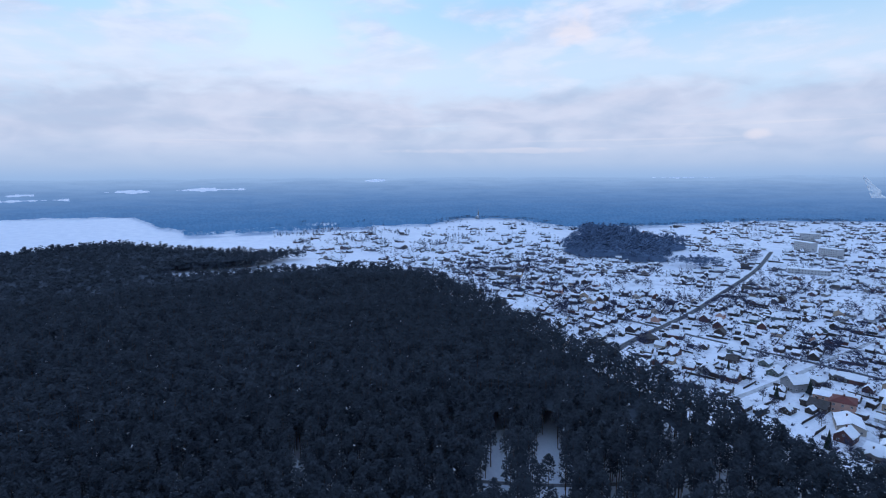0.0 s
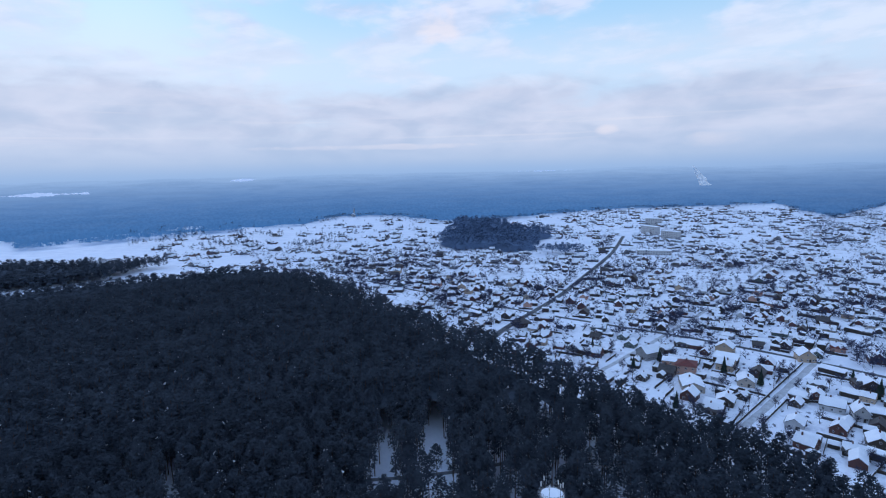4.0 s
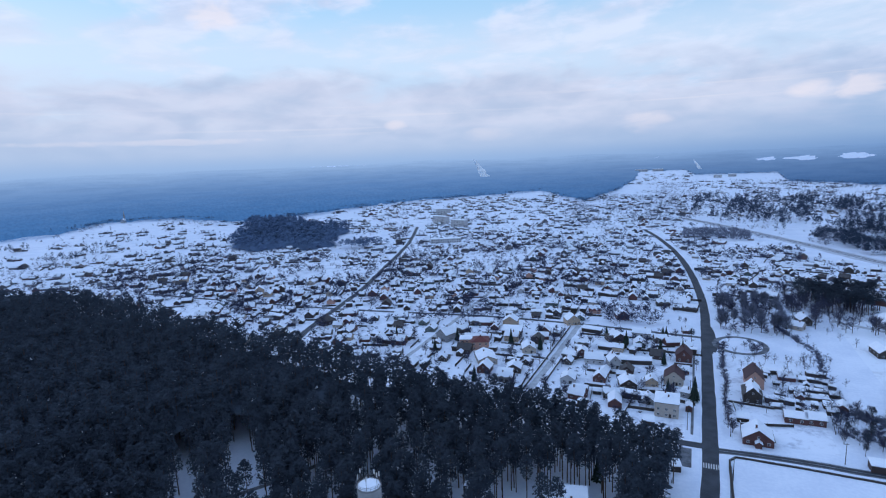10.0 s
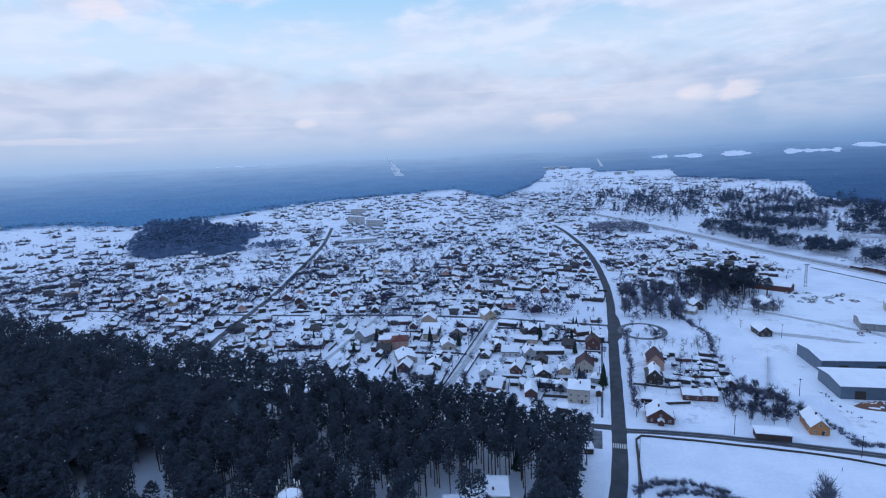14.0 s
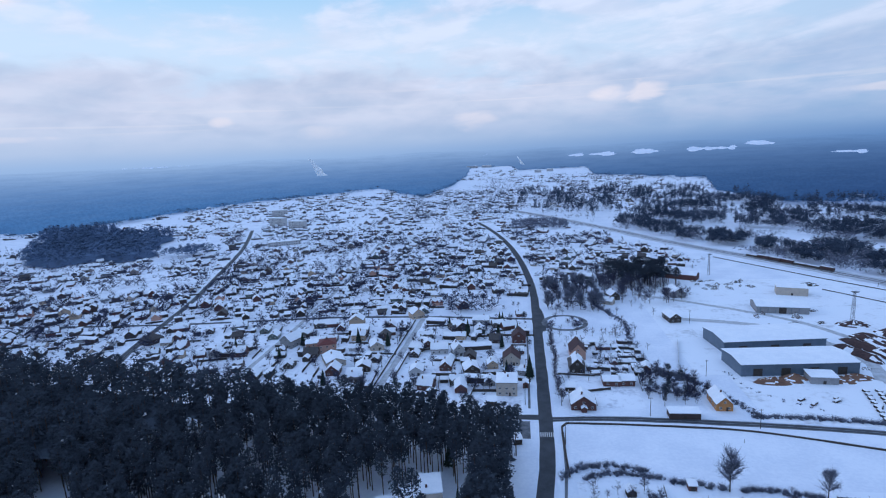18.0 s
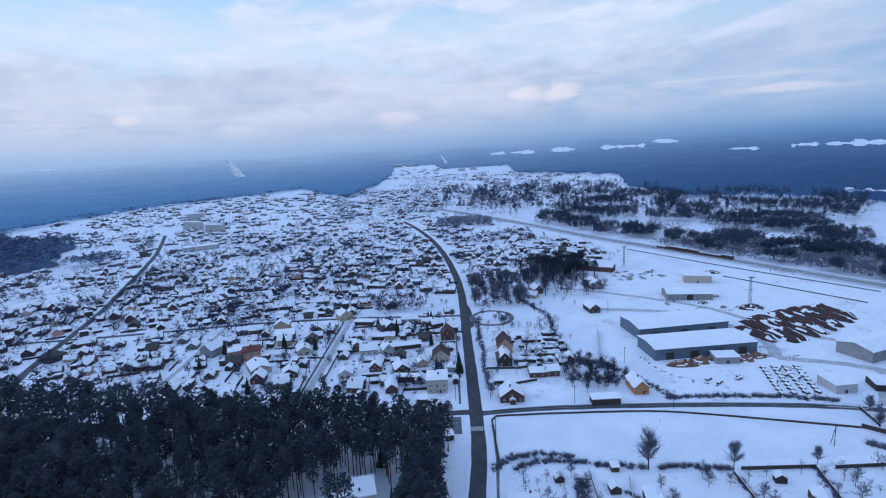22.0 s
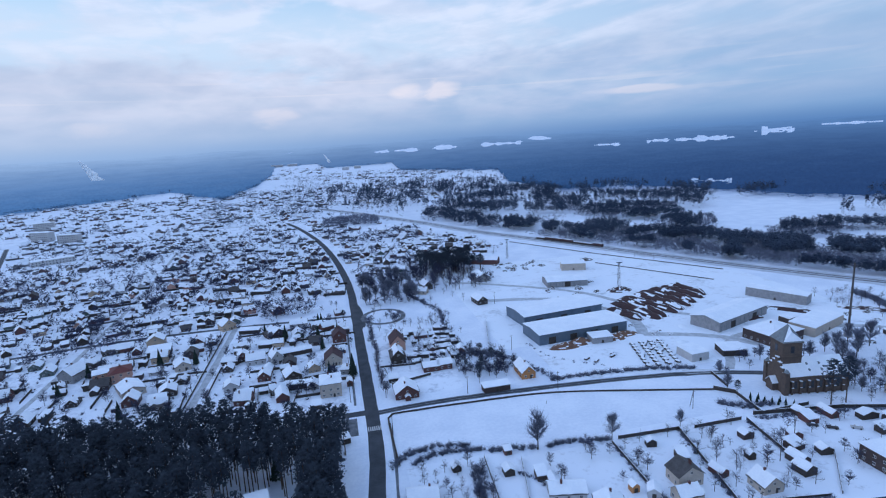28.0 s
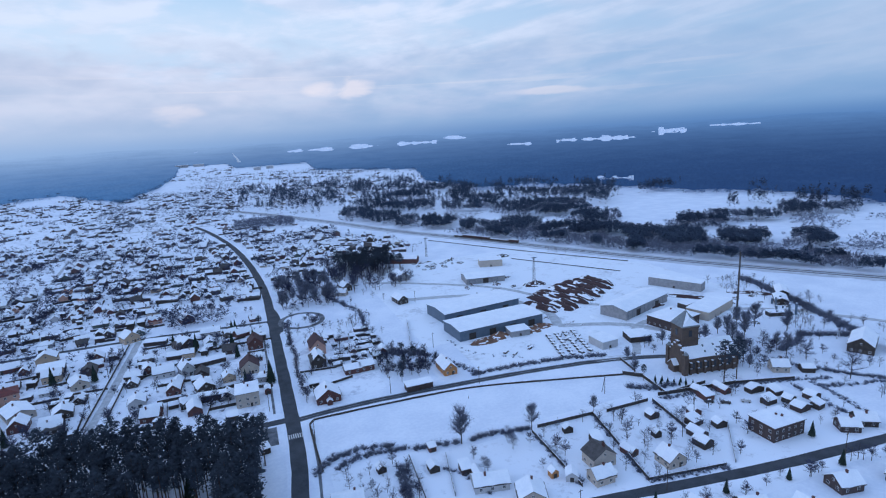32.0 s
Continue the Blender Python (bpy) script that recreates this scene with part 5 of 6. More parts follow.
for i, (x, y, w, l) in enumerate([(69, 177, 4, 5), (72, 172, 3.5, 6), (195, 187, 5, 4), (194, 181, 5, 6), (206, 183, 4, 8), (219, 176, 8, 4), (225, 170, 5, 5), (224, 162, 5, 4), (222, 155, 7, 5), (230, 153, 5, 4), (236, 160, 6, 5),
                                  (178, 172, 5, 4), (172, 166, 6, 5), (120, 184, 4, 3), (151, 165, 3, 3), (126, 172, 4, 6), (133, 160, 4, 6), (180, 160, 5, 4), (215, 165, 6, 4), (160, 178, 5, 4)]):
    put_shed(x, y, rng.uniform(-12, 12), w, l, 2.4, 1.3, rng.choice([WALLS["dark"], WALLS["brown"], WALLS["plank"], WALLS["brick"]]), flat=i % 3 == 0, group="garden sheds", label="dark garden shed with a deep snow cap")
put_house(249, 187, 60, w=7, l=8, h=3.2, rise=2.8, walls=WALLS["cream"], label="cream cottage with a snowy gable below the church", seed=70)
put_house(313, 187, -62, w=12, l=22, h=4.6, rise=4.2, walls=WALLS["dark"], chimneys=0, label="big dark barn with a broad snowy roof beyond the lane", category="barn", seed=75)
put_shed(322, 176, -62, 7, 10, 3.0, .6, WALLS["brown"], flat=True, label="brown lean-to beside the big barn")
for hx, hy, hk, hw in ((132, 121, 20, "white"), (147, 116, 70, "brown"), (163, 107, 10, "cream"), (186, 112, 80, "brown"), (207, 105, 15, "plank"), (238, 108, 60, "dark")):
    put_house(hx, hy, hk, w=7.5, l=9, h=3.0, rise=2.8, walls=WALLS[hw], label="village house with a snowy gable beyond the road", seed=int(hx), group="houses beyond the road")
put_shed(260, 180, 60, 5, 6, 2.6, 1.4, WALLS["dark"], label="dark lean-to beside the cream cottage")
put_shed(321, 244, -20, 15, 5, 2.6, .4, WALLS["dark"], flat=True, label="low dark timber rack under patchy snow")
put_house(345, 262, -45, w=8, l=16, h=3.4, rise=1.6, walls=WALLS["dark"], chimneys=0, label="low dark barn beside a track", category="barn", seed=73)
put_house(362, 275, -45, w=8, l=18, h=3.4, rise=1.6, walls=WALLS["dark"], chimneys=0, label="low dark barn with a snowy roof", category="barn", seed=74)
for x, y, t in ((-16, 262, 0), (25, 280, 0)):
    put_shed(x, y, t, 5, 4, 2.4, 1.0, WALLS["plank"], flat=True)
for x, y, w, l in ((-6, 236, 4, 7), (-3, 226, 3.5, 5), (-8, 214, 5, 6)):
    put_shed(x, y, 12, w, l, 2.6, .5, WALLS["plank"], flat=True, label="low shed with a snowy flat roof beside the road")
# flat-roofed house and water tower among the pines
villa = thing("flat_roofed_house", None, [], "pale flat-roofed house among pines with stepped snowy roofs", "house", pose(-38, 177, 0, 0, 0, 12))
for i, (x0, x1, y0, y1, h) in enumerate([(-9, 0, -6, 3, 7.5), (0, 8, -4, 8, 9.0), (-16, -9, -7, 1, 6.0)]):
    part("wall", Shape().box(x0, x1, y0, y1, 0, h), WALLS["cream"], villa)
    part("roof_snow", Shape().box(x0 - .25, x1 + .25, y0 - .25, y1 + .25, h, h + .45), ROOF_SNOW, villa, "flat snow cover")
    part("chimney", Shape().box(x0 + 2, x0 + 2.7, y0 + 3, y0 + 3.7, h + .45, h + 1.4), BRICK, villa)
    part("window", window_mesh(1.6, 1.5), None, villa, at=pose((x0 + x1) / 2, y0, 2.0))
HOUSES.append((-38, 177, 14))
tower = thing("water_tower", None, [], "round white water tower with snow on top rising from pines", "water tower", pose(-93, 137, 0))
part("shaft", Shape().cyl(0, 0, 0, 25.4, 3.9, 3.9, 28), WALLS["white"], tower)
part("rim", Shape().cyl(0, 0, 25.3, 25.8, 4.05, 4.05, 28), GREYPLASTER, tower)
part("snow_top", Shape().cyl(0, 0, 25.8, 26.3, 3.7, 2.2, 28), ROOF_SNOW, tower)
for i in range(14):
    a = 2 * math.pi * i / 14
    part("railing_post", Shape().cyl(3.85 * math.cos(a), 3.85 * math.sin(a), 25.8, 27.0, .05, .05, 5), RUST, tower)
for z in (26.4, 26.95):
    ring = Shape()
    for i in range(28):
        a, b = 2 * math.pi * i / 28, 2 * math.pi * (i + 1) / 28
        ring.beam((3.85 * math.cos(a), 3.85 * math.sin(a), z), (3.85 * math.cos(b), 3.85 * math.sin(b), z), .045)
    part("rail", ring, RUST, tower)
part("ladder", Shape().box(-.3, -.24, -4.0, -3.94, 2, 27).box(.24, .3, -4.0, -3.94, 2, 27), RUST, tower, at=pose(0, 0, 0, 0, 0, -50))
for x, y, h in ((-3.6, .6, 4.2), (-3.3, -1.4, 3.2), (1.2, -3.4, 4.6), (2.6, 2.2, 3.6), (3.5, -.6, 5.0), (0, 3.4, 3.0)):
    antenna = part("antenna", Shape().cyl(x, y, 25.8, 26.0 + h, .08, .06, 6), RUST, tower)
    part("panel", Shape().box(x - .18, x + .18, y - .12, y + .12, 24.6 + h, 26.2 + h), FRAME, antenna)


def car(x, y, turn, paint, label):
    root = thing("car", None, [], label, "car", pose(x, y, 0.0, 0, 0, turn), group="parked cars")
    part("body", Shape().box(-.85, .85, -2.1, 2.1, .35, .85).add([(-.8, -1.5, .85), (.8, -1.5, .85), (.8, 1.3, .85), (-.8, 1.3, .85), (-.62, -1.0, 1.4), (.62, -1.0, 1.4), (.62, .7, 1.4), (-.62, .7, 1.4)],
                                                           [(0, 1, 5, 4), (1, 2, 6, 5), (2, 3, 7, 6), (3, 0, 4, 7), (4, 5, 6, 7)]), paint, root)
    part("windscreen", Shape().add([(-.6, -1.5 + .1, .92), (.6, -1.4, .92), (.55, -1.06, 1.34), (-.55, -1.06, 1.34)], [(0, 1, 2, 3)]), GLASS, root)
    part("snow_top", Shape().box(-.55, .55, -.9, .6, 1.4, 1.5), ROOF_SNOW, root)
    for a in (-.85, .85):
        for b in (-1.3, 1.3):
            part("wheel", Shape().cyl(0, 0, -.1, .1, .32, .32, 12), DARKWOOD, root, at=pose(a, b, .33, 0, 90, 0))


car(192, 177, 60, ROOF_DARK, "dark car parked in a snowy yard")
car(198, 173, 50, ROOF_DARK, "dark car parked in a snowy yard")
car(207, 170, 50, WALLS["white"], "pale car parked in a snowy yard")

# ---- train on the line ----


def wagon(x, y, turn, kind, label):
    root = thing("freight_wagon", None, [], label, "wagon", pose(x, y, 0.35, 0, 0, turn), group="wagons of the freight train")
    part("chassis", Shape().box(-1.3, 1.3, -6.4, 6.4, .8, 1.2), RUST, root)
    part("body", Shape().box(-1.4, 1.4, -6.2, 6.2, 1.2, 3.6 if kind else 2.2), LOGS if kind else DARKWOOD, root)
    part("snow_top", Shape().box(-1.2, 1.2, -6.0, 6.0, 3.6 if kind else 2.2, 3.75 if kind else 2.35), ROOF_SNOW, root)
    for b in (-4.6, 4.6):
        part("bogie", Shape().box(-1.1, 1.1, b - 1.2, b + 1.2, .0, .8), RUST, root)


TRAIN_Y = 545
for i in range(7):
    y = TRAIN_Y + 11.6 * i
    rturn = math.degrees(math.atan2(-(rail_x(y - 6) - rail_x(y + 6)), -12))
    wagon(rail_x(y) + 2.2, y + 1.2, rturn, i in (0, 3, 4, 5), "brown freight wagon dusted with snow" if i in (0, 3, 4, 5) else "low dark freight wagon dusted with snow")

marker = thing("marker_post", None, [], "small grey marker post in the snowy field", "post", pose(93.5, 230.4, 0))
part("post", Shape().cyl(0, 0, 0, 1.7, .14, .12, 7), GREYPLASTER, marker)
part("cap", Shape().box(-.2, .2, -.2, .2, 1.7, 1.8), ROOF_SNOW, marker)


def goods_gantry():
    root = thing("loading_gantry", None, [], "low steel loading frame beside the railway", "gantry", pose(300, 478, 0, 0, 0, -58))
    for x in (-10, 0, 10):
        part("post", Shape().box(x - .12, x + .12, -.12, .12, 0, 3.2), RUST, root)
    part("beam", Shape().box(-10, 10, -.1, .1, 3.0, 3.25), RUST, root)


goods_gantry()

# ---- fences and hedges ----


def fence(a, b, h=1.5, mat=None, label="dark plank fence along a snowy garden"):
    a, b = Vector((*a, 0)), Vector((*b, 0))
    ln = (b - a).length
    turn = math.degrees(math.atan2(b.y - a.y, b.x - a.x))
    root = thing("fence", None, [], label, "fence", pose(a.x, a.y, 0, 0, 0, turn), group="garden fences")
    part("panel", Shape().box(0, ln, -.06, .06, .1, h), mat or DARKWOOD, root)
    n = max(1, int(ln / 5))
    post = Shape().box(-.1, .1, -.12, .12, 0, h + .12).mesh("post", [PLANK])
    for i in range(n + 1):
        part("post", post, None, root, at=pose(ln * i / n, 0, 0))
    part("snow_top", Shape().box(0, ln, -.1, .1, h, h + .1), ROOF_SNOW, root)


for a, b, h in [((110, 192), (138, 191), 1.7), ((138, 191), (128, 143), 1.6), ((145, 190), (168, 190), 1.7), ((170, 189), (165, 157), 1.6), ((176, 192), (217, 185), 2.0), ((217, 185), (246, 176), 1.8),
                ((106, 190), (104, 150), 1.5), ((128, 143), (160, 138), 1.2), ((165, 138), (185, 160), 1.0), ((24, 275), (46, 281), 1.5), ((24, 275), (22, 299), 1.2), ((62, 280), (64, 300), 1.2),
                ((-83, 282), (-81, 400), 1.6), ((-74, 290), (-73, 330), 1.6), ((-73, 330), (-40, 352), 1.4), ((-20, 290), (-22, 310), 1.5), ((52, 196), (49, 160), 1.4), ((66, 190), (60, 165), 1.3), ((-28, 268), (-24, 300), 1.5),
                ((20, 300), (40, 298), 1.3), ((-70, 385), (-14, 388), 1.3), ((100, 355), (86, 300), 1.5), ((183, 212), (180, 191), 1.8), ((180, 191), (205, 192), 1.8), ((176, 218), (183, 211), 2.2), ((187, 234), (184, 218), 1.6), ((248, 479), (306, 385), .8), ((208, 618), (269, 512), .8), ((269, 512), (335, 410), .8), ((-2, 245), (-4, 215), 1.2)]:
    fence(a, b, h)
hedge_spots = []


def hedge(pts, width=1.6, gap=0.8, size=(0.7, 1.3)):
    for p in smooth_line(pts, gap):
        for _ in range(2):
            hedge_spots.append((rng.randrange(5), p.x + rng.gauss(0, width / 2), p.y + rng.gauss(0, width / 2), 0, rng.uniform(0, 6.28), rng.uniform(*size), rng.uniform(*size)))


hedge([(106, 254), (130, 253), (160, 249), (182, 243)], 2.0)
hedge([(65, 418), (73, 390), (70, 349), (74, 312), (92, 292), (106, 264), (110, 253)], 2.2, 1.0, (.6, 1.1))
hedge([(60, 436), (66, 418)], 3, .9, (.8, 1.5))
hedge([(74, 306), (90, 294)], 5, .5, (1.0, 1.9))
hedge([(66, 284), (88, 276)], 6, .7, (.8, 1.5))
hedge([(15, 200), (22, 207), (34, 209), (48, 206)], 1.8)
hedge([(47, 190), (44, 170)], 2.2, .6, (.8, 1.4))
hedge([(62, 182), (68, 174), (72, 160)], .9, 1.0, (.4, .8))
hedge([(24, 200), (35, 204), (52, 202)], 1.6)
hedge([(55, 200), (66, 198), (74, 196)], 2.0)
hedge([(80, 196), (92, 196), (106, 193)], 1.2)
hedge([(170, 205), (180, 199), (190, 198)], 2.0, size=(.9, 1.5))
hedge([(330, 196), (345, 235), (360, 275), (372, 315)], 4.0, size=(1.2, 2.2))
hedge([(300, 215), (318, 205), (335, 196)], 2.5, size=(.9, 1.6))
hedge([(256, 197), (264, 183), (284, 158), (306, 147)], 1.8, .8, (.6, 1.2))
hedge([(251, 170), (247, 152), (243, 138)], 1.4, 1.0, (.4, .9))
hedge([(272, 204), (290, 208), (306, 216)], 2.0, .7, (.7, 1.3))
for line in ([(137, 188), (129, 146)], [(169, 187), (166, 158)], [(106, 186), (105, 152)], [(218, 184), (246, 175), (262, 170)], [(128, 142), (160, 137)], [(240, 172), (236, 145)], [(176, 189), (216, 183)], [(250, 165), (300, 150)]):
    hedge(line, 1.6, 1.3, (.5, 1.2))
hedge([(112, 305), (118, 280), (140, 262)], 1.6, 5, (.4, .8))
scatter("hedge", hedge_t, hedge_spots, [RIME_HAZE_TWIGS], "dark leafless hedges and bushes along the lots", "hedge")

# ---- the village ----


def far_limit(x, y):
    return lerp(bearing(x, y), WOODS_FROM)


# bearings and distances of open snow inside the village
OPEN_LAND = [(-7.6, 0.5, 1640, 2200), (-17.2, -13.8, 1600, 2000), (-41, -33, 1220, 1500), (-35.5, -29.8, 800, 985), (-28.4, -26.6, 840, 1080), (-2.5, 3, 950, 1110), (-48, -44, 1180, 1400)]


def density(x, y):
    d, b = math.hypot(x, y), bearing(x, y)
    e = 1.2 * n2(x, y, 40, 71)
    if any(b0 < b + e < b1 and d0 < d + 40 * e < d1 for b0, b1, d0, d1 in OPEN_LAND):
        return 0.02
    if d > far_limit(x, y) - 25 or inside(x, y, GROVE):
        return 0
    if x < road_x(y) - 8 and y < 970:
        if x > -700 and y < lerp(x, FOREST_EDGE) + 16:
            return 0
        if x < -690 or b < -64:
            return 0.10 if y > 220 and b > -74 and x > -1150 else 0
        if -66 < x < 2 and 412 < y < 470:
            return 0.0
        if b < -57:
            return 0.45
        if b < -48:
            return 0.75
        if -430 < x < -330 and 640 < y < 800:
            return 0.25
        return 1.0
    if y <= 970:
        if y > 430 and x > road_x(y) + 12 and x < rail_x(y) - 40:
            if y < 515 and x < 66 or (66 < x < 160 and 430 < y < 580):
                return 0
            if x > 115 and y < 560:
                return 0
            return 0.9
        return 0
    if x > rail_x(y) - 40 and y < 1150:
        return 0
    if -18 < b < 0:
        return 0.75 if d < 1700 else 0.35
    if 0 <= b < 14 and d < 2300:
        return 0.22
    return 0.85 if b <= -18 else 0


def near_street(x, y, r):
    for _, pts, w, _, _ in STREETS:
        for (x0, y0), (x1, y1) in zip(pts, pts[1:]):
            t = max(0, min(1, ((x - x0) * (x1 - x0) + (y - y0) * (y1 - y0)) / ((x1 - x0) ** 2 + (y1 - y0) ** 2)))
            if math.hypot(x - x0 - t * (x1 - x0), y - y0 - t * (y1 - y0)) < r + w / 2:
                return True
    return abs(x - road_x(y)) < r + 4 and y < 960


def patch_ground(name, x0, x1, y0, y1, cell, test, mat, z, label):
    s = Shape()
    for i in range(int((x1 - x0) / cell)):
        for j in range(int((y1 - y0) / cell)):
            x, y = x0 + i * cell, y0 + j * cell
            if test(x + cell / 2, y + cell / 2):
                s.add([(x, y, z), (x + cell, y, z), (x + cell, y + cell, z), (x, y + cell, z)], [(0, 1, 2, 3)])
    return thing(name, s, mat, label, "ground", kind="structure")


patch_ground("garden_ground", -760, 120, 250, 1300, 10, lambda x, y: density(x, y) > 0.2 or (20 < x < 62 and 256 < y < 372), GARDEN, 0.018, "snowy garden plots with weeds and paths showing through")
patch_ground("garden_ground", 20, 240, 120, 198, 6, lambda x, y: not (66 < x < 100 and y > 190), PLOT, 0.018, "snowy garden plots with weeds and paths showing through")
patch_ground("parking_ground", -5, 3, 229, 245, 1, lambda x, y: True, TRACKED, 0.03, "small dark parking lot beside the pines")
patch_ground("yard_ground", 96, 345, 246, 520, 8, lambda x, y: x < rail_x(y) - 22 + 8 * n2(x, y, 30) and not (x < 116 and y < 300), YARD, 0.016, "churned snow of the timber yard")
house_spots, shed_spots, tree_spots, shrub_spots, fence_spots = [], [], [], [], []
taken = {}


def clear_of(x, y, r):
    cx, cy = int(x // 40), int(y // 40)
    return all((x - a) ** 2 + (y - b) ** 2 > r * r for i in (-1, 0, 1) for j in (-1, 0, 1) for a, b in taken.get((cx + i, cy + j), ()))


def off_landmarks(x, y, r):
    return all((x - a) ** 2 + (y - b) ** 2 > (q + r) ** 2 for a, b, q in HOUSES)


def lie(x, y):
    """The way the lots lie at a place."""
    base = lerp(x, [(-900, 42), (-600, 35), (-300, 22), (-150, 8), (0, 0)]) if x < 0 else -12
    return base + 22 * n2(x, y, 260, 77)


for _ in range(38000):
    b, d = rng.uniform(-76, 16), 280 * (10.0 ** (rng.random() ** 1.15))
    x, y = d * math.sin(radians(b)), d * math.cos(radians(b))
    k = density(x, y)
    if k <= 0 or y < 250:
        continue
    open_land = n2(x, y, 95, 9) + .5 * n2(x, y, 36, 19)
    if open_land > (.32 if d < 620 else .17) or rng.random() > k:
        continue
    gap = 17.0 + 9 * max(0, n2(x, y, 50, 3)) if d < 650 else 21 + 10 * max(0, n2(x, y, 80, 3))
    if d > 1100:
        gap += 9
    if clear_of(x, y, gap) and not near_street(x, y, 5) and not near_street(x * 1.024, y * 1.024, 4) and off_landmarks(x, y, 5.5):
        taken.setdefault((int(x // 40), int(y // 40)), []).append((x, y))
        house_spots.append((x, y, lie(x, y) + rng.choice([0, 0, 90, 90, 90]) + rng.gauss(0, 5)))
for x, y, turn in list(house_spots):
    for _ in range(rng.choice([1, 1, 1, 2, 2])):
        a, q = radians(turn + rng.choice([0, 90, 180, 270]) + rng.gauss(0, 22)), rng.uniform(7, 11)
        sx, sy = x + q * math.cos(a), y + q * math.sin(a)
        if clear_of(sx, sy, 5.6) and not near_street(sx, sy, 3) and density(sx, sy) > 0 and off_landmarks(sx, sy, 3):
            taken.setdefault((int(sx // 40), int(sy // 40)), []).append((sx, sy))
            shed_spots.append((sx, sy, turn + rng.choice([0, 90]) + rng.gauss(0, 4)))
    for _ in range(rng.choice([3, 4, 5, 6])):
        sx, sy = x + rng.gauss(0, 11), y + rng.gauss(0, 11)
        if clear_of(sx, sy, 5) and not near_street(sx, sy, 1) and density(sx, sy) > 0 and off_landmarks(sx, sy, 1):
            tree_spots.append((sx, sy))
    for _ in range(rng.choice([1, 2, 2])):
        a = radians(turn + rng.choice([0, 90, 180, 270]))
        sx, sy = x + 11 * math.cos(a), y + 11 * math.sin(a)
        if not near_street(sx, sy, 2) and density(sx, sy) > 0:
            fence_spots.append((0, sx, sy, land_at(sx, sy), a + math.pi / 2, rng.uniform(.5, 1.1), rng.uniform(.7, 1.2)))
    for _ in range(rng.choice([4, 6, 8]) if y < 560 else 3):
        sx, sy = x + rng.gauss(0, 11), y + rng.gauss(0, 11)
        if not near_street(sx, sy, 1) and density(sx, sy) > 0:
            shrub_spots.append((sx, sy))
for _ in range(6500):
    x, y = rng.uniform(-760, 4), rng.uniform(262, 860)
    if density(x, y) > .2 and n2(x, y, 40, 88) + .5 * n2(x, y, 14, 89) > -.05 and clear_of(x, y, 5) and not near_street(x, y, 1.5) and off_landmarks(x, y, 1):
        (tree_spots if rng.random() < .62 else shrub_spots).append((x, y))
KINDS = []
for i, (w, l, h, r, wall, roof, snow, bare, lab) in enumerate([
        (8, 10, 3.0, 3.2, "plank", ROOF_DARK, True, 0, "weathered plank house under a snowy gable roof"),
        (9, 11, 3.2, 3.4, "cream", ROOF_DARK, True, 0, "cream plastered house under a snowy gable roof"),
        (8, 9, 3.0, 3.0, "brown", ROOF_DARK, True, 1, "brown timber house with patchy snow on its roof"),
        (9, 10, 3.6, 3.8, "brick", ROOF_DARK, True, 0, "red brick house with a steep snowy roof"),
        (9, 9, 3.2, 2.4, "grey", ROOF_DARK, True, 0, "grey house with a snowy hipped roof"),
        (8, 11, 3.0, 3.2, "dark", ROOF_DARK, True, 1, "dark timber house with half-bare roof"),
        (10, 11, 4.6, 3.4, "yellow", ROOF_DARK, True, 0, "yellow house with a broad snowy roof"),
        (8, 10, 3.0, 3.0, "white", ROOF_DARK, True, 0, "white house with a snowy gable roof"),
        (9, 10, 3.4, 3.6, "pink", ROOF_RED, True, 1, "salmon house with a red roof partly snowy"),
        (9, 12, 3.0, 3.0, "green", ROOF_DARK, True, 0, "green boarded house under deep snow"),
        (9, 10, 3.4, 3.4, "brown", ROOF_DARK, False, 0, "brown house with a bare dark roof"),
        (8, 10, 3.0, 2.8, "cream", ROOF_DARK, True, 0, "small cream cottage under deep snow")]):
    kw = dict(w=w, l=l, h=h, rise=r, walls=WALLS[wall], roof=roof, snow=snow, bare=bare, hip=i == 4, label=lab, seed=200 + i, group="houses of the village")
    near, mid = house(windows=True, **kw), house(windows=False, **kw)
    flat = Shape()
    if i != 4:
        w0 = gable_walls(w, l, h, r)
        flat.add(w0.v, w0.f, 0)
        r0 = gable_slabs(w, l, h, r, .5, .3, 0, .05 if not bare else .4, i) if snow else gable_slabs(w, l, h, r, .5, .2)
        flat.add(r0.v, r0.f, 1 if snow else 2)
    else:
        flat.box(-w / 2, w / 2, -l / 2, l / 2, 0, h)
        r0 = hip_shape(w, l, h, r, .45, .3)
        flat.add(r0.v, r0.f, 1)
    KINDS.append((near, mid, flat.tris()))
PICK = [0, 0, 0, 0, 1, 2, 2, 2, 2, 3, 3, 3, 4, 5, 5, 5, 5, 6, 7, 8, 9, 9, 11, 10, 10]
house_spots.sort(key=lambda p: math.hypot(p[0], p[1]))
far_houses = []
for i, (x, y, turn) in enumerate(house_spots):
    k = rng.choice(PICK)
    sc = rng.uniform(0.62, 0.95)
    if i < 290:
        src = KINDS[k][0 if i < 62 else 1]
        ob = copy_thing(src, pose(x, y, 0, 0, 0, turn))
        ob.matrix_basis = pose(x, y, land_at(x, y), 0, 0, turn) @ Matrix.Scale(sc, 4)
    else:
        far_houses.append((k, x, y, land_at(x, y), radians(turn), sc, sc))
scatter("village_houses", [k[2] for k in KINDS], far_houses, [MIXED_WALLS, ROOF_SNOW, ROOF_DARK], "far snowy village of small gabled houses", "village")
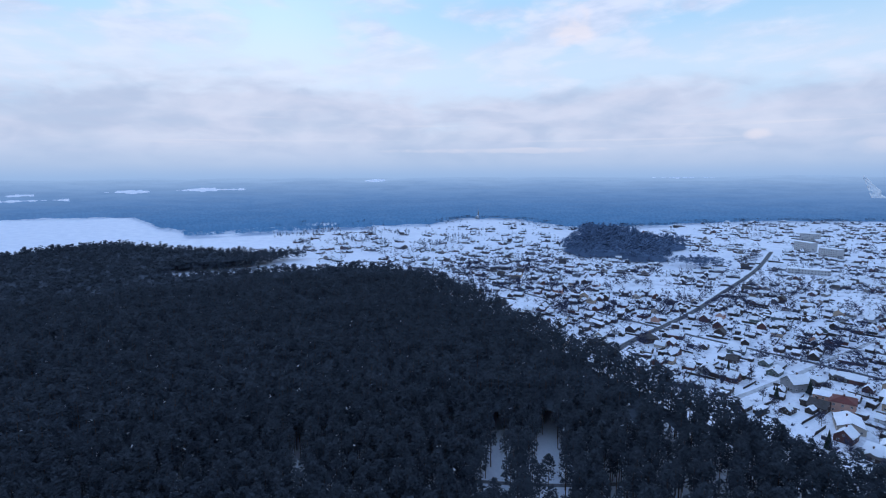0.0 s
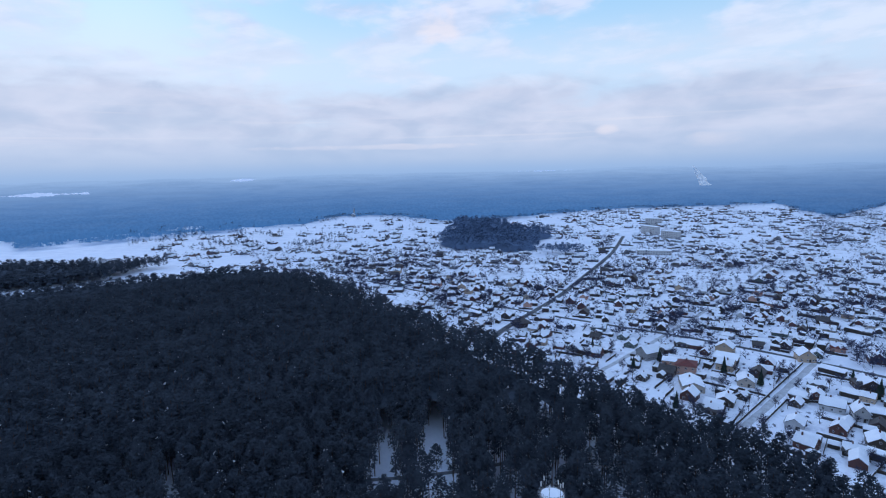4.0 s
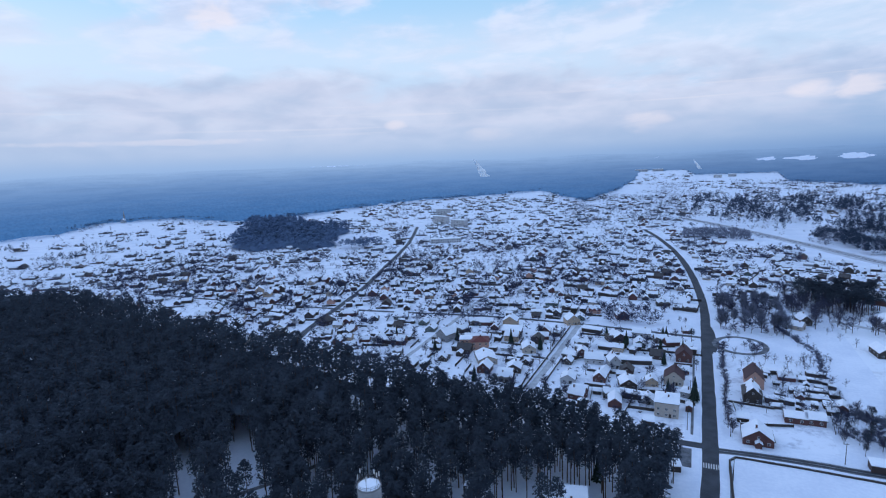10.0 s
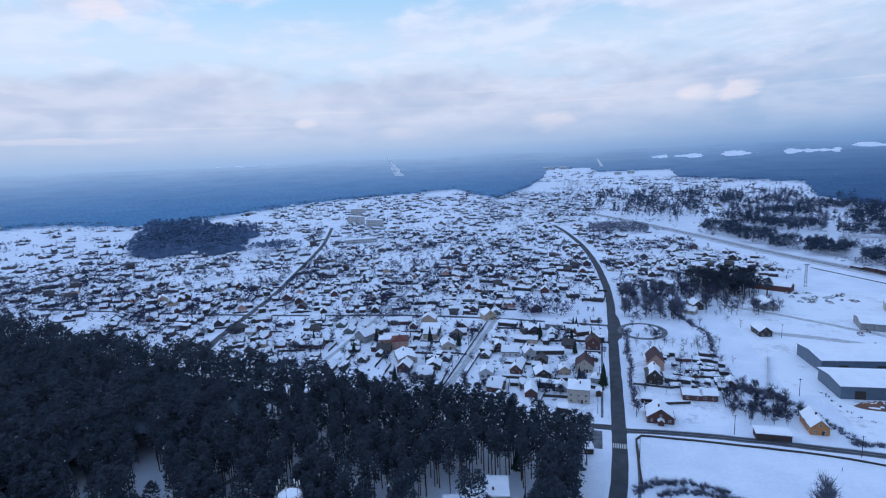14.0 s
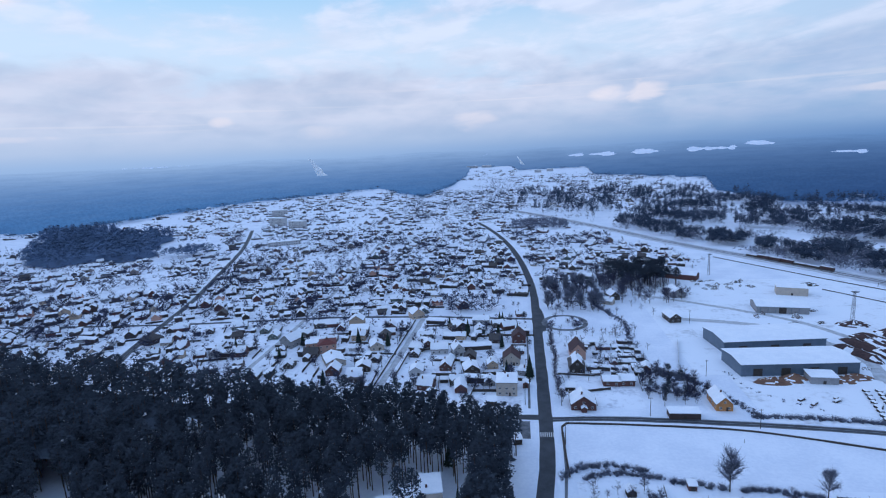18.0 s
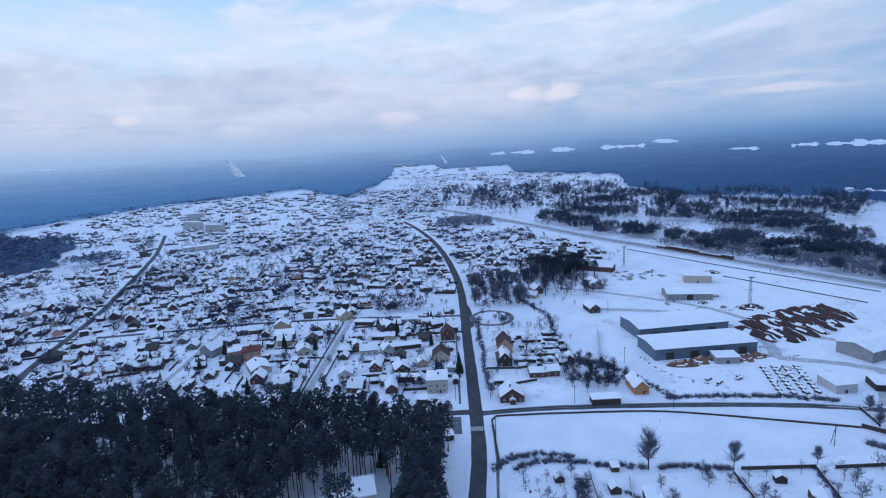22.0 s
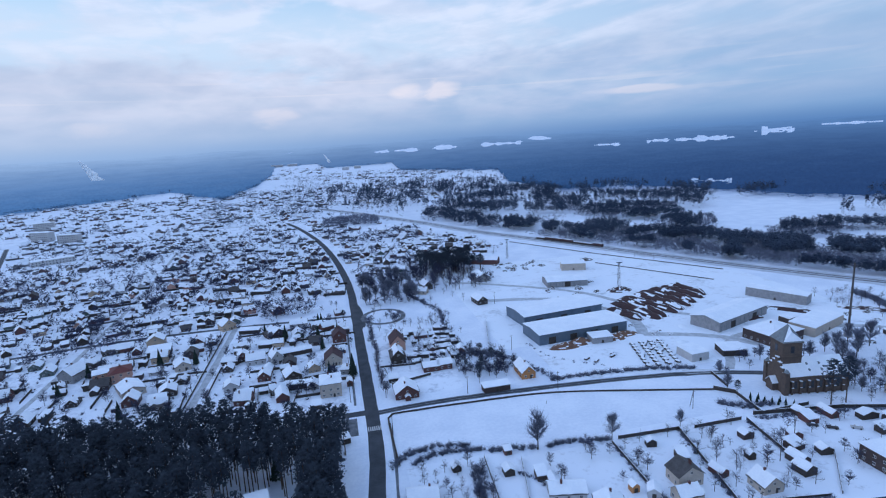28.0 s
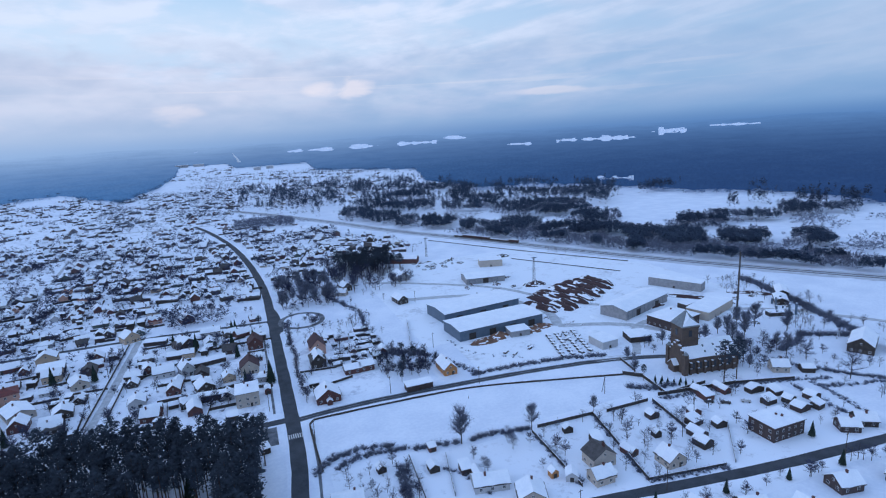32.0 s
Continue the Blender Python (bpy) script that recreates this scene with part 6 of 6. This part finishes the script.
SHEDS = [shed(w, l, 2.4, r, WALLS[m], flat=f, group="garden sheds", label=lab) for w, l, r, m, f, lab in (
    (4, 5, 1.4, "dark", False, "small dark plank shed under deep snow"), (5, 8, 1.6, "plank", False, "weathered plank barn under deep snow"), (4, 10, .7, "dark", True, "long low dark shed under snow"),
    (5, 6, .8, "brown", True, "brown shed with a flat snowy roof"), (6, 9, 2.2, "brick", False, "brick barn with a snowy roof"), (3, 4, .6, "dark", True, "tiny dark hut capped with snow"))]
shed_flat = []
for w, l, r in ((4, 5, 1.4), (5, 8, 1.6), (4, 10, 1.0), (6, 9, 2.2), (4, 7, .9)):
    s0, w0, r0 = Shape(), gable_walls(w, l, 2.4, r), gable_slabs(w, l, 2.4, r, .3, .3, 0, .06, w)
    s0.add(w0.v, w0.f, 0)
    s0.add(r0.v, r0.f, 1)
    shed_flat.append(s0.tris())
shed_spots.sort(key=lambda p: math.hypot(p[0], p[1]))
far_sheds = []
for i, (x, y, turn) in enumerate(shed_spots):
    if i < 225:
        copy_thing(rng.choice(SHEDS), pose(x, y, 0, 0, 0, turn)).matrix_basis = pose(x, y, 0, 0, 0, turn) @ Matrix.Scale(rng.uniform(.8, 1.2), 4)
    else:
        far_sheds.append((rng.randrange(5), x, y, land_at(x, y), radians(turn), rng.uniform(.8, 1.3), 1.0))
plank_run = Shape().box(-9, 9, -.1, .1, 0, 1.5).tris()
scatter("garden_fences", [plank_run], fence_spots, [DARKWOOD], "dark plank fences between snowy gardens", "fences")
scatter("village_sheds", shed_flat, far_sheds, [MIXED_WALLS, ROOF_SNOW], "dark sheds and barns of a far snowy village", "sheds")
for row in range(7):
    for k in range(6):
        x, y = 40 + 6.0 * k + rng.uniform(-1.5, 1.5), 300 + 8.2 * row + rng.uniform(-1.5, 1.5)
        if rng.random() < .82 and off_landmarks(x, y, .5):
            copy_thing(rng.choice(SHEDS), pose(x, y, 0)).matrix_basis = pose(x, y, 0, 0, 0, rng.choice([0, 90, 90]) + rng.gauss(0, 5)) @ Matrix.Scale(rng.uniform(.6, .95), 4)
# templates stand far below the ground and are taken away
for root in [k[0] for k in KINDS] + [k[1] for k in KINDS] + SHEDS:
    for o in (*root.children_recursive, root):
        bpy.data.objects.remove(o)

# ---- garden trees, park, scrub ----
tree_spots.sort(key=lambda p: math.hypot(p[0], p[1]))
cheap = []
for i, (x, y) in enumerate(tree_spots):
    if i < 170:
        if rng.random() < .07:
            place(spruce_kinds, x, y, rng.uniform(.6, 1.1), "garden spruces")
        else:
            place(bare_kinds, x, y, rng.uniform(.55, 1.0), "garden trees")
    else:
        cheap.append((rng.randrange(5), x, y, land_at(x, y), rng.uniform(0, 6.28), rng.uniform(.6, 1.2), rng.uniform(.5, 1.1)))
for x, y, s in [(75, 195, 1.1), (107, 192, .8), (140, 193, .5)]:
    place(tall_kinds, x, y, s, "", "tall leafless birch at the field's edge")
for x, y, s in [(-16, 392, .9), (-52, 381, .9), (-38, 372, 1.0), (-9, 302, .8), (4, 295, 1.35), (-14, 396, .8), (206, 138, .7), (-150, 344, 1.0), (-112, 350, 1.1), (-31, 205, 1.1), (-24, 176, 1.0), (-20, 180, 1.0)]:
    place(spruce_kinds, x, y, s, "garden spruces")
for i in range(15):
    place(spruce_kinds, 183.6 + 15.9 * (i % 8) / 7 + 2.2 * (i // 8) + rng.uniform(-.4, .4), 202.6 - 12.4 * (i % 8) / 7 + 2.2 * (i // 8) + rng.uniform(-.4, .4), rng.uniform(.24, .36), "churchyard conifers", "dark clipped conifer in the churchyard")
place(bare_kinds, 270, 165, 1.7, "", "broad leafless old tree beside a snowy lane")
for x, y, sz in ((273, 190, 1.2), (262, 203, 1.1), (254, 208, 1.0), (268, 212, 1.2), (292, 170, .7)):
    place(bare_kinds, x, y, sz, "churchyard trees", "leafless tree beside the churchyard lane")
for i in range(16):
    place(bare_kinds if i % 3 else spruce_kinds, 118 + i * 9 + rng.uniform(-2, 2), 129 - .17 * i * 9 * .55 + rng.uniform(-3, 1), rng.uniform(.45, .8), "roadside trees", "dark tree beside the village road")
for i in range(34):
    place(tall_kinds, rng.uniform(20, 62), rng.choice([428, 436, 446, 460, 476, 492]) + rng.uniform(-2, 2), rng.uniform(.7, .95), "park trees", "tall leafless park tree by the road")
for i in range(30):
    place(bare_kinds, 19 + rng.uniform(-1.2, 1.2), 264 + i * 4.1 + rng.uniform(-3, 3), rng.uniform(.5, .9), "roadside trees", "leafless roadside tree in ploughed snow")
for i in range(16):
    place(bare_kinds, rng.uniform(-66, -2), rng.uniform(412, 470), rng.uniform(.5, .9), "park trees", "leafless young tree on open snow")
for x0, x1, y0, y1, n in [(62, 94, 264, 306, 22), (24, 50, 160, 196, 9), (75, 104, 165, 190, 8), (108, 160, 143, 188, 10), (170, 215, 140, 185, 7), (188, 260, 226, 245, 8), (226, 262, 190, 225, 9), (20, 42, 375, 410, 8), (255, 330, 180, 220, 9), (38, 66, 296, 340, 7)]:
    for _ in range(n):
        x, y = rng.uniform(x0, x1), rng.uniform(y0, y1)
        if all((x - a) ** 2 + (y - b) ** 2 > r * r for a, b, r in HOUSES):
            place(bare_kinds, x, y, rng.uniform(.5, .9), "garden trees")
for x, y, s in [(84, 290, .36), (88, 284, .3), (74, 277, .36), (80, 300, .32), (71, 270, .34), (66, 280, .3), (64, 290, .3), (77, 286, .3), (69, 263, .26), (82, 276, .26), (-3, 240, .5), (2, 392, .42), (5, 340, .3)]:
    o = place(pine_kinds, x, y, s, "", "round dark young pine in a garden")
    o.scale = (s * 1.6, s * 1.6, s)
for x, y, s in [(214.4, 189.2, 1.0), (222.3, 188.9, 1.02), (181, 208, .4)]:
    o = place(pine_kinds, x, y, s, "", "dark rounded pine beside the church")
    o.scale = (s * 1.3, s * 1.3, s)
for x, y, s in [(243, 203, .8), (250, 212, .75), (238, 195, .5), (256, 222, .95), (262, 231, .9), (270, 226, 1.0), (278, 232, .9), (290, 236, 1.0), (246, 232, .7), (182, 216, .6), (190, 232, .5), (266, 196, .9), (270, 205, .7), (300, 222, .9), (222, 240, .6), (262, 238, .7), (284, 244, .8)]:
    place(tall_kinds, x, y, s, "churchyard trees", "tall leafless tree near the church")
for i in range(84):
    x, y = rng.uniform(80, 142), rng.uniform(492, 556)
    if not off_landmarks(x, y, -2):
        continue
    o = place(pine_kinds, x, y, rng.uniform(.6, .78), "pine grove", "broad dark pine of a small grove")
    o.scale = (o.scale[0] * 1.95, o.scale[1] * 1.95, o.scale[2])
scatter("garden_trees", bare_cheap, cheap, [TWIGS, BARK], "leafless garden trees between far houses", "trees")
scatter("garden_shrubs", bush_t, [(rng.randrange(5), x, y, land_at(x, y), rng.uniform(0, 6.28), rng.uniform(.5, 1.2), rng.uniform(.4, 1)) for x, y in shrub_spots], [TWIGS], "dark leafless shrubs in snowy gardens", "shrubs")
bare_full = [bare_shape(130 + k, 13, 13, h=9).tris() for k in range(3)] + [bare_shape(140 + k, 22, 20, h=15, slim=.8).tris() for k in range(2)]
bulk = []
for x0, x1, y0, y1, n, tall in [(20, 60, 450, 515, 22, 1), (62, 94, 266, 308, 60, 0), (62, 78, 308, 415, 22, 0), (24, 72, 290, 372, 75, 0), (70, 136, 442, 560, 120, 1), (20, 100, 410, 470, 30, 0), (226, 275, 188, 228, 25, 0), (300, 350, 180, 250, 60, 0), (330, 375, 240, 320, 60, 0), (108, 160, 143, 188, 20, 0), (24, 50, 160, 196, 25, 0), (170, 240, 118, 130, 20, 0), (104, 240, 140, 190, 45, 0), (240, 330, 120, 215, 40, 0), (80, 170, 118, 130, 20, 0)]:
    for _ in range(n):
        x, y = rng.uniform(x0, x1), rng.uniform(y0, y1)
        if all((x - a) ** 2 + (y - b) ** 2 > r * r for a, b, r in HOUSES) and not near_street(x, y, 1):
            s0 = rng.uniform(.65, .95) if tall else rng.uniform(.45, .85)
            bulk.append((rng.choice([3, 4]) if tall else rng.randrange(3), x, y, 0, rng.uniform(0, 6.28), s0, s0))
scatter("leafless_trees", bare_full, bulk, [TWIGS, BARK], "leafless trees of the park and gardens", "trees")
# ragged edge of the far woods and clumps of trees between the far houses
edge_trees, clumps = [], []
edge_t = [pine_shape(170 + k, 14, False).tris() for k in range(4)]
for _ in range(11000):
    b = rng.uniform(-99, 60)
    d = lerp(b, WOODS_FROM) + rng.gauss(0, 34)
    x, y = d * math.sin(radians(b)), d * math.cos(radians(b))
    if d < 2900 and (n2(x, y, 45, 41) + .5 * n2(x, y, 18, 42) > -.25 or b > 5):
        edge_trees.append((rng.randrange(4), x, y, land_at(x, y), rng.uniform(0, 6.28), rng.uniform(1.0, 1.6), rng.uniform(.35, .55)))
# edge trees glow in the same painted haze as the forest behind
scatter("wood_edge", edge_t, edge_trees, [FARWOODS_GLOW, FARWOODS_GLOW, FARWOODS_GLOW], "ragged edge of the far woods with painted glowing haze", "forest")
near_clumps = []
for _ in range(24000):
    b, d = rng.uniform(-74, 9), 420 * (5.0 ** (rng.random() ** .9))
    x, y = d * math.sin(radians(b)), d * math.cos(radians(b))
    k = n2(x, y, 70, 51) + .6 * n2(x, y, 22, 52) + (.12 if -18 < b < -5 and d > 1150 else 0)
    if y > 330 and x < rail_x(y) - 20 and d < far_limit(x, y) and not inside(x, y, GROVE) and density(x, y) != 0.02 and k > (.32 if d > 800 else .13) and not near_street(x, y, 2) and clear_of(x, y, 4.5):
        (clumps if d > 800 else near_clumps).append((rng.randrange(5), x, y, land_at(x, y), rng.uniform(0, 6.28), rng.uniform(.9, 1.4), rng.uniform(.7, 1.25)))
# clumps beyond 800 m take the paler twigs, haze put into colour
scatter("village_clumps", [bare_shape(180 + k, 6, 6, h=8, cheap=True).tris() for k in range(5)], clumps, [RIME_HAZE_TWIGS, BARK], "grey clumps of leafless trees between far houses, paled by painted haze", "trees")
scatter("village_clumps", bare_cheap, near_clumps, [TWIGS, BARK], "grey clumps of leafless trees between gardens", "trees")
# the dark grove behind the village and scrub across the railway
grove, scrub, scrub_pine, scrub_far, grove_far = [], [], [], [], []
for _ in range(2600):
    x, y = rng.uniform(-945, -490), rng.uniform(600, 965)
    if inside(x, y, GROVE):
        grove.append((rng.randrange(4), x, y, 0, rng.uniform(0, 6.28), rng.uniform(1.0, 1.4), rng.uniform(.6, .85)))
for _ in range(60):
    x, y = rng.gauss(-455, 16), rng.gauss(690, 14)
    grove.append((rng.randrange(4), x, y, 0, rng.uniform(0, 6.28), 1.1, .6))
grove_floor = Shape()
for i in range(-106, -53):
    for j in range(66, 108):
        q = [(i * 9.0 + a, j * 9.0 + b) for a, b in ((0, 0), (9, 0), (9, 9), (0, 9))]
        if all(inside(a, b, GROVE) for a, b in q):
            rim = [all(inside(a + u, b + v, GROVE) for u in (-12, 12) for v in (-12, 12)) for a, b in q]
            grove_floor.add([(a, b, (8.0 + 2.5 * n2(a, b, 12) + 1.5 * n2(a, b, 40)) if k else 1.0) for (a, b), k in zip(q, rim)], [(0, 1, 2, 3)])
# the grove's pale blue is distance haze put into its colour
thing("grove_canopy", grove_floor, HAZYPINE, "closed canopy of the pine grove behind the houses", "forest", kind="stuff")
scatter("pine_grove", pine_far, grove, [HAZYPINE, PINE_BARK, ROOF_SNOW], "dense pine grove behind the houses, paled by painted haze", "forest")
scrub_t = [bare_shape(150 + k, 5, 5, h=8, cheap=True).tris() for k in range(5)]
clump_t = [pine_shape(160 + k, 26, False).tris() for k in range(4)]
# bearings and distances of the thickets across the railway
THICKETS = [(9.7, 13, 845, 950), (12, 15.7, 795, 880), (15.2, 17.9, 737, 810), (17.9, 21.4, 722, 800), (22.1, 23.7, 682, 750), (24.3, 30.5, 660, 745), (14.4, 19.3, 915, 1000), (14.1, 18.3, 1096, 1170),
            (15.7, 19.8, 1235, 1320), (14.1, 16.7, 1525, 1860), (23, 26, 870, 1080), (20.8, 23.3, 873, 900), (27.3, 31.4, 1020, 1110), (26.1, 35.3, 800, 940), (31.5, 35.2, 990, 1110), (16.7, 26.1, 1180, 1300), (9.2, 11.9, 1257, 1285)]
THICKETS += [(33.8, 38.7, 725, 810), (39.2, 46.2, 590, 670), (43.5, 48, 705, 775), (46.6, 51.9, 762, 805), (47.2, 51.2, 602, 668), (51.9, 55.5, 800, 895), (53.3, 56.4, 622, 690), (55.1, 58, 845, 905), (30, 40, 640, 700)]


def thicket(b, d, x, y):
    for b0, b1, d0, d1 in THICKETS:
        if b0 - .5 < b < b1 + .5 and d0 - 15 < d < d1 + 10:
            u, v = abs(2 * (b - b0) / (b1 - b0) - 1), abs(2 * (d - d0) / (d1 - d0) - 1)
            if u ** 3 + v ** 3 < 1.0 + 1.1 * n2(x, y, 26, 61):
                return True
    return False


for _ in range(72000):
    b, d = rng.uniform(-2, 60), 470 * (3.2 ** (rng.random() ** 1.15))
    x, y = d * math.sin(radians(b)), d * math.cos(radians(b))
    if y < 60 or x < rail_x(y) + 16 or d > far_limit(x, y) - 18 or inside(x, y, SNOWFIELD):
        continue
    edge = x - rail_x(y)
    belt = 14 + 5 * n2(x, y, 30, 31) < edge < 58 + 26 * n2(x, y, 40, 30) and y < 600 + 40 * n2(x, y, 30, 32)
    if thicket(b, d, x, y) or belt:
        if n2(x, y, 30, 22) > (.18 if belt else -.2):
            scrub_pine.append((rng.randrange(4), x, y, land_at(x, y), rng.uniform(0, 6.28), rng.uniform(.8, 1.2), rng.uniform(.32, .58)))
        else:
            scrub.append((rng.randrange(5), x, y, land_at(x, y), rng.uniform(0, 6.28), rng.uniform(.9, 1.3), rng.uniform(.9, 1.4)))
    elif n2(x, y, 60, 11) + .7 * n2(x, y, 20, 12) > (.24 if d < 850 else .14):
        (scrub if rng.random() < .35 or d < 850 else scrub_pine).append((rng.randrange(5), x, y, land_at(x, y), rng.uniform(0, 6.28), rng.uniform(.8, 1.3), rng.uniform(.5, 1.1)))
for _ in range(700):
    x, y = rng.uniform(-12, 75), rng.uniform(850, 930)
    if x > road_x(y) + 12 and x < rail_x(y) - 20:
        scrub.append((rng.randrange(5), x, y, 0, rng.uniform(0, 6.28), 1.2, 1.1))
for _ in range(7000):
    b, d = rng.uniform(-12, 16), rng.uniform(950, 2300)
    x, y = d * math.sin(radians(b)), d * math.cos(radians(b))
    if d < far_limit(x, y) and n2(x, y, 120, 15) + .4 * n2(x, y, 40, 2) > -.02:
        (scrub if rng.random() < .5 else scrub_far).append((rng.randrange(5), x, y, land_at(x, y), rng.uniform(0, 6.28), 1.3, rng.uniform(.6, 1.1)))
for _ in range(1500):
    b, d = rng.uniform(-76, -56), rng.uniform(900, 1560)
    x, y = d * math.sin(radians(b)), d * math.cos(radians(b))
    if d < far_limit(x, y) and n2(x, y, 90, 25) + .5 * n2(x, y, 30, 2) > .22:
        scrub_pine.append((rng.randrange(4), x, y, 0, rng.uniform(0, 6.28), .9, rng.uniform(.4, .6)))
for _ in range(5200):
    b = rng.uniform(-58, 24)
    d = far_limit(math.sin(radians(b)), math.cos(radians(b))) - abs(rng.gauss(0, 55)) + 10
    x, y = d * math.sin(radians(b)), d * math.cos(radians(b))
    if n2(x, y, 70, 95) + .5 * n2(x, y, 25, 96) > .02:
        scrub_far.append((rng.randrange(5), x, y, land_at(x, y), rng.uniform(0, 6.28), 1.2, 1.0))
# woods between the snowy fields beyond the pine hill
for b0, b1, d0, d1 in LEFT_WOODS:
    for _ in range(420):
        b, d = rng.uniform(b0, b1), rng.uniform(d0, d1)
        x, y = d * math.sin(radians(b)), d * math.cos(radians(b))
        if n2(x, y, 60, 97) > -.25:
            grove_far.append((rng.randrange(4), x, y, land_at(x, y), rng.uniform(0, 6.28), rng.uniform(1.0, 1.4), rng.uniform(.4, .6)))
# these strips take the backdrop's glow and haze colour too
scatter("far_grove", pine_far, grove_far, [FARWOODS_GLOW, FARWOODS_GLOW, FARWOODS_GLOW], "strips of wood between far snowy fields in painted glowing haze", "forest")
scatter("scrub_woods", scrub_t, scrub, [RIME_HAZE_TWIGS, BARK], "leafless scrub and young birches on snow beyond the railway", "scrub")
# thickets and young pines both wear the haze-tinted colour
scatter("far_thickets", edge_t, [(k % 4, x, y, z, a, s * .7, .4) for k, x, y, z, a, s, h in scrub_far], [MIDWOODS, PINE_BARK, ROOF_SNOW], "thickets on far snowy fields, tinted with painted haze", "scrub")
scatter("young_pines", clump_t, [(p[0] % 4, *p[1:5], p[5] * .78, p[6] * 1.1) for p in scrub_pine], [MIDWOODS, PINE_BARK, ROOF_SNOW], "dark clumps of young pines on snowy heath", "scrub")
for root in pine_kinds + bare_kinds + tall_kinds + spruce_kinds:
    for o in (*root.children_recursive, root):
        bpy.data.objects.remove(o)

# ---- far landmarks ----


def block(x, y, turn, w, l, floors, label):
    root = thing("apartment_block", None, [], label, "apartment block", pose(x, y, land_at(x, y), 0, 0, turn), group="apartment blocks")
    h = floors * 2.9 + .6
    part("wall", Shape().box(-w / 2, w / 2, -l / 2, l / 2, 0, h), WALLS["white"], root)
    part("roof_snow", Shape().box(-w / 2 - .2, w / 2 + .2, -l / 2 - .2, l / 2 + .2, h, h + .4), ROOF_SNOW, root)
    for fl in range(floors):
        for i in range(int(w / 3.5)):
            part("window", window_mesh(1.5, 1.5), None, root, at=pose(-w / 2 + 1.75 + i * 3.5, -l / 2, .9 + fl * 2.9))


block(-454, 982, -20, 34, 12, 5, "pale five-storey apartment block with a snowy roof")
block(-392, 926, -10, 30, 12, 5, "pale five-storey apartment block with a snowy roof")
block(-514, 1126, 15, 32, 12, 5, "pale five-storey apartment block with a snowy roof")
block(-346, 762, 28, 46, 12, 2, "long low public building with a snowy roof")
for i, (b, d, w, fl) in enumerate([(-4.7, 3020, 60, 4), (-3.2, 3030, 50, 4), (2.0, 2500, 30, 4), (3.2, 2550, 30, 4)]):
    block(d * math.sin(radians(b)), d * math.cos(radians(b)), -b, w, 14, fl, "distant pale apartment block beside the woods")


def smoke(b, d, w, h, seed):
    """A leaning, ragged column that narrows upwards."""
    s = Shape()
    n, m = 30, 18
    for i in range(n + 1):
        q = i / n
        cx = -.6 * h * q ** 1.15
        for k in range(m):
            a = 2 * math.pi * k / m
            r = w * (.40 * (1 - q) ** .7 + .05) * (1 + .45 * noise.noise((2.2 * math.cos(a), 2.2 * math.sin(a) + seed, q * 7)))
            s.v.append((cx + r * math.cos(a), .6 * r * math.sin(a), h * q + .12 * w * noise.noise((a, q * 6, seed))))
    s.f = [(i * m + k, i * m + (k + 1) % m, (i + 1) * m + (k + 1) % m, (i + 1) * m + k) for i in range(n) for k in range(m)] + [tuple(n * m + k for k in range(m))]
    s.m = [0] * len(s.f)
    x, y = d * math.sin(radians(b)), d * math.cos(radians(b))
    ob = thing("smoke_plume", s, SMOKE, "white smoke plume rising from the far woods", "smoke", pose(x, y, land(d) + 4, 0, 0, -b), kind="stuff")
    for p in ob.data.polygons:
        p.use_smooth = True


smoke(-20.1, 2900, 50, 95, 1)
smoke(.5, 3000, 18, 50, 2)
far_church = thing("distant_church", None, [], "small far church with a slender spire", "church", pose(-1290, 905, 0, 0, 0, 40))
part("nave", gable_walls(9, 16, 6, 4), WALLS["white"], far_church)
part("roof", gable_slabs(9, 16, 6, 4, .4, .3), ROOF_SNOW, far_church)
part("steeple", Shape().cyl(0, 9, 0, 16, 2, 2, 8).cyl(0, 9, 16, 28, 2.2, .1, 8), WALLS["grey"], far_church)
